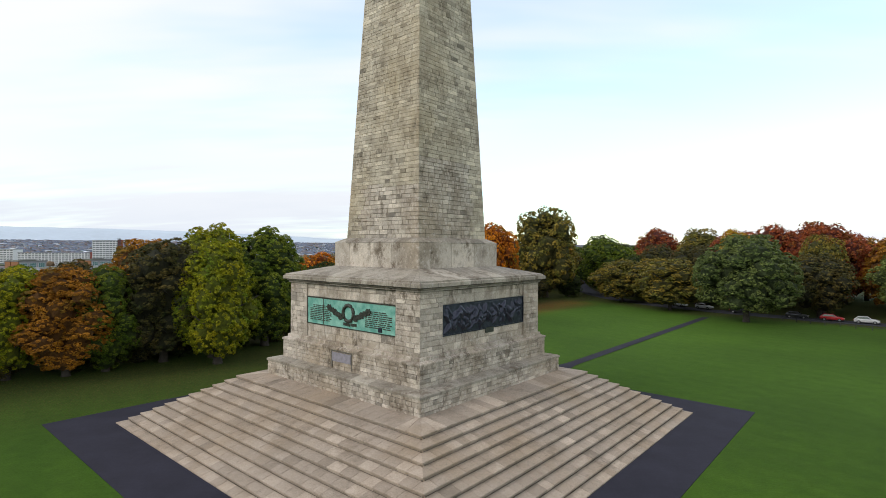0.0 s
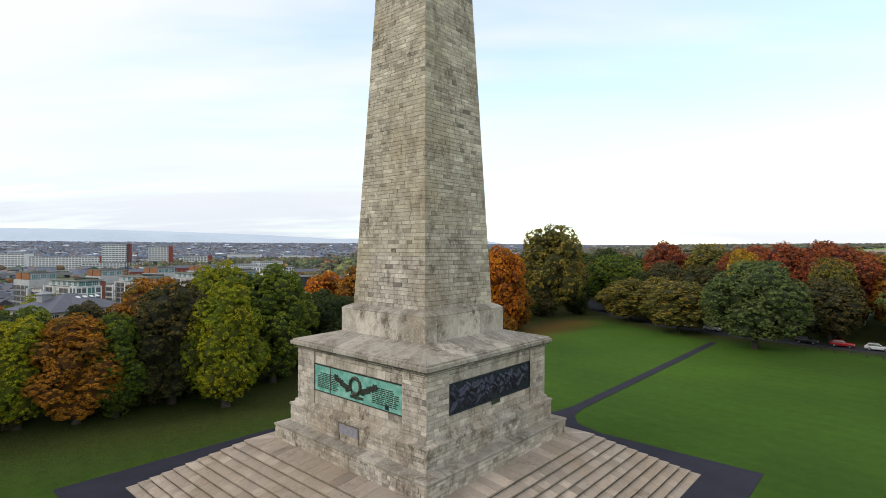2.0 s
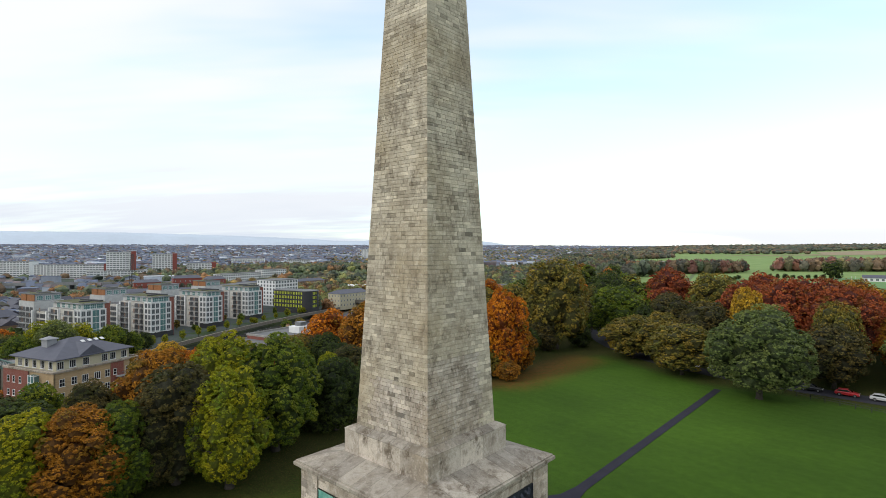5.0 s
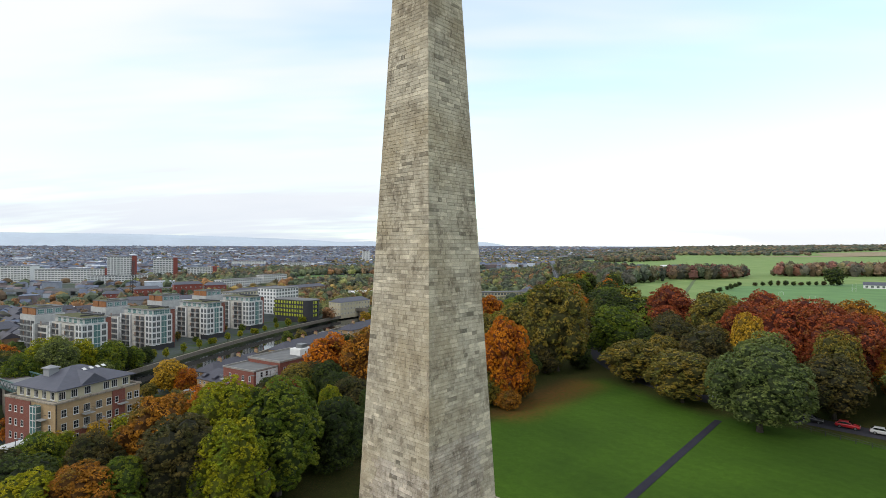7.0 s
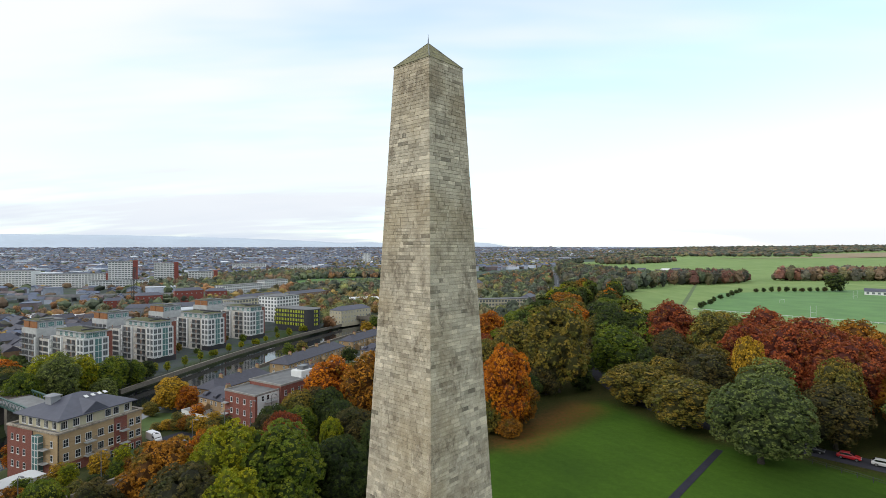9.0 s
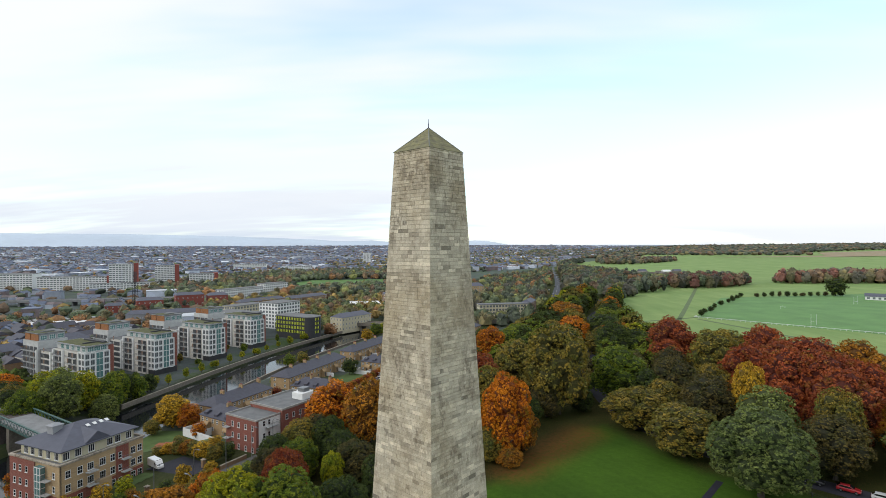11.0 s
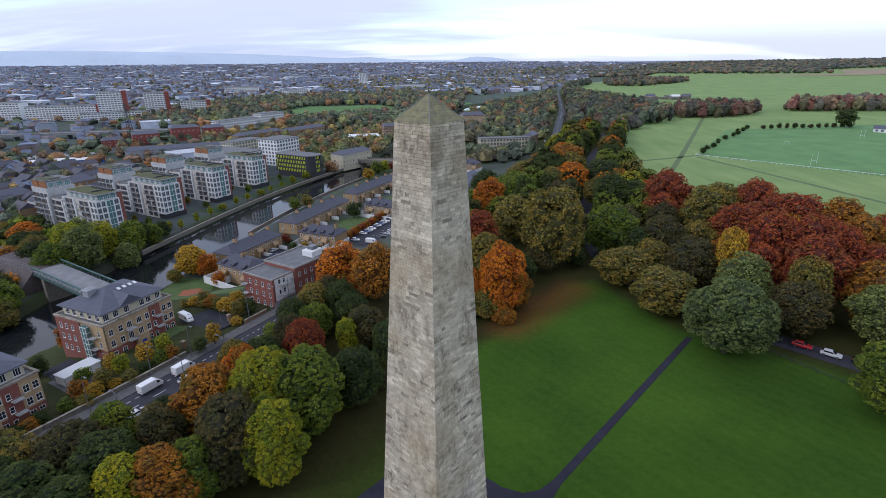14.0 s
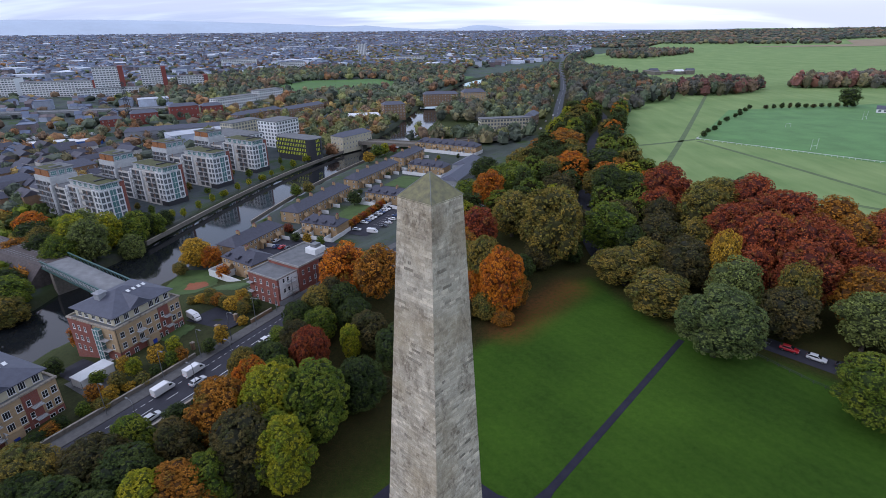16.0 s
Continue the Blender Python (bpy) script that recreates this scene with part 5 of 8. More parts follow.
def mansion(m, label, front=21.0, side=18.5):
    """A four-storey brick block of flats: red base and wing, yellow brick above, set-back cream attic, slate roof."""
    H, top = 3.15, 10.2
    ob = thing("apartment_house", m, label, "apartment building")
    g = Geo()
    g.box(0, 0, -3, front, side, 3.2)
    part("base_wall", g, RED_BRICK, ob, "red brick base storey")
    g = Geo()
    g.box(0.02, 0.02, 3.2, front - 0.02, side - 0.02, top)
    part("wall", g, YELLOW_BRICK, ob, "yellow brick upper walls")
    g = Geo()
    g.box(-0.12, 9.0, -3, 0.5, side + 0.1, top - 0.05)
    part("wing_wall", g, RED_BRICK, ob, "red brick end bay")
    g = Geo()
    g.box(front * 0.64, -0.14, -3, front * 0.80, 0.4, top - 0.08)
    part("bay_wall", g, RED_BRICK, ob)
    g = Geo()
    g.box(front * 0.38, -0.9, -3, front * 0.56, 0.3, 3.9)
    part("porch", g, YELLOW_BRICK, ob, "projecting entrance porch")
    g = Geo()
    for a in ((-0.3, -0.3, front + 0.3, 0.35), (-0.3, side - 0.35, front + 0.3, side + 0.3), (-0.3, 0.35, 0.35, side - 0.35), (front - 0.35, 0.35, front + 0.3, side - 0.35)):
        g.bevel_box(a[0], a[1], top, a[2], a[3], top + 0.45, 0.08)
    part("parapet", g, STONE_TOP, ob)
    g = Geo()
    g.box(0.3, 0.3, top - 0.1, front - 0.3, side - 0.3, top + 0.06)
    part("terrace", g, FLAT_ROOF, ob)
    g = Geo()
    g.box(1.5, 1.6, top, front - 1.5, side - 1.5, top + 2.7)
    part("attic_wall", g, CREAM, ob, "set-back cream attic storey")
    g = Geo()
    hip_roof(g, 1.5, 1.6, front - 1.5, side - 1.5, top + 2.8, 3.4, 0.9)
    roof = part("roof", g, SLATE, ob, "grey slate hipped roof")
    g = Geo()
    x0 = front * 0.30
    p = [(x0, 0.9, top + 2.82), (x0 + 6.4, 0.9, top + 2.82), (x0 + 3.2, 0.9, top + 5.1), (x0 + 3.2, side / 2, top + 5.6)]
    g.solid(p, ((0, 1, 2), (0, 2, 3), (1, 3, 2)))
    part("cross_gable", g, SLATE, roof)
    g = Geo()
    g.box(4.6, side * 0.55, top + 3.6, 6.8, side * 0.55 + 2.2, top + 6.2)
    hip_roof(g, 4.6, side * 0.55, 6.8, side * 0.55 + 2.2, top + 6.35, 0.6, 0.3)
    part("lift_housing", g, GREY, roof)
    for x in (front * 0.52, front * 0.60, front * 0.68, front * 0.75):
        g = Geo()
        g.box(-0.4, -0.5, 0, 0.4, 0.5, 0.12)
        s = part("skylight", g, WHITE, roof)
        s.matrix_basis = pose(x, side * 0.36, top + 5.25, 22, 0, 0)
    for fl in range(3):
        z = 1.55 + fl * H
        for fx in (0.09, 0.22, 0.60, 0.86, 0.95):
            put_window(ob, W_HOUSE, side_y(front * fx, z))
        put_window(ob, W_SMALL, pose(front * 0.69, -0.14, z))
        if fl:
            put_window(ob, W_ATTIC, side_y(front * 0.34, z))
            put_window(ob, W_ATTIC, side_y(front * 0.48, z))
            balcony(ob, pose(front * 0.34, 0, z - 1.2), 2.4)
            balcony(ob, pose(front * 0.75, -0.14, z - 1.2), 2.2)
        for y in (2.0, 7.6):
            put_window(ob, W_SMALL, side_x(y, z))
        for y in (12.0, 14.4, 16.6):
            put_window(ob, W_SMALL, pose(-0.12, y, z, 0, 0, -90))
        balcony(ob, side_x(3.9, z - 1.2), 2.0)
    g = Geo()                                # glazed stair bay
    g.box(-1.1, 5.2, -2, 0.2, 7.2, top - 0.6, 0)
    bay = part("stair_bay", g, GLASS_TEAL, ob, "glazed white-framed stair bay")
    g = Geo()
    for y in (5.15, 6.2, 7.25):
        g.box(-1.16, y - 0.07, -2, -1.02, y + 0.07, top - 0.55)
    for k in range(8):
        g.box(-1.15, 5.1, -1.6 + k * 1.57, -1.03, 7.3, -1.45 + k * 1.57)
        g.box(-1.1, 5.08, -1.6 + k * 1.57, 0.1, 5.19, -1.45 + k * 1.57)
    part("bay_frame", g, WHITE, bay)
    for fx in (0.12, 0.25, 0.40, 0.62, 0.72, 0.86):
        put_window(ob, W_ATTIC, pose(front * fx, 1.6, top + 1.3))
    for y in (3.5, 6.5, 9.5, 12.5, 15.0):
        put_window(ob, W_ATTIC, pose(1.5, y, top + 1.3, 0, 0, -90))
    g = Geo()
    g.box(front * 0.44, -0.98, 0.1, front * 0.50, -0.88, 2.3)
    part("door", g, plain("blue_door", (0.03, 0.06, 0.35), 0.5), ob, "bright blue front door")
    for y, x in ((8.6, -0.05), (-0.08, 0.4)):
        g = Geo()
        g.tube([(x - 0.1, y, -2), (x - 0.1, y, top)], [0.07, 0.07], 6)
        part("downpipe", g, DARK, ob)
    return ob


mansion(pose(-89, 115, -7.2, 0, 0, 68), "four-storey yellow and red brick apartment house with slate roof", 20.5, 18.5)
mansion(pose(-97.5, 75.6, -6.8, 0, 0, 68), "brick apartment house with slate roof beside the street", 20.5, 18.5)

# red brick corner block on the street
ob = thing("brick_apartment_block", pose(-54.9, 142.6, -5.6, 0, 0, 60), "red brick flat-roofed apartment block on the street", "apartment building")
g = Geo()
g.box(0.0, 0, -4, 8.5, 13, 9.6)
part("wall", g, RED_BRICK, ob, "red brick walls")
g = Geo()
g.box(8.5, -0.8, -4, 25, 13, 10.6)
part("rear_wall", g, RED_BRICK, ob)
g = Geo()
g.box(0.8, -0.06, 2.4, 8.45, 0.02, 9.4)
part("render_panel", g, WHITE, ob, "white rendered panel")
g = Geo()
g.box(-0.03, -0.85, -4, 25.03, -0.78, 2.2)
g.box(-0.03, -0.12, -4, 8.5, -0.02, 2.2)
part("base_panel", g, GREY, ob)
g = Geo()
for a in ((-0.15, -0.15, 8.5, 0.2), (-0.15, 12.8, 8.5, 13.15), (-0.15, 0.2, 0.2, 12.8)):
    g.box(a[0], a[1], 9.55, a[2], a[3], 10.0)
for a in ((8.4, -0.95, 25.15, -0.6), (8.4, 12.8, 25.15, 13.15), (8.4, -0.6, 8.75, 12.8), (24.8, -0.6, 25.15, 12.8)):
    g.box(a[0], a[1], 10.55, a[2], a[3], 11.1)
part("parapet", g, plain("weathered_capping", (0.34, 0.33, 0.31), 0.85, vary=0.3, scale=0.8), ob, "weathered grey parapet capping")
g = Geo()
g.box(0.2, 0.2, 9.5, 8.4, 12.8, 9.64)
g.box(8.75, -0.6, 10.5, 24.8, 12.8, 10.64)
part("roof", g, FLAT_ROOF, ob, "grey felt flat roof")
g = Geo()
g.bevel_box(18.5, 1.5, 10.6, 23.5, 6, 12.6, 0.1)
part("stair_head", g, WHITE, ob)
g = Geo()
g.bevel_box(20, 2.5, 12.6, 22.5, 5, 13.8, 0.1)
part("plant_box", g, METAL, ob)
for z in (1.4, 4.4, 7.5):
    for y in (1.6, 4.4, 7.4, 10.0):
        put_window(ob, W_SMALL, side_x(y, z))
    balcony(ob, side_x(12.0, z - 1.1), 1.9)
for z in (5.0, 8.4):
    for x in (2.6, 4.4):
        put_window(ob, W_SMALL, pose(x, -0.07, z))
    balcony(ob, pose(5.2, -0.06, z - 1.2), 4.0)
    for x in (10.2, 12.8, 15.4):
        put_window(ob, W_SMALL, pose(x, -0.8, z))
g = Geo()
g.box(17.8, -0.9, 0, 24.5, -0.78, 10.2)
part("glass_front", g, GLASS, ob, "dark glazed stair front")
g = Geo()
g.box(5.2, -0.2, 0.2, 7.8, -0.08, 2.0)
part("garage_door", g, DARK, ob)

# ---- quay apartments: white-framed river ends, balconied sides, timber-clad towers ----
W_FLAT = joined_window("window", 2.1, 2.2, 2, 1, GREY, GLASS_GREY)
W_TALL = window_mesh("window", 2.9, 2.3, 3, 2, WHITE, GLASS_TEAL, 0.09, False)
W_BACK = joined_window("window", 3.2, 2.3, 3, 1, GREY, GLASS_DARK)
QUAY_BEIGE = plain("quay_render", (0.56, 0.54, 0.50), 0.8, vary=0.2, scale=0.5)
QUAY_BROWN = plain("quay_panel", (0.30, 0.20, 0.15), 0.75, vary=0.3, scale=0.7)


def lattice(g, u0, u1, z0, z1, cols, rows, out, wide, m):
    """A deep frame of piers and bands in front of a wall that faces -y."""
    for k in range(cols + 1):
        u = u0 + (u1 - u0) * k / cols
        g.box(u - wide / 2, -out, z0, u + wide / 2, 0.1, z1, m=m)
    for k in range(rows + 1):
        z = z0 + (z1 - z0) * k / rows
        for c in range(cols):
            a, b = u0 + (u1 - u0) * c / cols + wide / 2, u0 + (u1 - u0) * (c + 1) / cols - wide / 2
            g.box(a, -out + 0.04, z - wide * 0.42, b, 0.1, z + wide * 0.42, m=m)


def quay_block(m, storeys=6):
    """One finger of the quay flats; the river end is at the origin, the body runs back along +y."""
    S = 3.05
    top = storeys * S + 0.6
    ob = thing("quay_apartment_block", m, "white framed apartment block with balconies and green roof on the quay", "apartment building", "quay apartments")
    g = Geo()
    g.box(0.15, 6.6, -1, 14, 30, top - 0.3)
    part("side_wall", g, QUAY_BEIGE, ob, "pale rendered balcony side")
    g = Geo()
    g.box(0.35, 0.35, 2.6, 11.5, 6.6, top)
    part("river_wall", g, QUAY_GREY, ob, "grey wall behind the white frame")
    g = Geo()
    lattice(g, 0.0, 4.8, 2.7, top, 2, 5, 0.0, 0.62, pose(0, 0.1, 0))
    lattice(g, 8.7, 11.4, 2.7, top, 1, 5, 0.0, 0.55, pose(0, 0.1, 0))
    lattice(g, -6.5, -0.62, 2.7, top, 2, 5, 0.0, 0.62, pose(0.1, 0, 0, 0, 0, -90))
    part("white_frame", g, WHITE, ob, "deep white frame of piers and bands")
    g = Geo()
    g.box(5.1, 0.12, 2.9, 8.4, 0.34, top - 0.3)
    bay = part("glazed_bay", g, GLASS_TEAL, ob, "teal glazed bay")
    g = Geo()
    for k in range(6):
        g.box(5.1, 0.02, 2.9 + k * (top - 3.3) / 5 - 0.12, 8.4, 0.12, 2.9 + k * (top - 3.3) / 5 + 0.12)
    for x in (5.1, 6.75, 8.3):
        g.box(x, 0.03, 2.9, x + 0.12, 0.12, top - 0.3)
    part("mullion", g, WHITE, bay)
    g = Geo()
    g.box(0.6, 0.8, -1, 13.5, 12, 2.6)
    part("ground_floor", g, DARK, ob)
    g = Geo()
    g.box(11.7, 1.6, -1, 14.2, 12, top + 2.2)
    part("fin_wall", g, RED_BRICK, ob, "red brick end fin")
    g = Geo()
    g.box(1.6, 1.8, top, 12.4, 29, top + 2.7)
    part("penthouse", g, QUAY_GREY, ob, "set-back glazed penthouse")
    g = Geo()
    g.box(0.7, 0.8, top + 2.7, 13.0, 29.6, top + 3.05)
    part("roof_edge", g, GREY, ob)
    g = Geo()
    g.box(1.3, 1.4, top + 3.0, 12.4, 29.0, top + 3.10)
    part("green_roof", g, SEDUM, ob, "moss-green planted roof")
    g = Geo()
    g.box(4, 9, top + 3.05, 9.5, 10.2, top + 3.7)
    g.box(10.4, 4, top + 3.05, 12.2, 22, top + 3.8)
    part("roof_plant", g, DARK, ob)
    g = Geo()
    for y in (19.4, 28.6, 31.2, 44.4):
        g.box(-0.75 if y < 40 else -1.3, y, 0.4, 0.6, y + 0.75, top - (0.2 if y < 30 else 2.2))
    part("pier_frame", g, WHITE, ob, "white upright frames between the balconies")
    g = Geo()
    g.box(0.6, 30, -1, 13.4, 44, top - 2.5)
    part("link_wall", g, QUAY_BEIGE, ob, "pale rendered middle part")
    g = Geo()
    for f in range(1, storeys):
        for k, y in enumerate((11.8, 16.3, 25.2, 33.8, 40.6, 48.5, 56.4)):
            if (k + f) % 2:
                x = 0.15 if y < 30 else 0.6 if y < 44 else -0.6
                g.box(x - 0.06, y - 0.55, f * S + 0.55, x, y + 0.55, f * S + 2.7)
    part("spandrel", g, QUAY_BROWN, ob, "brown panels between the windows")
    g = Geo()
    g.box(0.4, 30.0, top - 2.5, 13.6, 44, top - 2.2)
    part("link_roof", g, FLAT_ROOF, ob)
    g = Geo()
    g.box(-0.6, 44, -1, 13.4, 60, top + 2.0)
    part("tower_wall", g, QUAY_GREY, ob)
    g = Geo()
    g.box(0.3, 45, top + 2.0, 12.6, 59, top + 5.6)
    part("tower_top", g, GREY, ob)
    g = Geo()
    g.box(-0.1, 45, top + 2.1, 0.28, 52.4, top + 5.4)
    g.box(-0.1, 53.2, top + 2.1, 0.28, 58.8, top + 5.4)
    part("timber_panel", g, ORANGE_CLAD, ob, "orange timber cladding")
    g = Geo()
    g.box(-0.3, 44.6, top + 5.6, 13.2, 59.4, top + 5.95)
    g.box(3, 48, top + 5.9, 9, 50, top + 6.6)
    part("tower_roof", g, FLAT_ROOF, ob)
    g = Geo()
    g.box(0.6, 46, top + 5.92, 8.8, 58.5, top + 6.02)
    part("green_roof", g, SEDUM, ob)
    for f in range(storeys):
        z = 1.6 + f * S
        if f:
            for x in (1.2, 3.6, 10.05):
                put_window(ob, W_FLAT, pose(x, 0.35, z + 0.15))
            for y in (2.0, 5.0):
                put_window(ob, W_FLAT, pose(0.35, y, z + 0.15, 0, 0, -90))
        for y in (9.4, 14.0, 22.8, 27.0):
            put_window(ob, W_BACK, side_x(y, z) @ pose(0, 0.15, 0))
            if f:
                balcony(ob, side_x(y, z - 1.1), 3.2, 1.5)
        for y in (35.6, 38.7, 42.4):
            if f < storeys - 1:
                put_window(ob, W_BACK, pose(0.6, y, z, 0, 0, -90))
        for y in (46.5, 50.5, 54.5, 58.2):
            put_window(ob, W_BACK, pose(-0.6, y, z, 0, 0, -90))
            if f:
                balcony(ob, pose(-0.6, y, z - 1.1, 0, 0, -90), 2.8, 1.3)
    for x in (3, 6, 9):
        put_window(ob, W_TALL, pose(x + 0.5, 1.8, top + 1.3))
    for y in (4, 9, 14, 19, 24):
        put_window(ob, W_TALL, pose(1.6, y, top + 1.3, 0, 0, -90))
    for x in (2.5, 6.5, 10.5):
        put_window(ob, W_TALL, pose(x, 45, top + 3.6))
    return ob


quay_first = quay_block(pose(-163.5, 281, -17.5, 0, 0, 62))
for x, y in ((-177, 246), (-150.5, 317), (-139.5, 355)):
    copy_thing(quay_first, pose(x, y, -17.5, 0, 0, 62))


def flats(m, L, W, H, mat, label, roof=FLAT_ROOF, floors=None, kit=None, pitch=3.2, pitched=0.0, name="apartment_building", roof_label=""):
    """A plain block of flats or terrace: wall, roof, rows of windows on the two seen sides."""
    ob = thing(name, m, label, "building")
    g = Geo()
    g.box(0, 0, -2, L, W, H)
    part("wall", g, mat, ob)
    g = Geo()
    if pitched:
        g.gable(0, 0, H, L, W, H + pitched, 0.4, hip=pitched * 1.2)
    else:
        g.box(-0.25, -0.25, H, L + 0.25, W + 0.25, H + 0.5)
    part("roof", g, roof, ob, roof_label)
    n = floors or max(1, int(H / 3))
    for f in range(n):
        z = H / n * (f + 0.52)
        for i in range(int(L / pitch)):
            put_window(ob, kit or W_FAR, side_y((i + 0.5) * L / int(L / pitch), z))
        for i in range(int(W / pitch)):
            put_window(ob, kit or W_FAR, side_x((i + 0.5) * W / int(W / pitch), z))
    return ob


# dark block with acid-green panels, rounded ends
ob = thing("office_block", pose(-108, 388, -17.5, 0, 0, 62), "dark curved office block with yellow-green window panels", "office building")
CL, CW, CH = 15, 38, 16


def stadium(x0, y0, x1, y1, r, n=6):
    out = []
    for cx_, cy_, a0 in ((x1 - r, y0 + r, -90), (x1 - r, y1 - r, 0), (x0 + r, y1 - r, 90), (x0 + r, y0 + r, 180)):
        for k in range(n + 1):
            a = radians(a0 + 90 * k / n)
            out.append((cx_ + r * math.cos(a), cy_ + r * math.sin(a)))
    return out


def prism(g, outline, z0, z1, mat=0):
    n = len(outline)
    p = [(x, y, z0) for x, y in outline] + [(x, y, z1) for x, y in outline]
    g.solid(p, [tuple(range(n))[::-1], tuple(range(n, 2 * n))] + [(i, (i + 1) % n, (i + 1) % n + n, i + n) for i in range(n)], mat)


g = Geo()
prism(g, stadium(0, 0, CL, CW, 5.5), -1, CH)
part("wall", g, DARK, ob)
g = Geo()
prism(g, stadium(-0.4, -0.4, CL + 0.4, CW + 0.4, 5.8), CH, CH + 0.5)
part("roof", g, FLAT_ROOF, ob)
PANEL, SLOT = Geo(), Geo()
PANEL.box(-0.35, -0.16, -1.0, 0.35, 0.05, 1.0)
PANEL = PANEL.mesh("panel", [ACID])
SLOT.box(-0.55, -0.06, -1.0, 0.55, 0.05, 1.0)
SLOT = SLOT.mesh("pane", [GLASS])
crng = random.Random(9)
for f in range(1, 5):
    z = 1.7 + f * 3.2
    for i in range(18):
        y = 6 + i * (CW - 8) / 18
        for me, dy in ((PANEL, 0.0), (SLOT, 0.8)):
            o = new("panel" if me is PANEL else "pane", me)
            o.parent = ob
            o.matrix_basis = side_x(y + dy + crng.uniform(-0.2, 0.2), z)
    for i in range(3):
        for me, dx in ((PANEL, 0.0), (SLOT, 0.8)):
            o = new("panel" if me is PANEL else "pane", me)
            o.parent = ob
            o.matrix_basis = side_y(5.8 + i * 1.5 + dx, z)

W_SASH = joined_window("window", 1.1, 1.5, 1, 2)
W_FAR = joined_window("window", 2.0, 1.9, 2, 1, GREY)
flats(pose(-92, 425, -17.5, 0, 0, 55), 34, 14, 11, CREAM, "cream rendered riverside flats with slate roof", SLATE, 3, W_SASH, 3.4, 3.0)
flats(pose(-165, 395, -17.5, 0, 0, 62), 24, 40, 17, WHITE, "white stepped apartment block", FLAT_ROOF, 5)
flats(pose(-150, 440, -17.5, 0, 0, 62), 26, 22, 21, WHITE, "tall white apartment block with dark windows", FLAT_ROOF, 7)
flats(pose(-200, 470, -17.5, 0, 0, 62), 34, 16, 15, CREAM, "pale apartment block near the river", FLAT_ROOF, 5)
flats(pose(-285, 640, -17.5, 0, 0, 60), 60, 16, 16, WHITE, "long white apartment block beyond the quay", FLAT_ROOF, 5)
flats(pose(-255, 700, -17.5, 0, 0, 60), 40, 16, 19, WHITE, "white and teal apartment block", FLAT_ROOF, 6)
flats(pose(-230, 560, -17.5, 0, 0, 60), 60, 12, 9, BROWN_BRICK, "long brick terrace with slate roof", SLATE, 3, W_SASH, 4, 3)
flats(pose(-190, 600, -17.5, 0, 0, 60), 60, 12, 9, BROWN_BRICK, "long brick terrace beyond the quay", SLATE, 3, W_SASH, 4, 3)
flats(pose(-78, 585, -17, 0, 0, 20), 24, 14, 15, BROWN_BRICK, "tall brick warehouse flats by the river", SLATE, 5, W_SASH, 3.2, 3)
flats(pose(-115, 560, -17.5, 0, 0, 15), 36, 22, 7, WHITE, "low white shed with pale roof", WHITE, 1, W_SASH, 6, 2)
flats(pose(-40, 690, -16, 0, 0, 10), 44, 16, 13, BROWN_BRICK, "brown brick apartment building beyond the bridge", SLATE, 4, W_SASH, 3.4, 3)
flats(pose(10, 700, -15, 0, 0, 12), 30, 16, 13, YELLOW_BRICK, "ochre brick apartment building with gables", SLATE, 4, W_SASH, 3.4, 4)
flats(pose(24, 500, -14.5, 0, 0, 12), 50, 11, 10, CREAM, "long pale three-storey building by the street", FLAT_ROOF, 3, W_FAR, 3.0)
flats(pose(75, 515, -13, 0, 0, 70), 26, 10, 9, BROWN_BRICK, "dark roofed terrace on the street", SLATE, 3, W_SASH, 3.6, 3)


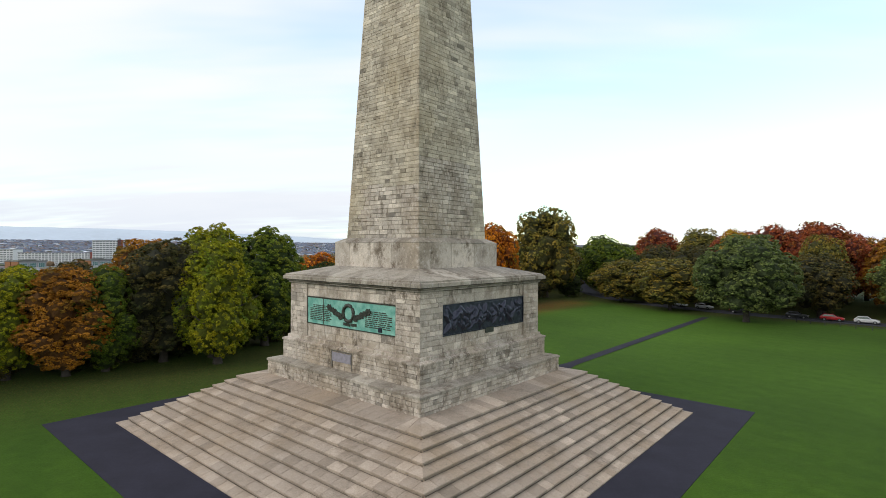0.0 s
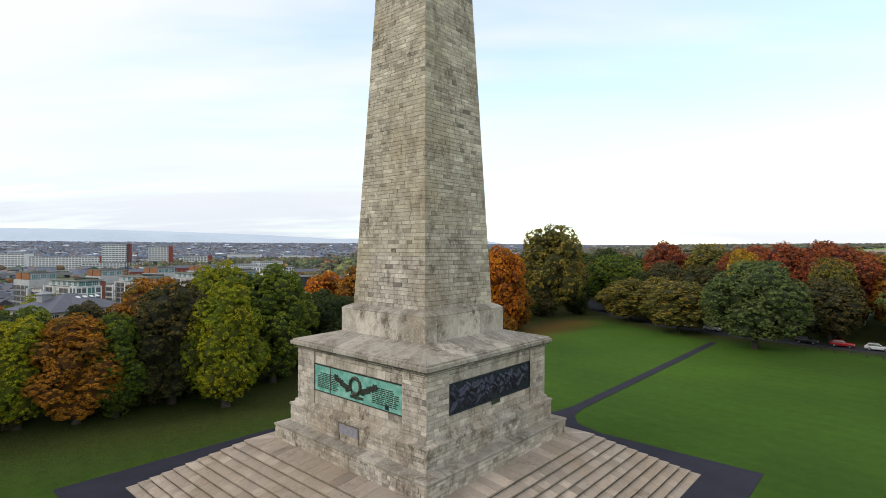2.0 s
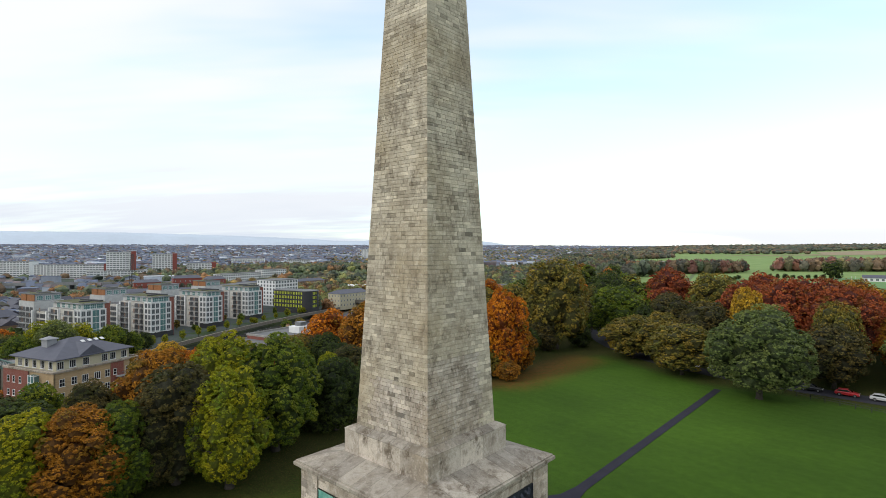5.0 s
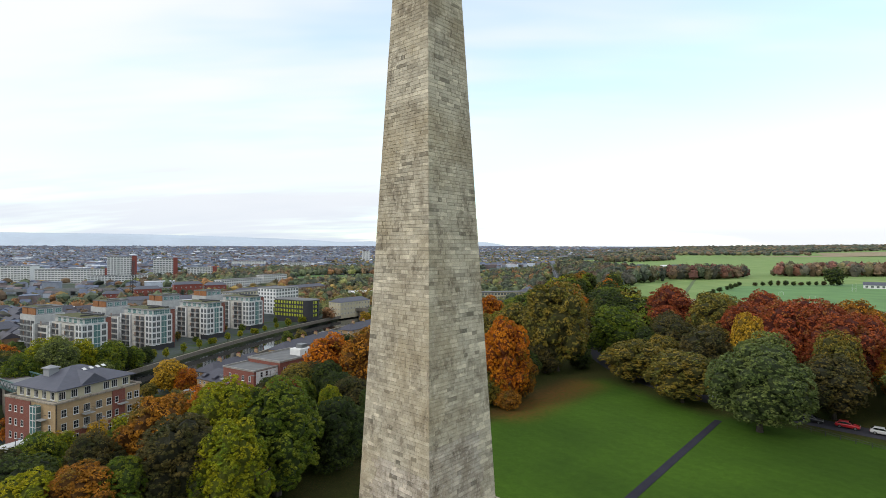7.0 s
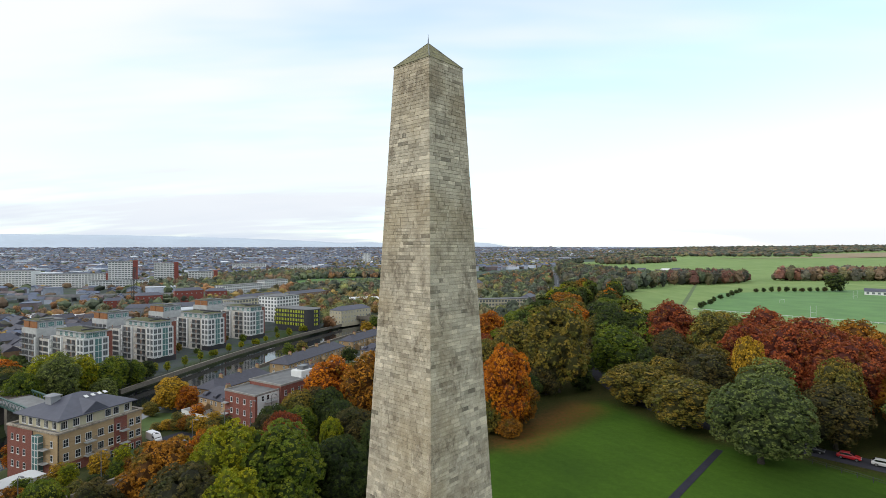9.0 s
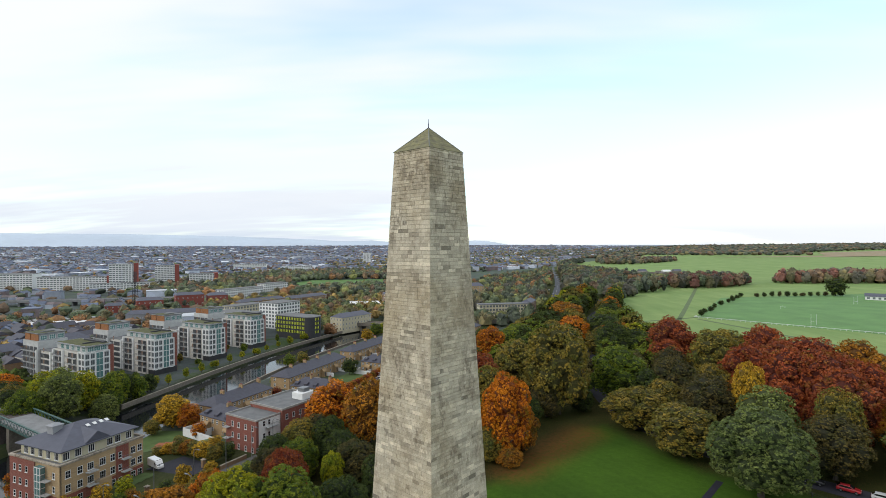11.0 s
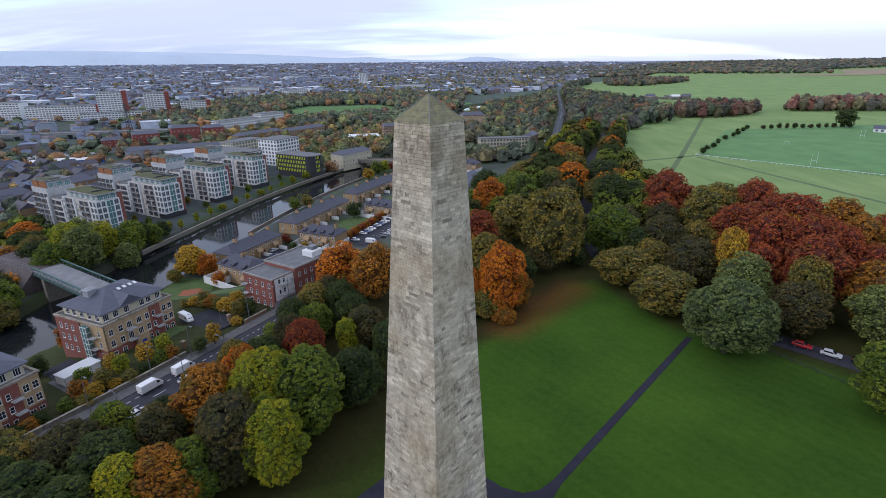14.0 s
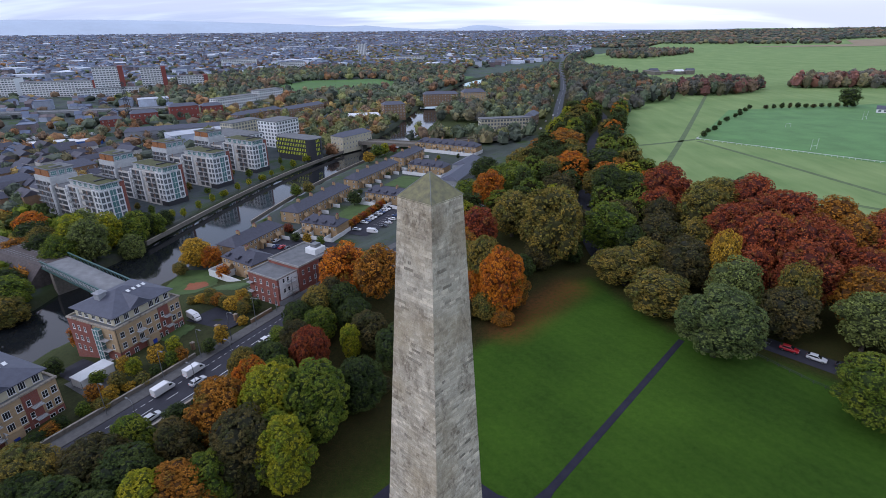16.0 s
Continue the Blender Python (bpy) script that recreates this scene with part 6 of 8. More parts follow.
def terrace(m, L, deep, label, walled=False):
    """A row of two-storey brick houses under one hipped slate roof, with porches, dormers, chimneys and white garden walls."""
    ob = thing("terrace_row", m, label, "terrace houses", "riverside terraces")
    n = max(2, round(L / 5.6))
    unit = L / n
    g = Geo()
    g.box(0, 0, -3, L, deep, 5.4)
    part("wall", g, TERRACE_BRICK, ob, "ochre brick walls")
    g = Geo()
    g.box(-0.35, -0.35, 5.3, L + 0.35, deep + 0.35, 5.48)
    g.gable(0, 0, 5.48, L, deep, 8.6, 0.35, hip=4.2)
    part("roof", g, TERRACE_SLATE, ob, "dark slate hipped roof")
    for i in range(n):
        x = (i + 0.5) * unit
        for dx in (-1.3, 1.3):
            put_window(ob, W_SASH, side_y(x + dx, 4.1))
        put_window(ob, W_SASH, side_y(x - 1.4, 1.3))
        if i % 2 == 0:
            g = Geo()
            g.box(x + 0.9, -1.8, -1, x + 3.5, 0, 2.7)
            g.gable(x + 0.9, -1.8, 2.7, x + 3.5, 0.3, 4.1, 0.2)
            part("porch", g, TERRACE_BRICK, ob)
            g = Geo()
            g.box(x + 1.7, -1.86, 0, x + 2.7, -1.8, 2.2)
            part("door", g, DARK, ob, "dark panelled door")
            g = Geo()
            g.box(x + 3.9, -6.0, -1, x + 4.1, -0.0, 1.7)
            part("garden_wall", g, WHITE, ob, "white rendered garden wall")
        if i % 2 == 1:
            g = Geo()
            g.box(x - 0.4, deep / 2 - 0.9, 7.4, x + 0.4, deep / 2 + 0.9, 9.7)
            chimney = part("chimney", g, TERRACE_BRICK, ob)
            for dy in (-0.5, 0.0, 0.5):
                g = Geo()
                g.tube([(x, deep / 2 + dy, 9.6), (x, deep / 2 + dy, 10.2)], [0.16, 0.13], 8)
                part("chimney_pot", g, RED_CLAD, chimney)
        if walled:
            g = Geo()
            g.box(x - 0.9, 0.3, 5.2, x + 0.9, 2.8, 6.7)
            g.gable(x - 0.9, 0.3, 6.7, x + 0.9, 2.8, 7.4, 0.1)
            part("dormer", g, TERRACE_SLATE, ob)
    if walled:
        g = Geo()
        g.box(-1.0, -6.2, -1, L + 1.0, -6.0, 1.9)
        part("garden_wall", g, WHITE, ob, "white rendered garden wall")
        for x in (-1.0, L + 0.8):
            g = Geo()
            g.box(x, -6.0, -1, x + 0.2, deep, 1.9)
            part("garden_wall", g, WHITE, ob, "white rendered garden wall")
    for y in (2.4, deep - 2.4):
        for z in (1.4, 4.1):
            put_window(ob, W_SASH, side_x(y, z))
    return ob


terrace(pose(-94.4, 205, -16.9, 0, 0, 67.5), 31, 11, "ochre brick terrace with slate roof by the river")
terrace(pose(-80.3, 251.1, -16.9, 0, 0, 70), 51.4, 11, "long ochre brick terrace with dark slate roof")
terrace(pose(-61, 313.3, -16.9, 0, 0, 66), 52, 10, "long ochre brick terrace near the river")
terrace(pose(-75.1, 237.9, -16.9, 0, 0, -20), 19.8, 11, "short brick terrace with white walls facing a courtyard", True)
terrace(pose(-52, 288.9, -16.9, 0, 0, -24), 26, 11, "short brick terrace with white garden walls by the lawn", True)
terrace(pose(-37.6, 373.8, -16.9, 0, 0, 66), 33, 11, "brick terrace with slate roof near the bridge")
terrace(pose(-33, 355.9, -16.9, 0, 0, -25), 27.5, 11, "short brick terrace behind the second lawn", True)
terrace(pose(-31.5, 430.5, -16.5, 0, 0, -26.6), 53, 11, "long brick terrace with white garden walls by the bridge", True)
terrace(pose(-96, 194.2, -16.0, 0, 0, -31), 18.4, 12, "brick terrace with dormers beside the brick flats", True)
flats(pose(1, 300, -14.5, 0, 0, 70), 36, 12, 6, GREY, "long low grey shed beside the street", SLATE, 1, W_SASH, 6, 2.6)
flats(pose(8, 337, -14.5, 0, 0, 66), 26, 11, 6, GREY, "low grey shed with pitched roof", SLATE, 1, W_SASH, 6, 2.6)

# ---- woods, groves and hedges ----
wrng = random.Random(501)


def inside(x, y, poly):
    odd = False
    for (x0, y0), (x1, y1) in zip(poly, poly[1:] + poly[:1]):
        if (y0 > y) != (y1 > y) and x < (x1 - x0) * (y - y0) / (y1 - y0) + x0:
            odd = not odd
    return odd


def line_gap(x, y, line):
    best, side = 1e18, 0.0
    for (x0, y0), (x1, y1) in zip(line, line[1:]):
        dx, dy = x1 - x0, y1 - y0
        t = ((x - x0) * dx + (y - y0) * dy) / (dx * dx + dy * dy)
        t = 0.0 if t < 0 else 1.0 if t > 1 else t
        px, py = x - x0 - t * dx, y - y0 - t * dy
        d = px * px + py * py
        if d < best:
            best, side = d, dx * py - dy * px
    return math.sqrt(best), side


def scatter(poly, gap, tries, keep=lambda x, y: True, seed=1):
    """Points in a polygon that keep their distance from one another."""
    r = random.Random(seed)
    xs, ys = [p[0] for p in poly], [p[1] for p in poly]
    out, cells = [], {}
    for _ in range(tries):
        x, y = r.uniform(min(xs), max(xs)), r.uniform(min(ys), max(ys))
        k = (int(x // gap), int(y // gap))
        if any((x - a) ** 2 + (y - b) ** 2 < gap * gap for i in (-1, 0, 1) for j in (-1, 0, 1) for a, b in cells.get((k[0] + i, k[1] + j), ())):
            continue
        if inside(x, y, poly) and keep(x, y):
            cells.setdefault(k, []).append((x, y))
            out.append((x, y))
    return out


# Leaf tones greyed and lightened: distance haze is mixed into the colour.
LEAVES_HAZED = {
    "green": foliage("hazed_green", (0.113, 0.148, 0.095), (0.151, 0.186, 0.108)),
    "deep": foliage("hazed_deep_green", (0.083, 0.103, 0.084), (0.109, 0.131, 0.096)),
    "lime": foliage("hazed_yellow_green", (0.190, 0.217, 0.095), (0.242, 0.247, 0.101)),
    "olive": foliage("hazed_olive", (0.146, 0.148, 0.092), (0.198, 0.173, 0.096)),
    "orange": foliage("hazed_orange", (0.254, 0.148, 0.084), (0.318, 0.179, 0.088)),
    "brown": foliage("hazed_brown", (0.172, 0.131, 0.095), (0.216, 0.148, 0.099)),
    "red": foliage("hazed_copper", (0.190, 0.097, 0.084), (0.234, 0.116, 0.092)),
    "gold": foliage("hazed_gold", (0.293, 0.222, 0.088), (0.356, 0.254, 0.095)),
    "dusk": foliage("hazed_dark", (0.104, 0.108, 0.094), (0.137, 0.131, 0.105)),
    "sage": foliage("hazed_grey_green", (0.146, 0.173, 0.119), (0.190, 0.217, 0.136)),
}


def forest(name, pts, size, height, palette, label, lobes=2, seed=3, near=False, sprays=0):
    """Far woodland as one mesh of lumpy crowns. size, height: (least, most) in metres."""
    r = np.random.RandomState(seed)
    cv, cf = ICO1
    V, Fc, Mi, n = [], [], [], 0
    names = sorted(set(palette))
    book = LEAVES if near else LEAVES_HAZED
    for x, y in pts:
        rad, h = r.uniform(*size), r.uniform(*height)
        z0 = ground_z(x, y)
        leaf = names.index(palette[r.randint(len(palette))])
        for k in range(lobes):
            q = cv * (1 + 0.2 * r.normal(size=(len(cv), 1)))
            if k == 0:
                q = q * np.array([rad * 0.8, rad * 0.8, h * 0.45]) + np.array([x, y, z0 + h * 0.45])
            else:
                a, e, f = 2.4 * k + r.uniform(0, 1), r.uniform(0.1, 0.95), r.uniform(0.24, 0.44) if lobes > 8 else r.uniform(0.32, 0.5)
                q = q * rad * f + np.array([x + rad * 0.72 * math.cos(a) * (1.2 - e), y + rad * 0.72 * math.sin(a) * (1.2 - e), z0 + h * (0.3 + 0.62 * e)])
            V.append(q)
            Fc.append(cf + n)
            Mi.append(np.full(len(cf), leaf))
            n += len(cv)
        if sprays:
            d = r.normal(size=(sprays, 3))
            d /= np.linalg.norm(d, axis=1)[:, None]
            d[:, 2] = np.abs(d[:, 2])
            mid = d * np.array([rad * 0.92, rad * 0.92, h * 0.52]) * r.uniform(0.85, 1.1, size=(sprays, 1)) + np.array([x, y, z0 + h * 0.45])
            blade = mid[:, None, :] + r.normal(size=(sprays, 3, 3)) * rad * 0.13
            V.append(blade.reshape(-1, 3))
            Fc.append(np.arange(3 * sprays).reshape(-1, 3) + n)
            Mi.append(np.full(sprays, leaf))
            n += 3 * sprays
    me = bpy.data.meshes.new(name)
    me.from_pydata(np.concatenate(V).tolist(), [], np.concatenate(Fc).tolist())
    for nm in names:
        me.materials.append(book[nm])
    me.polygons.foreach_set("material_index", np.concatenate(Mi).astype(np.int32))
    me.update()
    return tagged(new(name, me), label, "woodland", kind="stuff")


AUTUMN = ["olive", "green", "deep", "olive", "dusk", "green", "deep", "brown", "olive", "green", "orange", "lime", "deep", "green"]
# between the street and the open fields
near_zone = [(-6, 190), (110, 190), (100, 260), (100, 300), (122, 400), (158, 500), (112, 500), (86, 440), (48, 330), (10, 222)]
keep_road = lambda x, y: line_gap(x, y, DRIVE)[0] > 6.5 and line_gap(x, y, STREET)[0] > (11 if y < 480 else 11.5)
fixed = [(o.location.x, o.location.y) for o in scene.objects if o.name.startswith("tree")]
near_pts = scatter(near_zone, 9.5, 2500, lambda x, y: keep_road(x, y) and all((x - a) ** 2 + (y - b) ** 2 > 75 for a, b in fixed), 5)
def joined_trees(name, rows, label):
    """Many like trees too close to tell apart, as one mesh of small crowns."""
    names = sorted(LEAVES)
    kits = []
    for me in SMALL_CROWNS:
        v, f, mi = np.zeros(len(me.vertices) * 3), np.zeros(len(me.polygons) * 3, np.int32), np.zeros(len(me.polygons), np.int32)
        me.vertices.foreach_get("co", v)
        me.loops.foreach_get("vertex_index", f)
        me.polygons.foreach_get("material_index", mi)
        kits.append((v.reshape(-1, 3), f.reshape(-1, 3), mi))
    V, Fc, Mi, n = [], [], [], 0
    for k, (x, y, r, h, leaf, a) in enumerate(rows):
        v, f, mi = kits[k % 2]
        q = v * np.array((2.13 * r, 2.13 * r, h * 0.95))
        V.append(np.stack([q[:, 0] * math.cos(a) - q[:, 1] * math.sin(a) + x, q[:, 0] * math.sin(a) + q[:, 1] * math.cos(a) + y, q[:, 2] + ground_z(x, y)], 1))
        Fc.append(f + n)
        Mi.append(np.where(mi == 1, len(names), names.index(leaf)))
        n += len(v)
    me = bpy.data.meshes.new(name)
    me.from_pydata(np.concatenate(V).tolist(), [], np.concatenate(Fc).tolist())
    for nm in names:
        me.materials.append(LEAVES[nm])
    me.materials.append(SHADED_TWIGS)
    me.polygons.foreach_set("material_index", np.concatenate(Mi).astype(np.int32))
    me.update()
    return tagged(new(name, me), label, "woodland", kind="stuff")


joined_trees("wood", [(x, y, wrng.uniform(6.0, 8.6), wrng.uniform(13, 18), wrng.choice(AUTUMN), wrng.uniform(0, 6.28)) for x, y in near_pts], "mixed autumn wood between the drive and the street")
far_zone = [(112, 500), (158, 500), (195, 560), (240, 604), (262, 660), (268, 720), (272, 880), (248, 1010), (262, 1230), (392, 1590), (372, 1600), (236, 1250), (186, 900), (140, 690)]
far_pts = scatter(far_zone, 9.0, 6000, lambda x, y: keep_road(x, y), 6)
forest("wood", far_pts, (5, 8), (11, 17), AUTUMN + ["deep", "dusk", "deep", "dusk"], "mixed autumn wood beside the street", 7, 4, sprays=70)
river_zone = [(-75, 470), (60, 440), (88, 500), (122, 690), (165, 880), (228, 1300), (180, 1300), (70, 1080), (40, 960), (-8, 760), (-18, 600)]
no_house = lambda x, y: line_gap(x, y, STREET)[0] > 12 and line_gap(x, y, RIVER)[0] > (18 if y < 850 else 34) and not (-50 < x < 95 and 485 < y < 560) and not (-50 < x < 60 and 680 < y < 735)
forest("wood", scatter(river_zone, 10, 6000, no_house, 8), (5, 8), (9, 16), AUTUMN + ["lime", "deep", "dusk", "sage"], "riverside autumn trees", 4, 5, sprays=60)
# groves in the open fields
forest("grove", scatter([(262, 634), (312, 634), (352, 656), (394, 704), (382, 745), (322, 735), (278, 695)], 7.5, 900, seed=9), (5.5, 8), (12, 17), ["red", "brown", "dusk", "olive", "green", "red"], "grove of copper and green trees in the field", 9, 6, sprays=80)
forest("grove", scatter([(432, 706), (540, 700), (720, 700), (950, 700), (960, 800), (640, 790), (470, 760)], 9, 3000, seed=10), (6, 9), (13, 19), ["red", "brown", "dusk", "olive", "red", "dusk"], "long grove of copper trees in the field", 7, 7, sprays=50)
forest("wood", scatter([(400, 1420), (470, 1400), (600, 1540), (720, 1690), (600, 1790), (430, 1600)], 13, 3000, seed=11), (7, 10), (13, 18), ["brown", "dusk", "deep", "olive"], "dark wood in the far park", 4, 8)
belt = [(640, 2480), (1050, 2300), (1460, 2170), (1560, 2420), (2400, 2700), (3200, 2500), (3300, 3400), (1500, 3600), (500, 3300), (330, 2700)]
forest("wood", scatter(belt, 24, 20000, seed=12), (12, 18), (13, 18), ["deep", "dusk", "olive", "deep", "brown"], "wide dark woodland on the horizon", 1, 9)
# far bank: scrub beside the railway, belts round the playing field, trees in the town
bank_zone = [(-420, 20), (-250, 40), (-172, 120), (-163, 190), (-158, 225), (-196, 250), (-230, 262), (-330, 250), (-450, 240)]
RAIL = [(-420, 330), (-300, 268), (-215, 214), (-160, 187), (-112, 158), (-60, 128)]
forest("scrub", scatter(bank_zone, 7, 4000, lambda x, y: line_gap(x, y, RAIL)[0] > 7.5 and line_gap(x, y, RIVER)[0] > 18, 13), (4, 6.5), (5, 9), ["green", "deep", "olive", "brown", "green", "sage"], "dense green scrub on the far river bank", 4, 10, True, sprays=70)
PITCH = [(-330, 880), (-225, 800), (-95, 900), (-100, 1000), (-150, 1090), (-290, 1060)]
belts = [(-470, 760), (-380, 690), (-210, 690), (-60, 760), (-20, 900), (10, 1010), (20, 1300), (-150, 1420), (-430, 1300), (-520, 1000)]
forest("wood", scatter(belts, 13, 9000, lambda x, y: not inside(x, y, PITCH) and line_gap(x, y, RIVER)[0] > 18, 14), (7, 10), (11, 17), AUTUMN + ["deep", "dusk", "sage", "brown"], "autumn trees round the playing field", 3, 11, sprays=24)
belts2 = [(-230, 480), (-60, 560), (-40, 680), (-60, 760), (-210, 690), (-300, 640)]
forest("wood", scatter(belts2, 12, 1500, lambda x, y: wrng.random() < 0.6 and line_gap(x, y, RIVER)[0] > 18, 15), (5, 7), (8, 12), ["lime", "gold", "olive", "green", "brown"], "yellowing trees behind the quay flats", 4, 12, sprays=70)
TOWN = [(-300, 300), (-215, 420), (-230, 620), (-380, 700), (-520, 900), (-560, 1250), (-200, 1450), (40, 1330), (300, 1700), (520, 2300), (900, 3000), (1500, 3700), (0, 4700), (-3300, 3400), (-3300, 2600), (-1200, 700), (-500, 300)]
forest("town_trees", scatter(TOWN, 23, 40000, lambda x, y: wrng.random() < 0.85, 16), (6, 11), (7, 12), ["deep", "dusk", "olive", "green", "deep", "brown", "orange", "gold", "green"], "scattered trees among the houses of the town", 1, 13)
forest("town_trees", scatter([(-430, 245), (-222, 262), (-225, 330), (-255, 425), (-200, 520), (-260, 640), (-420, 620), (-470, 420)], 15, 1500, lambda x, y: wrng.random() < 0.5, 17), (3.5, 6), (6, 10), ["deep", "olive", "green", "gold", "orange", "brown"], "trees among the old streets behind the quay", 4, 19, sprays=90)
forest("wood", scatter([(-150, 425), (-105, 405), (-70, 450), (-55, 560), (-120, 600), (-190, 520)], 11, 900, lambda x, y: line_gap(x, y, RIVER)[0] > 19 and wrng.random() < 0.75, 18), (4, 6.5), (7, 12), ["lime", "gold", "olive", "green", "orange", "lime"], "yellowing trees by the quay road", 5, 20, sprays=100)
RIVERSIDE = [(10, 1180), (60, 1560), (230, 1620), (380, 1900), (640, 3200), (380, 3300), (0, 3000), (-420, 2500), (-430, 1700), (-180, 1450)]
forest("wood", scatter(RIVERSIDE, 19, 12000, lambda x, y: wrng.random() < (0.95 if y < 2300 else 0.6) and line_gap(x, y, STREET)[0] > 16 and line_gap(x, y, RIVER)[0] > 22, 23), (8, 12), (9, 15), ["deep", "olive", "green", "dusk", "brown", "gold", "deep", "lime"], "wide autumn woods beyond the river meadow", 2, 24)
# garden and street planting
for x, y, r, h, leaf in ((-84, 108.5, 2.0, 5.0, "gold"), (-80.5, 107, 2.2, 5.5, "lime"), (-77, 111.5, 2.4, 6.0, "gold"), (-74.5, 115.5, 2.2, 6.0, "lime"), (-88, 104, 2.2, 4.0, "green"), (-64, 121, 2.2, 6.5, "gold"), (-66, 117, 2.2, 4.5, "deep"),
                         (-81, 101, 2.5, 5, "olive"), (-84, 97, 2.4, 5, "brown"), (-110, 128, 3, 8, "orange"), (-104, 110, 3, 6, "deep"), (-64, 137, 2.4, 5, "olive"), (-61, 139, 2.2, 5, "deep"), (-69, 140, 2.6, 5, "gold")):
    tree(x, y, r, h, leaf, small=True, clear=0.06, where="in the garden of the flats")
for x, y, r, h, leaf in ((-72, 143, 2.6, 4.5, "olive"), (-76, 146, 2.6, 4.5, "brown"), (-69, 148, 2.4, 4, "gold"), (-80, 150, 2.8, 5, "olive"), (-93, 187, 3, 6, "orange"), (-113, 200, 4, 6, "olive"), (-82, 238, 3.0, 5, "red"), (-68.5, 223, 2.4, 6, "gold"),
                         (-75, 227, 2.8, 4.5, "deep"), (-62, 221, 2.6, 5, "green"), (-57, 281, 4.6, 9, "deep"), (-89, 304, 4, 8, "olive"), (-95, 298, 4, 8, "green"), (-64, 381, 5, 9, "gold"), (-50, 416, 4, 7, "red"), (-60, 399, 6, 11, "green"), (-56, 408, 5, 10, "lime")):
    tree(x, y, r, h, leaf, small=True, clear=0.06, where="among the riverside gardens")
for i, (x, y, a) in enumerate(along([p for p in RIVER if 240 < p[1] < 400], 9.5)):
    tree(x - 22.6 * math.sin(a), y + 22.6 * math.cos(a), 1.9, wrng.uniform(4.5, 6), "lime", small=True, clear=0.15, where="on the stone quay")
for i, (x, y, a) in enumerate(along([p for p in [(q[0] - 10.8 * 0.84, q[1] + 10.8 * 0.54) for q in STREET] if 66 < p[1] < 138], 3.4)):
    if not 117 < y < 131:
        tree(x + wrng.uniform(-0.8, 0.8), y + wrng.uniform(-0.8, 0.8), wrng.uniform(1.5, 2.4), wrng.uniform(2.2, 4.6), wrng.choice(("deep", "olive", "green", "brown", "deep", "gold")), small=True, clear=-0.05, kind=i, where="behind the street wall")
for i, (x, y) in enumerate(((-81, 239, ), (-70, 246), (-66, 250), (-45, 300), (-38, 304), (-58, 304), (-90, 240), (-97, 250), (-92, 262), (-26, 366), (-20, 370), (-50, 350), (-46, 346), (-13, 395), (2, 398), (-88, 222))):
    tree(x, y, wrng.uniform(1.4, 2.4), wrng.uniform(2, 4), wrng.choice(("deep", "green", "red", "olive", "lime", "brown")), small=True, clear=-0.05, kind=i, where="among the terrace gardens")
for i in range(9):
    tree(-87 + 2.75 * i + wrng.uniform(-0.5, 0.5), 152 - 1.15 * i + wrng.uniform(-0.8, 0.8), wrng.uniform(2.0, 2.8), wrng.uniform(2.6, 4.0), ("olive", "gold", "brown", "olive", "deep")[i % 5], small=True, clear=-0.05, kind=i, where="in the hedge above the playground")
# planting round the quay flats
for i, (x, y) in enumerate(((-152, 262), (-166, 268), (-178, 275), (-140, 300), (-152, 306), (-166, 312), (-128, 336), (-140, 344), (-154, 350), (-118, 372), (-130, 380), (-144, 388), (-112, 390), (-120, 402), (-108, 410))):
    tree(x, y, wrng.uniform(1.8, 2.8), wrng.uniform(4, 6.5), ("lime", "green", "olive")[i % 3], small=True, clear=0.1, kind=i, where="in the court of the quay flats")
# a hedge of clipped red-brown shrubs by the car park
for i in range(13):
    tree(-53.2 + i * 1.07, 245 + i * 3.15, 2.5, 3.8, ("brown", "red", "orange")[i % 3], small=True, clear=-0.04, kind=i, where="in the hedge by the car park")
# hedge line across the fields
for x, y in [(178 + 10 * k + wrng.uniform(-2, 2), 382 + 13.6 * k + wrng.uniform(-2, 2)) for k in (0.3, 1.4, 2.2, 3.6, 5.2, 6.6, 7.6, 8.4, 9.3, 10.5)]:
    tree(x, y, wrng.uniform(2.0, 2.9), wrng.uniform(4.0, 5.5), "deep", small=True, clear=0.08, where="in the thorn hedge")
for k in range(12):
    tree(300 + 8.2 * k, 526 + 1.0 * k, wrng.uniform(2.2, 3.6), wrng.uniform(4, 6), "deep" if k % 3 else "dusk", small=True, clear=0.04, where="in the field hedge")
tree(386, 538, 11, 19, "deep", small=True, clear=0.05, where="standing alone in the field")

# ---- fields: worn tracks, white rail, goals, pavilion ----
TRACK = plain("trodden_grass", (0.115, 0.165, 0.058), 0.95, vary=0.3, scale=0.3)
for line in ([(112, 282), (125, 307), (172, 398), (290, 634)], [(171, 373), (190, 305), (205, 244), (230, 150)], [(112, 355), (140, 364), (176, 381)], [(150, 254), (188, 221), (230, 180)]):
    strip("track", smooth_line(line, 2), 1.7, 0.02, TRACK, "dark worn track across the grass", "track", step=6)
LAWN2 = plain("pitch_grass", (0.120, 0.255, 0.070), 0.95, vary=0.25, scale=0.05)
g = Geo()
g.face([(x, y, 0.05) for x, y in ((174, 381), (252, 303), (420, 250), (600, 470), (440, 560), (262, 520))])
thing("pitch", Matrix(), "fresh green playing pitch", "pitch", kind="structure", geo=g, mats=LAWN2)
g = Geo()
g.face([(x, y, -17.1) for x, y in PITCH][::1])
thing("playing_field", Matrix(), "bright green playing field ringed by trees", "field", kind="structure", geo=g, mats=plain("far_grass", (0.09, 0.19, 0.04), 0.95, vary=0.2, scale=0.02))
g = Geo()
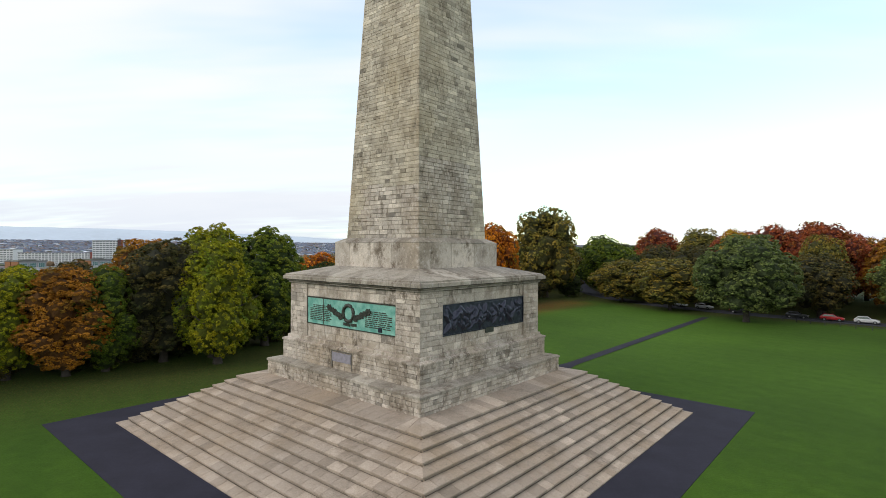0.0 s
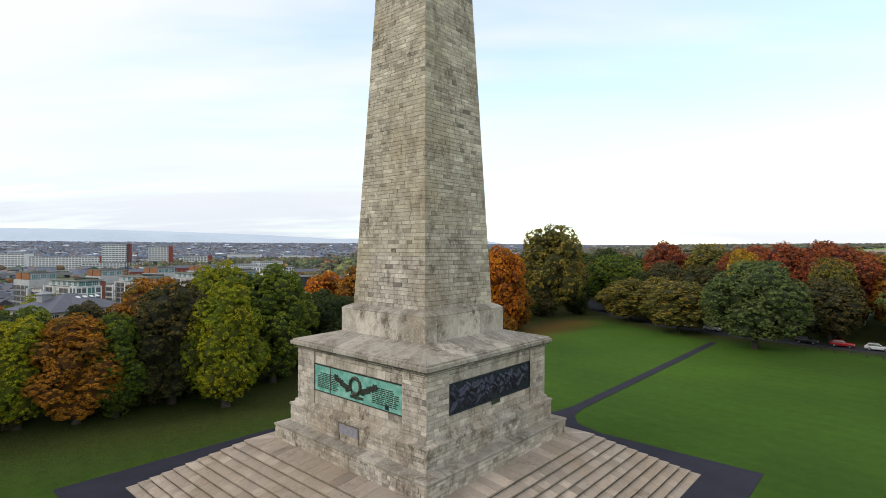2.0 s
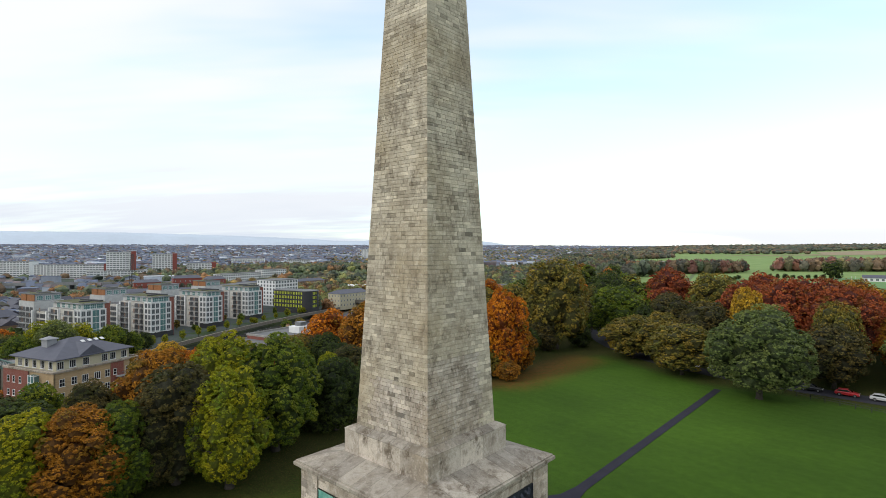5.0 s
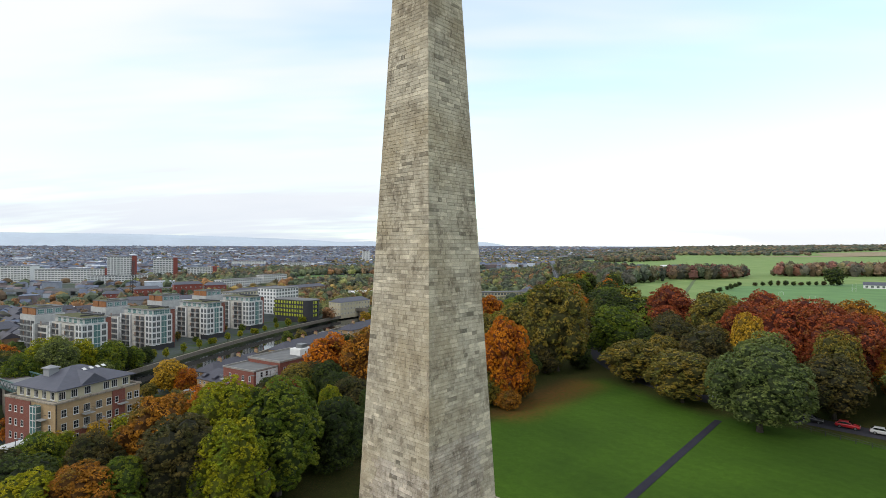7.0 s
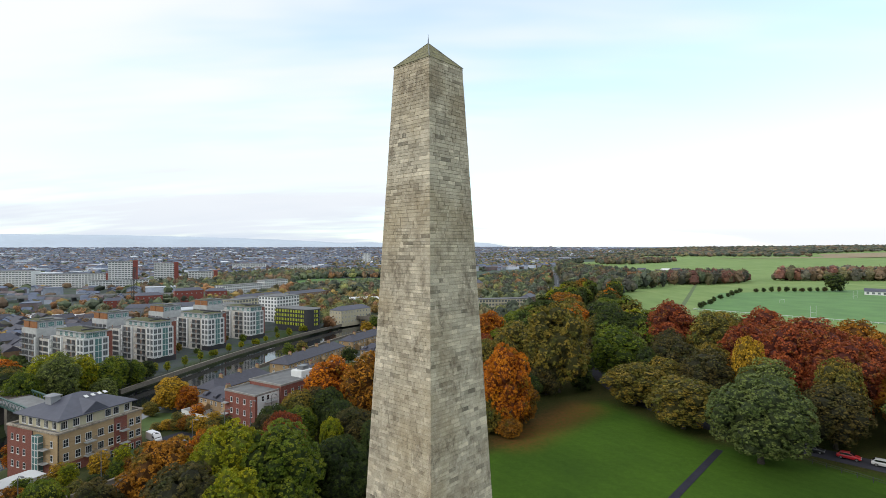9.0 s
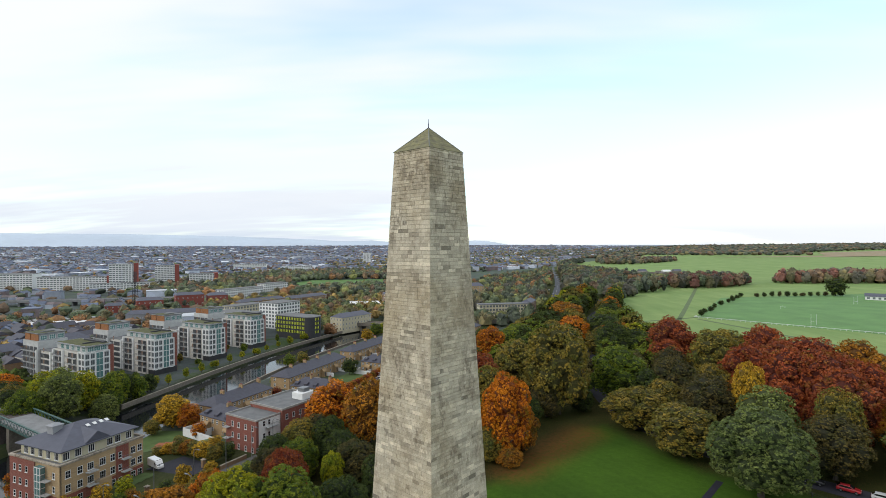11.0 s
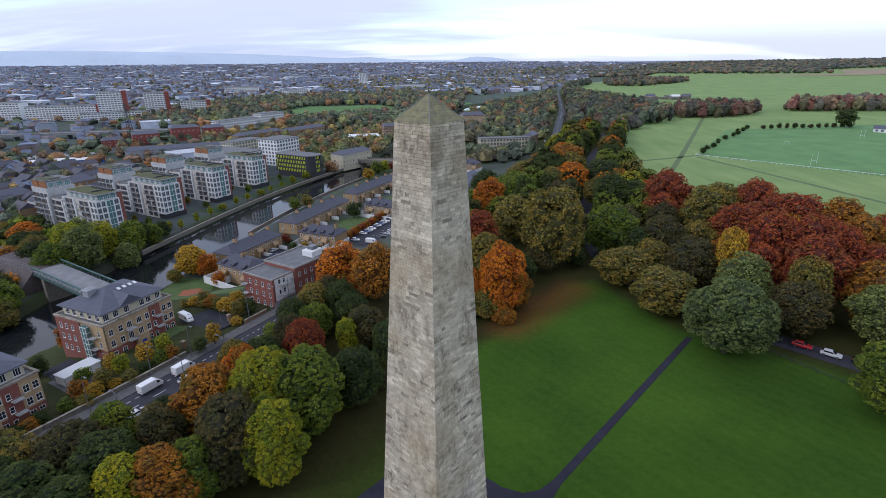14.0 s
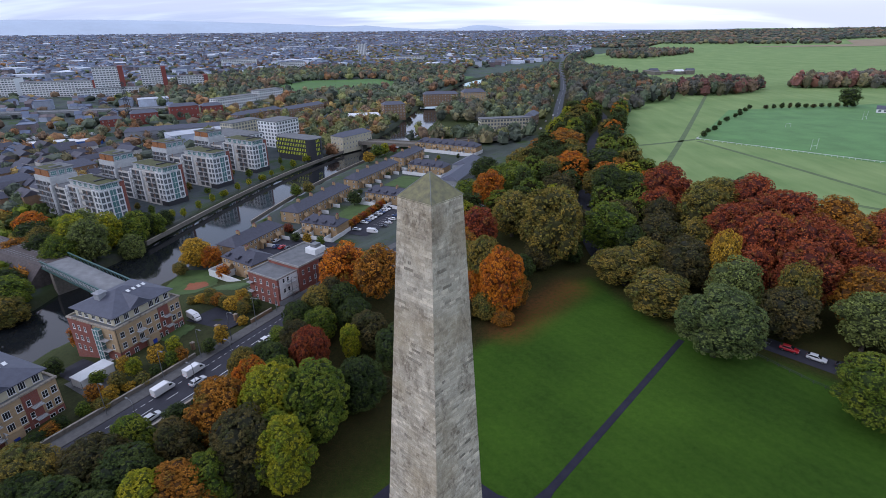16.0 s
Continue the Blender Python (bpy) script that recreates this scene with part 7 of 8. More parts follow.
g.face([(x, y, -17.2) for x, y in ((-55, 930), (0, 1010), (40, 1120), (-20, 1180), (-70, 1040))])
thing("meadow", Matrix(), "bright green river meadow", "field", kind="structure", geo=g, mats=plain("meadow_grass", (0.09, 0.18, 0.045), 0.95, vary=0.2, scale=0.02))
fence = thing("fence", Matrix(), "long low white rail round the playing pitch", "fence")
RAILPOST = Geo()
RAILPOST.box(-0.08, -0.08, -0.2, 0.08, 0.08, 0.95)
RAILPOST = RAILPOST.mesh("post", [WHITE])
rail_line = [(176, 384), (172, 379), (251, 305), (330, 228)]
g = Geo()
for x, y, a in along(rail_line, 3.0):
    o = new("post", RAILPOST)
    o.parent = fence
    o.matrix_basis = pose(x, y, 0.0)
for (x0, y0), (x1, y1) in zip(rail_line, rail_line[1:]):
    g.tube([(x0, y0, 0.95), (x1, y1, 0.95)], [0.11, 0.11], 6)
part("rail", g, WHITE, fence, "white tubular top rail")


def goal(x, y, turn, tall, label, w=6.4):
    ob = thing("goal", pose(x, y, 0, 0, 0, turn), label, "goal posts", "goals")
    for s in (-1, 1):
        g = Geo()
        g.tube([(s * w / 2, 0, -0.1), (s * w / 2, 0, tall)], [0.09, 0.06], 8)
        part("post", g, WHITE, ob)
    g = Geo()
    g.tube([(-w / 2, 0, 2.5), (w / 2, 0, 2.5)], [0.07, 0.07], 8)
    part("crossbar", g, WHITE, ob)


goal(233, 344, 28, 7, "tall white goal posts on the pitch")
goal(265, 428, 28, 2.5, "small white goal on the pitch")
goal(348, 461, 28, 7, "tall white goal posts far across the pitch")
pav = thing("pavilion", pose(386, 500, 0, 0, 0, -38), "low white pavilion with blue-grey roof by the pitch", "pavilion")
g = Geo()
g.box(0, 0, -0.2, 34, 10, 3.2)
part("wall", g, WHITE, pav)
g = Geo()
g.gable(0, 0, 3.2, 34, 10, 6.0, 0.5)
part("roof", g, SLATE, pav)
for i in range(8):
    put_window(pav, W_FAR, side_y(2.5 + i * 4.1, 1.7))
fort = thing("old_fort", pose(330, 905, 0, 0, 0, 8), "low ruined grey stone fort in the far park", "fort")
for k in range(9):
    g = Geo()
    x0, y0 = k * 9.5, wrng.uniform(0, 50)
    g.box(x0, y0, -1, x0 + wrng.uniform(9, 16), y0 + wrng.uniform(10, 30), wrng.uniform(3, 6))
    part("wall", g, STONE_WALL, fort)
    if k % 3 == 1:
        g = Geo()
        g.gable(x0, y0, 5.5, x0 + 14, y0 + 9, 8.5, 0.3)
        part("roof", g, WHITE if k == 4 else SLATE, fort)
g = Geo()
g.face([(x, y, ground_z(x, y) + 0.6) for x, y in ((1000, 2060), (1383, 1990), (2300, 2000), (2500, 2500), (1640, 2400), (1480, 2120))])
thing("stubble_field", Matrix(), "pale tan field at the far edge of the park", "field", kind="structure", geo=g, mats=plain("stubble", (0.30, 0.23, 0.13), 0.95, vary=0.2, scale=0.02))

# ---- the town beyond the river ----
crng2 = random.Random(90)
# Walls and roofs are shifted to blue; the haze sits in their colours.
HAZED_WALLS = [plain("hazed_wall_pale", (0.58, 0.63, 0.74), 0.85, vary=0.2, scale=0.2, island=True), plain("hazed_wall_brick", (0.225, 0.18, 0.19), 0.9, vary=0.3, scale=0.2, island=True),
              plain("hazed_wall_grey", (0.31, 0.345, 0.42), 0.85, vary=0.2, scale=0.2, island=True)]
HAZED_ROOFS = [plain("hazed_roof_slate", (0.13, 0.16, 0.235), 0.7, vary=0.2, scale=0.2, island=True), plain("hazed_roof_tile", (0.20, 0.165, 0.17), 0.8, vary=0.3, scale=0.2, island=True),
              plain("hazed_roof_pale", (0.66, 0.70, 0.76), 0.7, vary=0.2, scale=0.1, island=True)]
town = Geo()


def town_house(x, y, a, L, W, H, rise, wall, roof):
    m = pose(x, y, ground_z(x, y), 0, 0, a)
    town.box(-L / 2, -W / 2, -2, L / 2, W / 2, H, wall, m)
    if rise:
        town.gable(-L / 2, -W / 2, H, L / 2, W / 2, H + rise, 0.3, 3 + roof, m)
    else:
        town.box(-L / 2 - 0.3, -W / 2 - 0.3, H, L / 2 + 0.3, W / 2 + 0.3, H + 0.6, 3 + roof, m)


def free_of(x, y):
    return line_gap(x, y, RIVER)[0] > 60 and not inside(x, y, belts) and not (-212 < x < -60 and y < 640) and not (-400 < x < -255 and 430 < y < 640) and not (-770 < x < -405 and 770 < y < 950)


town_pts = scatter(TOWN, 26, 30000, free_of, 21)
for x, y in town_pts:
    d = math.hypot(x, y)
    a = 20 * math.sin(x * 0.004 + 1.3) + 35 * math.sin(y * 0.0027) + crng2.choice((0, 0, 90)) + crng2.uniform(-4, 4)
    pick = crng2.random()
    grow = 1.0 if d < 1500 else 1.35
    if pick < 0.80:                        # terraces
        n = crng2.randint(1, 4)
        for k in range(n):
            off = (k - (n - 1) / 2) * 7.5 * grow
            town_house(x + off * math.cos(radians(a)), y + off * math.sin(radians(a)), a, 7.3 * grow, 8.5 * grow, crng2.uniform(4.8, 6.5) * grow, 2.6 * grow, crng2.choice((0, 0, 1, 1, 2)), crng2.choice((0, 0, 0, 1)))
    elif pick < 0.93:
        town_house(x, y, a, crng2.uniform(14, 30), crng2.uniform(10, 16), crng2.uniform(6, 13), crng2.choice((0, 3)), crng2.choice((0, 1, 2)), crng2.choice((0, 0, 2)))
    else:
        town_house(x, y, a, crng2.uniform(30, 75), crng2.uniform(18, 34), crng2.uniform(6, 11), 0, crng2.choice((0, 2)), 2)
tagged(new("town_houses", town.mesh("town_houses", HAZED_WALLS + HAZED_ROOFS)), "dense low town of terraces and sheds", "town", kind="stuff")

# old streets behind the quay
town = Geo()
for x, y in scatter([(-430, 262), (-300, 285), (-222, 270), (-232, 330), (-262, 425), (-330, 432), (-470, 420)], 15, 3000, lambda x, y: line_gap(x, y, RAIL)[0] > 22, 22):
    town_house(x, y, 60 + crng2.choice((0, 90)) + crng2.uniform(-4, 4), crng2.uniform(10, 20), 9, crng2.uniform(5, 7), 3, crng2.choice((0, 0, 1, 2)), crng2.choice((0, 0, 1)))
tagged(new("old_houses", town.mesh("old_houses", [BROWN_BRICK, STONE_WALL, QUAY_BEIGE, TERRACE_SLATE, plain("old_slate", (0.085, 0.078, 0.098), 0.7, vary=0.3, scale=0.3, island=True)])), "old brick and stone houses behind the quay flats", "houses", kind="stuff")

# taller blocks in the middle distance
W_TOWN = joined_window("window", 3.4, 1.9, 3, 1, WHITE)


def tower_block(x, y, turn, L, W, H, label, fin=True):
    ob = flats(pose(x, y, -17.5, 0, 0, turn), L, W, H, WHITE, label, FLAT_ROOF, int(H / 3.1), W_TOWN, 4.4, name="tower_block")
    if fin:
        g = Geo()
        g.box(L - 6, -0.6, -1, L + 0.6, W + 0.6, H + 1.5)
        part("fin_wall", g, RED_CLAD, ob, "terracotta red end wall")
    return ob


tower_block(-548, 818, 30, 40, 18, 42, "white tower block with terracotta end wall")
tower_block(-502, 866, 30, 36, 18, 38, "white tower block with red end beside another")
tower_block(-462, 902, 30, 46, 18, 22, "lower white apartment block with red end")
tower_block(-560, 790, 30, 112, 12, 13, "long low white and red apartment block by the railway")
tower_block(-655, 806, 15, 104, 20, 22, "long white apartment block with brick bays")
tower_block(-756, 800, 15, 84, 30, 27, "large grey concrete office building", False)
tower_block(-430, 1350, 20, 60, 20, 18, "long white block far in the town", False)
tower_block(-180, 1650, 10, 90, 24, 16, "long pale block far in the town", False)
tower_block(-640, 1500, 15, 90, 40, 18, "tan brick institution far in the town", False)
tower_block(-330, 1900, 15, 26, 20, 45, "far white tower above the roofs", False)
# red sheds, yard with blue roofs, parked vans
for k, (x, y, L, W, H) in enumerate(((-345, 560, 26, 16, 11), (-318, 590, 30, 14, 14), (-290, 610, 22, 16, 12), (-370, 545, 20, 12, 7))):
    flats(pose(x, y, -17.5, 0, 0, 35), L, W, H, RED_CLAD, "red brick industrial building by the railway yard", SLATE, 2, W_SASH, 5, 3, name="works_building")
BLUE = plain("blue_sheeting", (0.05, 0.13, 0.42), 0.6)
for x, y, L in ((-372, 442, 40), (-340, 452, 26), (-300, 500, 30)):
    shed = thing("market_shed", pose(x, y, -17.8, 0, 0, 25), "long low shed with white and blue roof", "shed", "yard sheds")
    g = Geo()
    g.box(0, 0, -0.5, L, 8, 3.2)
    part("wall", g, BLUE, shed)
    g = Geo()
    g.gable(0, 0, 3.2, L, 8, 4.8, 0.3)
    part("roof", g, WHITE, shed)
flats(pose(-300, 470, -17.5, 0, 0, 24), 110, 13, 8, GREY, "long grey shed with dark roof by the tracks", SLATE, 1, W_SASH, 8, 3, name="railway_shed")
flats(pose(-262, 330, -17.5, 0, 0, 60), 26, 14, 8, BROWN_BRICK, "old brown brick mill building", SLATE, 2, W_SASH, 4, 4, name="mill_building")
flats(pose(-276, 300, -17.5, 0, 0, 60), 20, 12, 7, STONE_WALL, "old stone house with slate roof", SLATE, 2, W_SASH, 4, 4, name="stone_house")
CONCRETE = plain("concrete", (0.24, 0.245, 0.25), 0.9, vary=0.25, scale=0.3)


def deck(name, line, half, z, thick, label, mat=CONCRETE, pier=28.0):
    """A raised road or bridge: deck, parapets, piers."""
    ob = thing(name, Matrix(), label, "bridge")
    for i, ((x0, y0), (x1, y1)) in enumerate(zip(line, line[1:])):
        a = math.degrees(math.atan2(y1 - y0, x1 - x0))
        L = math.hypot(x1 - x0, y1 - y0)
        m = pose(x0, y0, z, 0, 0, a)
        g = Geo()
        g.box(0, -half, -thick, L, half, 0, m=m)
        part("deck", g, mat, ob)
        for s in (-half, half - 0.3):
            g = Geo()
            g.box(0, s, 0, L, s + 0.3, 1.0, m=m)
            part("parapet", g, mat, ob)
        k = pier / 2
        while k < L:
            g = Geo()
            g.box(k - 0.8, -half * 0.7, -14, k + 0.8, half * 0.7, -thick, m=m)
            part("pier", g, mat, ob)
            k += pier
    return ob


deck("viaduct", [(-760, 560), (-527, 606), (-348, 648), (-240, 690)], 8, -11.5, 1.6, "grey concrete road viaduct with traffic")
deck("footbridge", [(-580, 872), (-540, 868), (-500, 850)], 3.0, -10, 1.0, "white covered footbridge over the railway", WHITE)
deck("road_bridge", [(-110, 452), (-30, 432), (60, 470)], 6.0, -13.2, 1.8, "stone arched road bridge over the river", STONE_WALL, 22)
mast = thing("lattice_mast", pose(-365, 590, -17.8), "tall dark steel lattice mast by the yard", "mast")
for sx, sy in ((-1, -1), (1, -1), (1, 1), (-1, 1)):
    g = Geo()
    g.tube([(sx * 2.6, sy * 2.6, -0.5), (sx * 0.9, sy * 0.9, 42)], [0.3, 0.2], 6)
    part("leg", g, DARK, mast)
for k in range(14):
    z0, z1 = k * 3.0, k * 3.0 + 3.0
    h0, h1 = 2.6 - 1.7 * z0 / 42, 2.6 - 1.7 * z1 / 42
    g = Geo()
    for q in range(4):
        c0, c1 = [(-1, -1), (1, -1), (1, 1), (-1, 1)][q], [(1, -1), (1, 1), (-1, 1), (-1, -1)][q]
        g.tube([(c0[0] * h0, c0[1] * h0, z0), (c1[0] * h1, c1[1] * h1, z1)], [0.12, 0.12], 4)
    part("brace", g, DARK, mast)

# hills on the horizon, their base colour carrying the blue of the haze
HILLS = plain("haze_blue_hills", (0.52, 0.60, 0.70), 1.0, vary=0.12, scale=0.002)
g = Geo()
hv = []
HILL_AZ, HILL_TOP = (60, 84, 86, 88, 90, 95, 99, 102, 109, 115, 122, 130, 150), (50, 54, 88, 98, 68, 74, 100, 95, 124, 138, 150, 150, 145)
for i in range(121):
    a = radians(150 - i * 0.75)
    az = 150 - i * 0.75
    h = float(np.interp(az, HILL_AZ, HILL_TOP)) + 5 * noise.noise((az * 0.5, 5.0, 0)) + 3 * noise.noise((az * 1.6, 2.0, 0))
    for r, z in ((4250, 30), (4500, 30 + (h - 30) * 0.75), (4700, h)):
        hv.append((r * math.cos(a), r * math.sin(a), z))
g.v = hv
for i in range(120):
    for j in range(2):
        k = i * 3 + j
        g.f.append((k, k + 3, k + 4, k + 1))
        g.m.append(0)
thing("backdrop", Matrix(), "low hills along the horizon in a haze-blue colour", "hills", kind="structure", geo=g, mats=HILLS, smooth=True)

# ---- street, railway, vehicles, small things ----
def dashes(line, off, length, gap, half, label, start=0.0, stop=1e9, mat=PAINT):
    """Painted marks along the street, joined as one coat of paint."""
    g = Geo()
    s, phase = 0.0, length + gap
    for (x0, y0), (x1, y1) in zip(line, line[1:]):
        L = math.hypot(x1 - x0, y1 - y0)
        ux, uy = (x1 - x0) / L, (y1 - y0) / L
        k = 0.0
        while k < L:
            if (s + k) % phase < length and start < s + k < stop:
                e = min(k + 0.5, L)
                p = []
                for d, o in ((k, -half), (e, -half), (e, half), (k, half)):
                    x, y = x0 + ux * d - uy * (off + o), y0 + uy * d + ux * (off + o)
                    p.append((x, y, street_top(x, y) + 0.058))
                g.face(p)
            k += 0.5
        s += L
    return thing("road_marking", Matrix(), label, "road marking", kind="structure", geo=g, mats=mat)


dashes(STREET, -0.4, 3.0, 3.5, 0.09, "white dashed lane line", 60, 420)
dashes(STREET, -3.9, 1000, 0, 0.11, "solid white edge line", 60, 420)
dashes(STREET, 2.5, 1.0, 1.0, 0.08, "white bay marks", 60, 420)
dashes(STREET, 0.0, 4.0, 6.0, 0.15, "white centre line in the distance", 420, 1500)


def offset_line(line, off):
    out = []
    for i, (x, y) in enumerate(line):
        x0, y0 = line[max(i - 1, 0)]
        x1, y1 = line[min(i + 1, len(line) - 1)]
        a = math.atan2(y1 - y0, x1 - x0)
        out.append((x - off * math.sin(a), y + off * math.cos(a)))
    return out


near_street = [p for p in STREET if -20 < p[1] < 260]
strip("pavement", offset_line(near_street, 6.5), 1.75, 0.18, PAVING, "grey concrete footway beside the street", "pavement", level=street_top)
strip("pavement", offset_line(near_street, -5.8), 1.05, 0.18, PAVING, "grey concrete footway below the park trees", "pavement", level=street_top)


def wall_along(line, height, thick, mat, label, level, name="garden_wall", step=3.0, cap=True):
    ob = thing(name, Matrix(), label, "wall")
    pts = along(line, step)
    pts.append((*line[-1], pts[-1][2]))
    for (x0, y0, _), (x1, y1, _) in zip(pts, pts[1:]):
        L = math.hypot(x1 - x0, y1 - y0)
        m = pose(x0, y0, level(x0, y0), 0, 0, math.degrees(math.atan2(y1 - y0, x1 - x0)))
        g = Geo()
        g.box(0, -thick / 2, -1.0, L + 0.02, thick / 2, height, m=m)
        w = part("panel", g, mat, ob)
        if cap:
            g = Geo()
            g.bevel_box(0, -thick / 2 - 0.06, height, L + 0.02, thick / 2 + 0.06, height + 0.12, 0.03, m=m)
            part("coping", g, STONE_TOP, w)
    return ob


wall_along([p for p in offset_line(STREET, 8.6) if 60 < p[1] < 116], 1.1, 0.4, STONE_WALL, "low brick garden wall beside the street", street_top)
wall_along([p for p in offset_line(STREET, 8.6) if 132 < p[1] < 142], 1.1, 0.4, BROWN_BRICK, "low brick wall before the brick flats", street_top)
wall_along([p for p in offset_line(STREET, -7.4) if 40 < p[1] < 210], 1.5, 0.5, STONE_WALL, "old stone park wall under the trees", street_top, name="park_wall")
QUAY_LINE = [p for p in offset_line(RIVER, 16.7) if 225 < p[1] < 470]
wall_along(QUAY_LINE, 1.0, 0.7, STONE_WALL, "stone quay wall along the river", lambda x, y: -18.0, name="quay_wall", step=6)
NEAR_QUAY = [p for p in offset_line(RIVER, -16.7) if 250 < p[1] < 440]
wall_along(NEAR_QUAY, 1.0, 0.6, STONE_WALL, "stone river wall below the terraces", lambda x, y: -18.2, name="quay_wall", step=6)
strip("quay", [p for p in offset_line(RIVER, 20.4) if 225 < p[1] < 470], 3.0, 0.06, PAVING, "paved riverside walk on the quay", "pavement")
g = Geo()
for (x, y) in ((-56, 238), (-37, 284), (-22, 276), (-31, 228)):
    g.v.append((x, y, -16.95))
g.f.append((3, 2, 1, 0))
g.m.append(0)
thing("car_park", Matrix(), "asphalt car park behind the terraces", "car park", kind="structure", geo=g, mats=ROAD)
GARDEN_GRASS = plain("garden_grass", (0.075, 0.125, 0.028), 0.95, vary=0.3, scale=0.3)
for pts, mat, lab, lift in ((((-92, 167), (-76, 159), (-72, 165), (-88, 174)), GARDEN_GRASS, "narrow green lawn by the brick flats", 0.4),
                            (((-84.5, 124.9), (-79.0, 122.6), (-76.5, 131.5), (-82.3, 134.4)), GARDEN_GRASS, "small mown lawn before the apartment house", 0.3), (((-106, 112), (-103, 119), (-95, 114), (-97, 106)), ROAD, "dark asphalt yard beside the marquee", 0.3),
                            (((-66, 257), (-55, 254), (-45, 281), (-58, 287)), GARDEN_GRASS, "green courtyard lawn of the terraces", 0.3), (((-46, 322), (-26, 314), (-18, 338), (-36, 346)), GARDEN_GRASS, "green lawn between the terraces", 0.3),
                            (((-92, 212), (-60, 206), (-54, 224), (-80, 234)), ROAD, "asphalt yard with parked cars by the terraces", 0.3),
                            (((-113, 172), (-94, 166), (-93, 180), (-98, 195), (-113, 195)), GARDEN_GRASS, "green lawn round the playground", 0.5),
                            (((-104, 176), (-98, 174), (-95.5, 179), (-99, 184), (-105, 182)), plain("red_surface", (0.30, 0.10, 0.045), 0.9), "red-brown playground surface", 0.62),
                            (((-82, 136), (-66, 128), (-62, 134), (-76, 144)), ROAD, "asphalt entrance road beside the flats", 0.35),
                            (((-98, 105), (-84, 96), (-80, 103), (-92, 112)), PAVING, "grey paved yard between the flats", 0.35)):
    g = Geo()
    if mat is ROAD or mat is PAVING:
        for x, y in pts:
            g.v.append((x, y, ground_z(x, y) + lift))
        g.f.append(tuple(range(len(pts))))
        g.m.append(0)
    else:                               # soft ground follows the slope
        lift = 0.22 if "red" in lab else 0.12
        x = min(p[0] for p in pts)
        while x < max(p[0] for p in pts):
            y = min(p[1] for p in pts)
            while y < max(p[1] for p in pts):
                if inside(x + 0.35, y + 0.35, list(pts)):
                    g.face([(a, b, ground_z(a, b) + lift) for a, b in ((x, y), (x + 0.7, y), (x + 0.7, y + 0.7), (x, y + 0.7))])
                y += 0.7
            x += 0.7
    thing("yard", Matrix(), lab, "yard", kind="structure", geo=g, mats=mat)

# railway and its girder bridge
BALLAST = plain("ballast", (0.12, 0.10, 0.095), 0.95, vary=0.4, scale=1.0)
RUSTY = plain("rail_steel", (0.16, 0.13, 0.12), 0.5, 0.5)
RAIL_Z = -9.6
rail_w = [(-420, 330), (-300, 268), (-215, 214), (-160, 187)]
bed = thing("railway", Matrix(), "brown ballast railway with steel tracks", "railway", kind="structure")
for (x0, y0), (x1, y1) in zip(rail_w, rail_w[1:]):
    L = math.hypot(x1 - x0, y1 - y0)
    m = pose(x0, y0, RAIL_Z, 0, 0, math.degrees(math.atan2(y1 - y0, x1 - x0)))
    g = Geo()
    p = [(0, -14, -9), (L, -14, -9), (L, 14, -9), (0, 14, -9), (0, -5.2, 0), (L, -5.2, 0), (L, 5.2, 0), (0, 5.2, 0)]
    g.solid([m @ Vector(q) for q in p], BOX_FACES)
    part("embankment", g, BALLAST, bed)
    for o in (-3.2, -1.7, 1.7, 3.2):
        g = Geo()
        g.box(0, o - 0.06, 0, L, o + 0.06, 0.16, m=m)
        part("rail", g, RUSTY, bed)
    for k in range(int(L / 2.4)):
        g = Geo()
        for o in (-2.45, 2.45):
            g.box(k * 2.4, o - 1.25, 0.0, k * 2.4 + 0.5, o + 1.25, 0.07, m=m)
        part("sleeper", g, CONCRETE, bed)
BR0, BR1 = (-160, 187), (-106, 154)
L = math.hypot(BR1[0] - BR0[0], BR1[1] - BR0[1])
bridge = thing("railway_bridge", pose(BR0[0], BR0[1], RAIL_Z, 0, 0, math.degrees(math.atan2(BR1[1] - BR0[1], BR1[0] - BR0[0]))), "grey-green steel girder railway bridge over the river", "bridge")
g = Geo()
g.box(0, -5.0, -0.9, L, 5.0, 0.05)
part("deck", g, CONCRETE, bridge, "pale grey bridge deck")
for s in (-5.1, 5.1):
    g = Geo()
    g.box(0, s - 0.25, -1.2, L, s + 0.25, -0.7)
    g.box(0, s - 0.25, 1.7, L, s + 0.25, 2.05)
    girder = part("girder", g, TEAL_STEEL, bridge)
    n = 22
    for k in range(n):
        x0, x1 = L * k / n, L * (k + 1) / n
        g = Geo()
        g.tube([(x0, s, -0.8), (x1, s, 1.8)], [0.09, 0.09], 4)
        g.tube([(x1, s, -0.8), (x0, s, 1.8)], [0.09, 0.09], 4)
        part("brace", g, TEAL_STEEL, girder)
for x in (7.0, L - 8):
    g = Geo()
    g.box(x - 1.2, -5, -13, x + 1.2, 5, -1.2)
    part("pier", g, STONE_WALL, bridge)


# ---- vehicles ----
TYRE = plain("tyre_rubber", (0.02, 0.02, 0.02), 0.9)
CAR_GLASS = glass_material("car_glass", (0.015, 0.017, 0.02), 0.05)
CHROME = plain("wheel_alloy", (0.35, 0.35, 0.36), 0.35, 0.8)
LAMP_RED = plain("tail_lamp", (0.35, 0.02, 0.02), 0.4)
LAMP_CLEAR = plain("headlamp", (0.6, 0.6, 0.62), 0.3)


def paint_mat(name, colour):
    m, n, l, b = nodes_of(name)
    b.inputs["Base Color"].default_value = (*colour, 1)
    b.inputs["Roughness"].default_value = 0.28
    b.inputs["Coat Weight"].default_value = 0.6
    return m


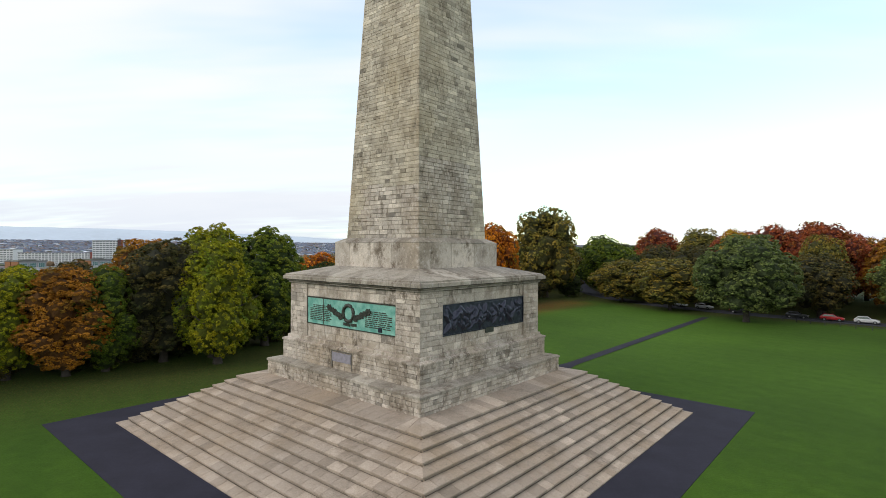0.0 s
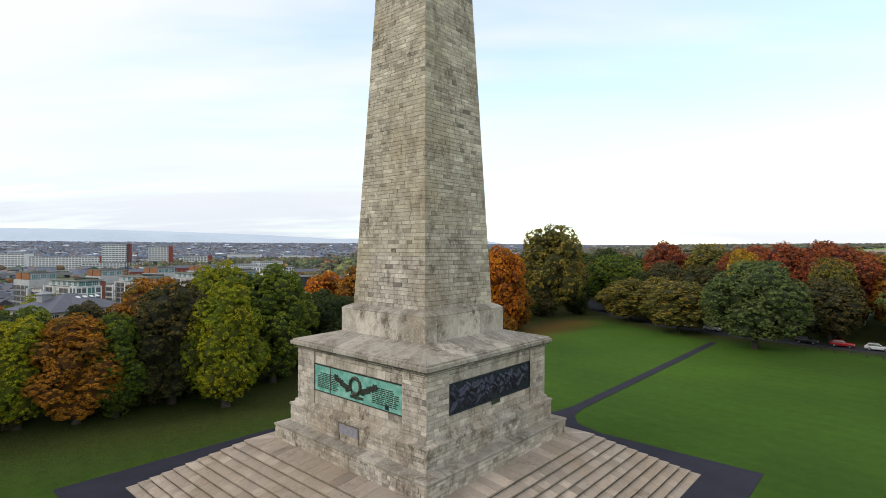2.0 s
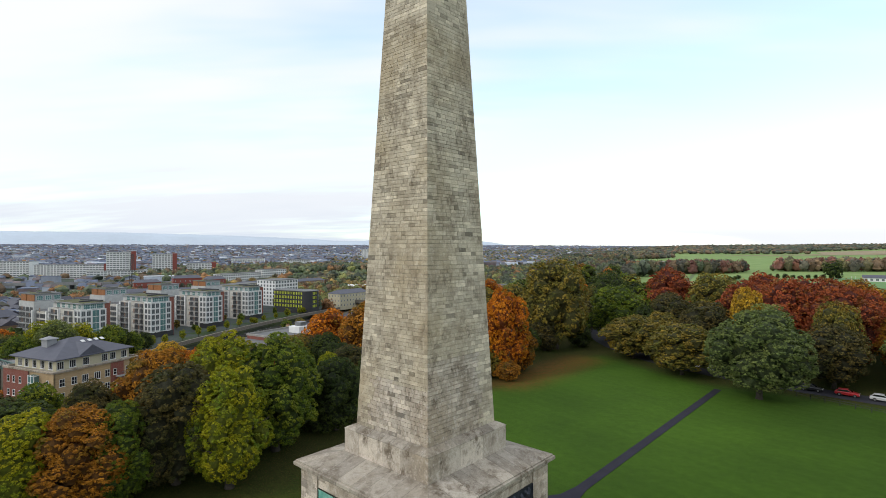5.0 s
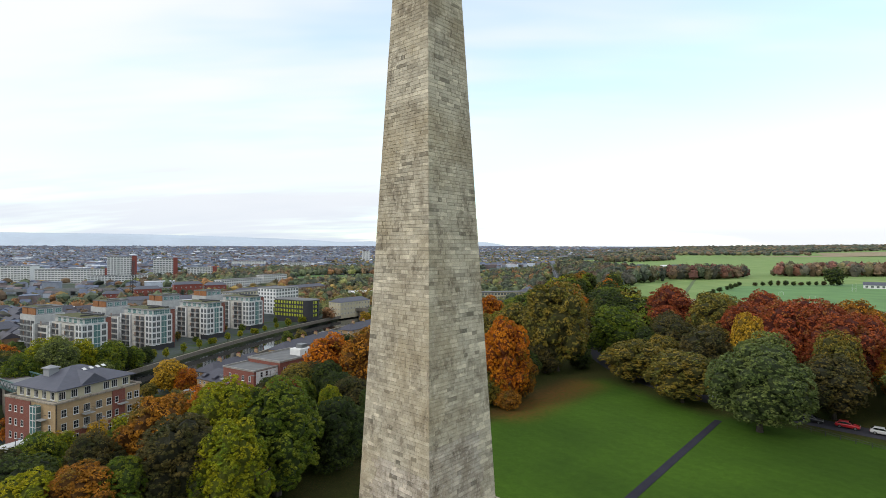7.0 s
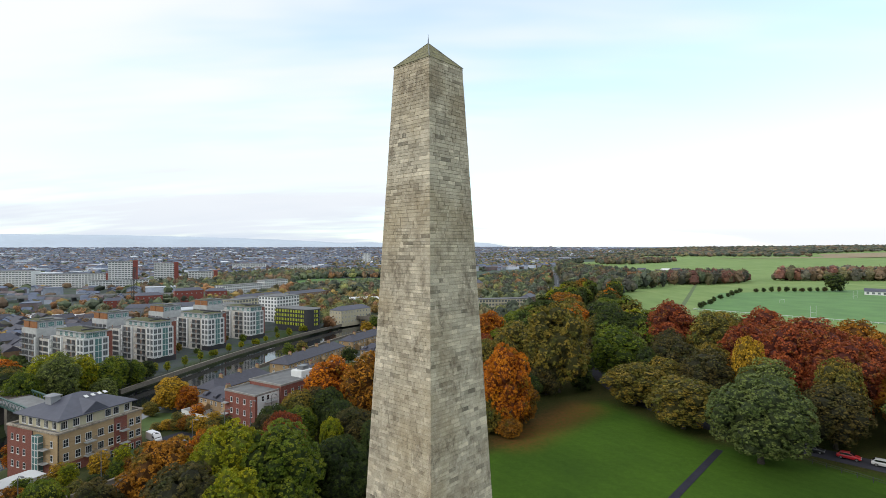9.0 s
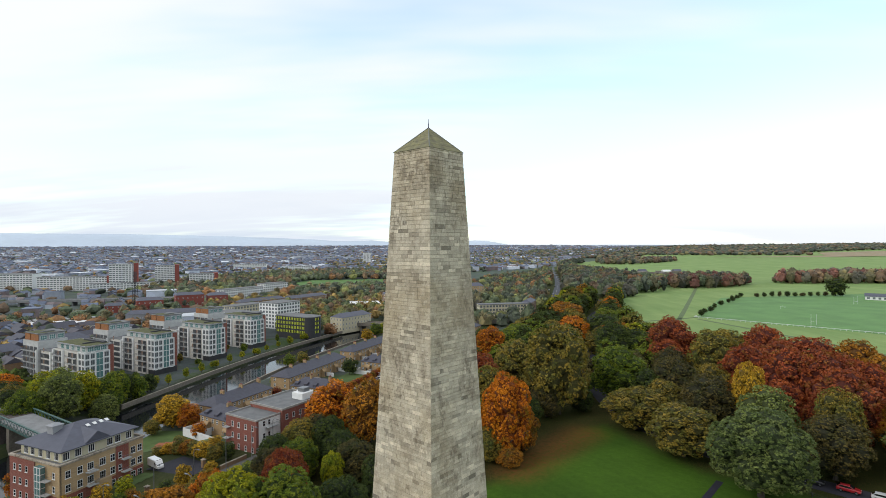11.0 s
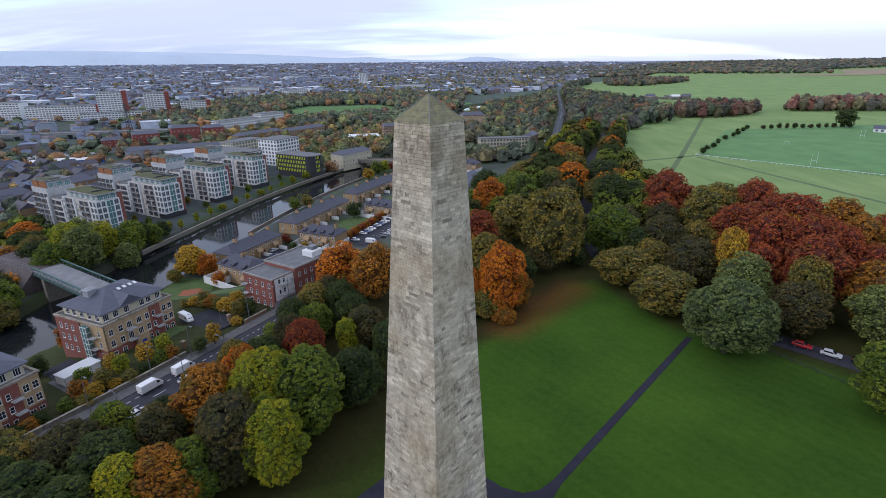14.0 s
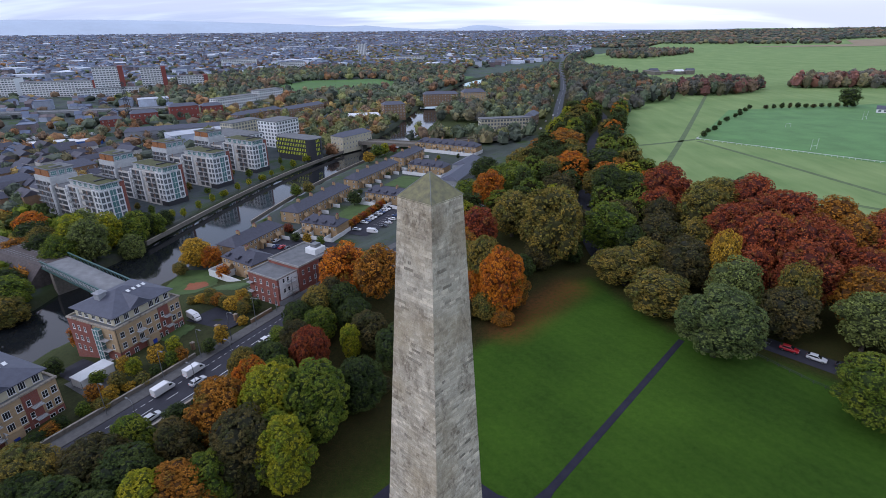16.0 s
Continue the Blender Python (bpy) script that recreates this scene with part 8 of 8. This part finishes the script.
CAR_PAINTS = {"red": paint_mat("red_paint", (0.42, 0.015, 0.02)), "silver": paint_mat("silver_paint", (0.52, 0.53, 0.54)), "black": paint_mat("black_paint", (0.012, 0.012, 0.015)), "white": paint_mat("white_paint", (0.72, 0.72, 0.72)), "blue": paint_mat("blue_paint", (0.03, 0.06, 0.16))}
CAR_MESHES = {}


def loft(g, sections, mat=0):
    """Skin over matching cross sections along x; each is a list of (y, z)."""
    k0 = len(g.v)
    n = len(sections[0][1])
    for x, sec in sections:
        g.v += [(x, y, z) for y, z in sec]
    for i in range(len(sections) - 1):
        for j in range(n):
            a, b = k0 + i * n + j, k0 + i * n + (j + 1) % n
            g.f.append((a, a + n, b + n, b))
            g.m.append(mat)
    g.f.append(tuple(k0 + j for j in range(n)))
    g.f.append(tuple(k0 + (len(sections) - 1) * n + j for j in range(n))[::-1])
    g.m += [mat, mat]


def sec(w, z0, z1, c=0.12):
    return [(-w + c, z0), (w - c, z0), (w, z0 + c), (w, z1 - c), (w - c, z1), (-w + c, z1), (-w, z1 - c), (-w, z0 + c)]


def car_geo(kind):
    body, glass = Geo(), Geo()
    if kind == "van":
        loft(body, [(-2.6, sec(0.95, 0.35, 2.3)), (1.2, sec(0.97, 0.35, 2.35)), (1.75, sec(0.93, 0.35, 2.0)), (2.35, sec(0.90, 0.35, 1.25)), (2.75, sec(0.82, 0.38, 0.95))])
        glass.solid([(1.36, -0.72, 2.27), (1.36, 0.72, 2.27), (2.36, 0.76, 1.28), (2.36, -0.76, 1.28)], ((0, 3, 2, 1),))
        for s in (-1, 1):
            glass.solid([(1.15, s * 0.985, 1.95), (1.75, s * 0.955, 1.75), (2.1, s * 0.945, 1.3), (1.15, s * 0.985, 1.3)], ((0, 1, 2, 3), (3, 2, 1, 0)))
        wheels = (-1.7, 1.75)
    else:
        loft(body, [(-2.1, sec(0.78, 0.38, 0.85)), (-1.95, sec(0.85, 0.30, 0.98)), (0.95, sec(0.88, 0.28, 0.95)), (1.7, sec(0.85, 0.30, 0.86)), (2.1, sec(0.74, 0.36, 0.70))])
        loft(body, [(-1.95, sec(0.74, 0.9, 1.0, 0.04)), (-1.45, sec(0.70, 0.9, 1.42, 0.1)), (0.15, sec(0.70, 0.9, 1.46, 0.1)), (0.98, sec(0.76, 0.9, 0.98, 0.03))])
        glass.solid([(0.2, -0.6, 1.44), (0.2, 0.6, 1.44), (0.95, 0.7, 1.0), (0.95, -0.7, 1.0)], ((0, 3, 2, 1),))
        glass.solid([(-1.50, -0.6, 1.41), (-1.50, 0.6, 1.41), (-1.97, 0.66, 1.0), (-1.97, -0.66, 1.0)], ((0, 1, 2, 3),))
        for s in (-1, 1):
            glass.solid([(-1.35, s * 0.725, 1.36), (0.1, s * 0.725, 1.38), (0.75, s * 0.765, 1.0), (-1.7, s * 0.755, 1.0)], ((0, 1, 2, 3), (3, 2, 1, 0)))
        for q in glass.v[:]:
            pass
        glass.v = [(x * 1.012, y * 1.01, z + 0.012) for x, y, z in glass.v]
        wheels = (-1.3, 1.32)
    return body, glass, wheels


def car(x, y, turn, colour, label, kind="car", z=None):
    z = (ground_z(x, y) + 0.04) if z is None else z
    ob = thing("van" if kind == "van" else "car", pose(x, y, z, 0, 0, turn), label, "van" if kind == "van" else "car", "vehicles")
    if kind not in CAR_MESHES:
        b, gl, wh = car_geo(kind)
        t, rim = Geo(), Geo()
        t.tube([(0, -0.11, 0), (0, 0.11, 0)], [0.33, 0.33], 16)
        rim.tube([(0, -0.12, 0), (0, 0.12, 0)], [0.2, 0.2], 10)
        CAR_MESHES[kind] = (b, gl.mesh("glass", [CAR_GLASS]), wh, t.mesh("wheel", [TYRE]), rim.mesh("rim", [CHROME]), {})
    b, gl, wh, t, rim, made = CAR_MESHES[kind]
    if colour not in made:
        made[colour] = b.mesh("body", [CAR_PAINTS[colour]])
    for nm, me in (("body", made[colour]), ("glass", gl)):
        o = new(nm, me)
        o.parent = ob
    for wx in wh:
        for s in (-0.80, 0.80):
            o = new("wheel", t)
            o.parent = ob
            o.location = (wx, s, 0.33)
            q = new("rim", rim)
            q.parent = o
    back, front, hh = (-2.62, 2.7, 0.9) if kind == "van" else (-2.12, 2.06, 0.68)
    for px, mt, nm in ((back, LAMP_RED, "tail_lamp"), (front, LAMP_CLEAR, "headlamp")):
        for s in (-0.62, 0.62):
            g = Geo()
            g.bevel_box(px - 0.05, s - 0.12, hh - 0.08, px + 0.05, s + 0.12, hh + 0.08, 0.03)
            part(nm, g, mt, ob)
    return ob


# parked along the park drive
car(83.2, 111.8, -41, "red", "red hatchback parked on the park drive")
car(87.4, 107.8, -41, "silver", "silver saloon parked on the park drive")
car(78.4, 115.8, -41, "black", "black car parked under the trees")
car(92.0, 104.2, -41, "black", "dark car parked on the park drive")
car(66.5, 133.0, -58, "silver", "silver car parked under the big tree")
car(62.8, 139.0, -60, "white", "pale car parked under the trees")
car(59.6, 145.0, -63, "black", "dark car at the bend of the drive")
car(70.8, 124.5, -47, "black", "dark car parked by the path")
car(60.5, 227.0, 75, "black", "dark car on the drive in the wood")
rail = thing("park_fence", Matrix(), "low dark iron post and rail fence beside the drive", "fence")
rail_line = [(72.5, 111.5), (81.0, 98.6), (92.0, 86.5), (104.0, 73.0)]
IRON_POST = Geo()
IRON_POST.box(-0.05, -0.05, -0.2, 0.05, 0.05, 1.0)
IRON_POST = IRON_POST.mesh("post", [DARK])
for x, y, a in along(rail_line, 2.4):
    o = new("post", IRON_POST)
    o.parent = rail
    o.matrix_basis = pose(x, y, ground_z(x, y), 0, 0, math.degrees(a))
for z in (0.55, 0.95):
    g = Geo()
    for (x0, y0), (x1, y1) in zip(rail_line, rail_line[1:]):
        g.tube([(x0, y0, z), (x1, y1, z)], [0.04, 0.04], 6)
    part("rail", g, DARK, rail)
# on the street
S_TURN = 63.0
car(-70.0, 100.4, S_TURN, "white", "white van parked on the street", "van", z=-4.92)
car(-66.0, 108.0, S_TURN, "white", "white delivery van parked on the street", "van", z=-4.92)
car(-63.2, 104.0, S_TURN, "silver", "silver hatchback on the street", z=-4.92)
car(-67.6, 91.0, S_TURN, "silver", "silver estate car on the street", z=-4.92)
car(-52.6, 122.8, S_TURN, "white", "white saloon on the street", z=-4.92)
car(-40.6, 157.5, 60, "white", "white van by the brick flats", "van", z=-4.92)
car(-79.5, 136.5, -35, "white", "white van beside the apartment house", "van", z=ground_z(-79.5, 136.5) + 0.36)
for i in range(10):
    car(-46.6 + i * 1.12, 251 + i * 2.75, -24, ("silver", "blue", "silver", "white", "black")[i % 5], "car parked beside the red hedge", z=-16.93)
for i in range(4):
    car(-35.5 + i * 1.3, 245 + i * 5.5, 156, ("black", "silver", "white", "blue")[i], "car parked in the terrace car park", z=-16.93)
car(-48.7, 241, -10, "silver", "silver car in the terrace car park", z=-16.93)
car(-40.5, 237.6, -14, "white", "white minibus in the terrace car park", "van", z=-16.93)
for i, (x, y) in enumerate(((-82, 219), (-79, 218), (-76, 217), (-66, 213), (-63, 214), (-84, 226))):
    car(x, y, 70, ("blue", "red", "black", "silver", "white", "silver")[i], "car parked in the terrace yard", z=ground_z(x, y) + 0.32)
g = Geo()
for i in range(11):
    x, y = -41.6 + i * 1.12, 249.2 + i * 2.75
    g.box(0, -0.06, 0, 4.6, 0.06, 0.006, m=pose(x, y, -16.945, 0, 0, -24))
thing("bay_marking", Matrix(), "white painted parking bay lines", "road marking", kind="structure", geo=g, mats=PAINT)
for i in range(9):
    p = offset_line(STREET, 4.4)
    q = [w for w in p if 470 < w[1] < 1000]
    x, y = q[int(i * (len(q) - 1) / 9)]
    car(x + (i % 2) * -7, y + wrng.uniform(-6, 6), 75, ("silver", "white", "black")[i % 3], "car on the distant street", z=street_top(x, y) + 0.06)
for i in range(14):
    car(-395 + (i % 7) * 7, 476 + (i // 7) * 9 + (i % 7) * 3, 60, "white", "white vehicle parked in the yard", "van", z=-17.8)
for x, y in ((-505, 800), (-470, 815), (-415, 850)):
    bus = thing("bus", pose(x, y, -17.9, 0, 0, 10), "yellow double-deck bus in the depot", "bus", "buses")
    g = Geo()
    loft(g, [(-5, sec(1.25, 0.4, 4.2)), (4.6, sec(1.25, 0.4, 4.2)), (5, sec(1.2, 0.4, 3.9))])
    part("body", g, plain("bus_yellow", (0.6, 0.5, 0.03), 0.4), bus)
    g = Geo()
    g.box(-4.8, -1.28, 1.4, 4.8, 1.28, 2.0)
    g.box(-4.8, -1.28, 2.9, 4.8, 1.28, 3.6)
    part("window_band", g, CAR_GLASS, bus)


# ---- street lamps, gate, steps, marquee ----
def street_lamp(x, y, turn, h=8.5, z=None):
    ob = thing("street_lamp", pose(x, y, street_top(x, y) if z is None else z, 0, 0, turn), "tall grey steel street lamp with curved arm", "street lamp", "street lamps")
    g = Geo()
    g.tube([(0, 0, 0), (0, 0, h), (0.3, 0, h + 0.5), (1.0, 0, h + 0.7), (1.5, 0, h + 0.7)], [0.11, 0.075, 0.06, 0.05, 0.05], 8)
    part("pole", g, METAL, ob)
    g = Geo()
    g.bevel_box(1.3, -0.16, h + 0.6, 2.1, 0.16, h + 0.82, 0.06)
    part("lamp_head", g, METAL, ob)


for k, (x, y, a) in enumerate(along(offset_line(near_street, 6.4), 27)):
    if 60 < y < 170:
        street_lamp(x, y, math.degrees(a) - 90)
for k, (x, y, a) in enumerate(along(offset_line(near_street, -6.3), 27)):
    if 75 < y < 110:
        street_lamp(x, y, math.degrees(a) + 90)
for x, y in ((-68.4, 127.7), (-65.5, 134.0), (-73.2, 114.6), (-71.2, 118.6)):
    post = thing("gate_post", pose(x, y, ground_z(x, y), 0, 0, 63), "square brick gate post with pale cap", "gate post", "gate posts")
    g = Geo()
    g.box(-0.4, -0.4, -1, 0.4, 0.4, 2.1)
    part("shaft", g, BROWN_BRICK, post)
    g = Geo()
    g.frustum(0.52, 2.1, 0.52, 2.25)
    g.frustum(0.46, 2.25, 0.05, 2.55)
    part("cap", g, STONE_TOP, post)
stairs = thing("garden_steps", pose(-71.4, 112.6, -6.9, 0, 0, 153), "broad grey stone steps down to the apartment house", "steps")
for k in range(9):
    g = Geo()
    g.bevel_box(-0.32 * 9 + 0.32 * k + 1.4, -2.6, -0.5, -0.32 * 9 + 0.32 * (k + 1) + 1.4, 2.6, 0.2 * (9 - k), 0.02)
    part("step", g, STONE_STEP, stairs)
tent = thing("marquee", pose(-91.0, 106.6, ground_z(-91, 106.6) + 0.35, 0, 0, 66), "white fabric marquee in the yard", "marquee")
g = Geo()
g.box(-4.2, -2.0, 0, 4.2, 2.0, 2.3)
part("side_cloth", g, WHITE, tent)
g = Geo()
hip_roof(g, -4.2, -2.0, 4.2, 2.0, 2.45, 1.2, 0.15)
part("roof_cloth", g, WHITE, tent)
for sx in (-4.2, 4.2):
    for sy in (-2.0, 2.0):
        g = Geo()
        g.tube([(sx, sy, -0.1), (sx, sy, 2.4)], [0.05, 0.05], 6)
        part("pole", g, METAL, tent)
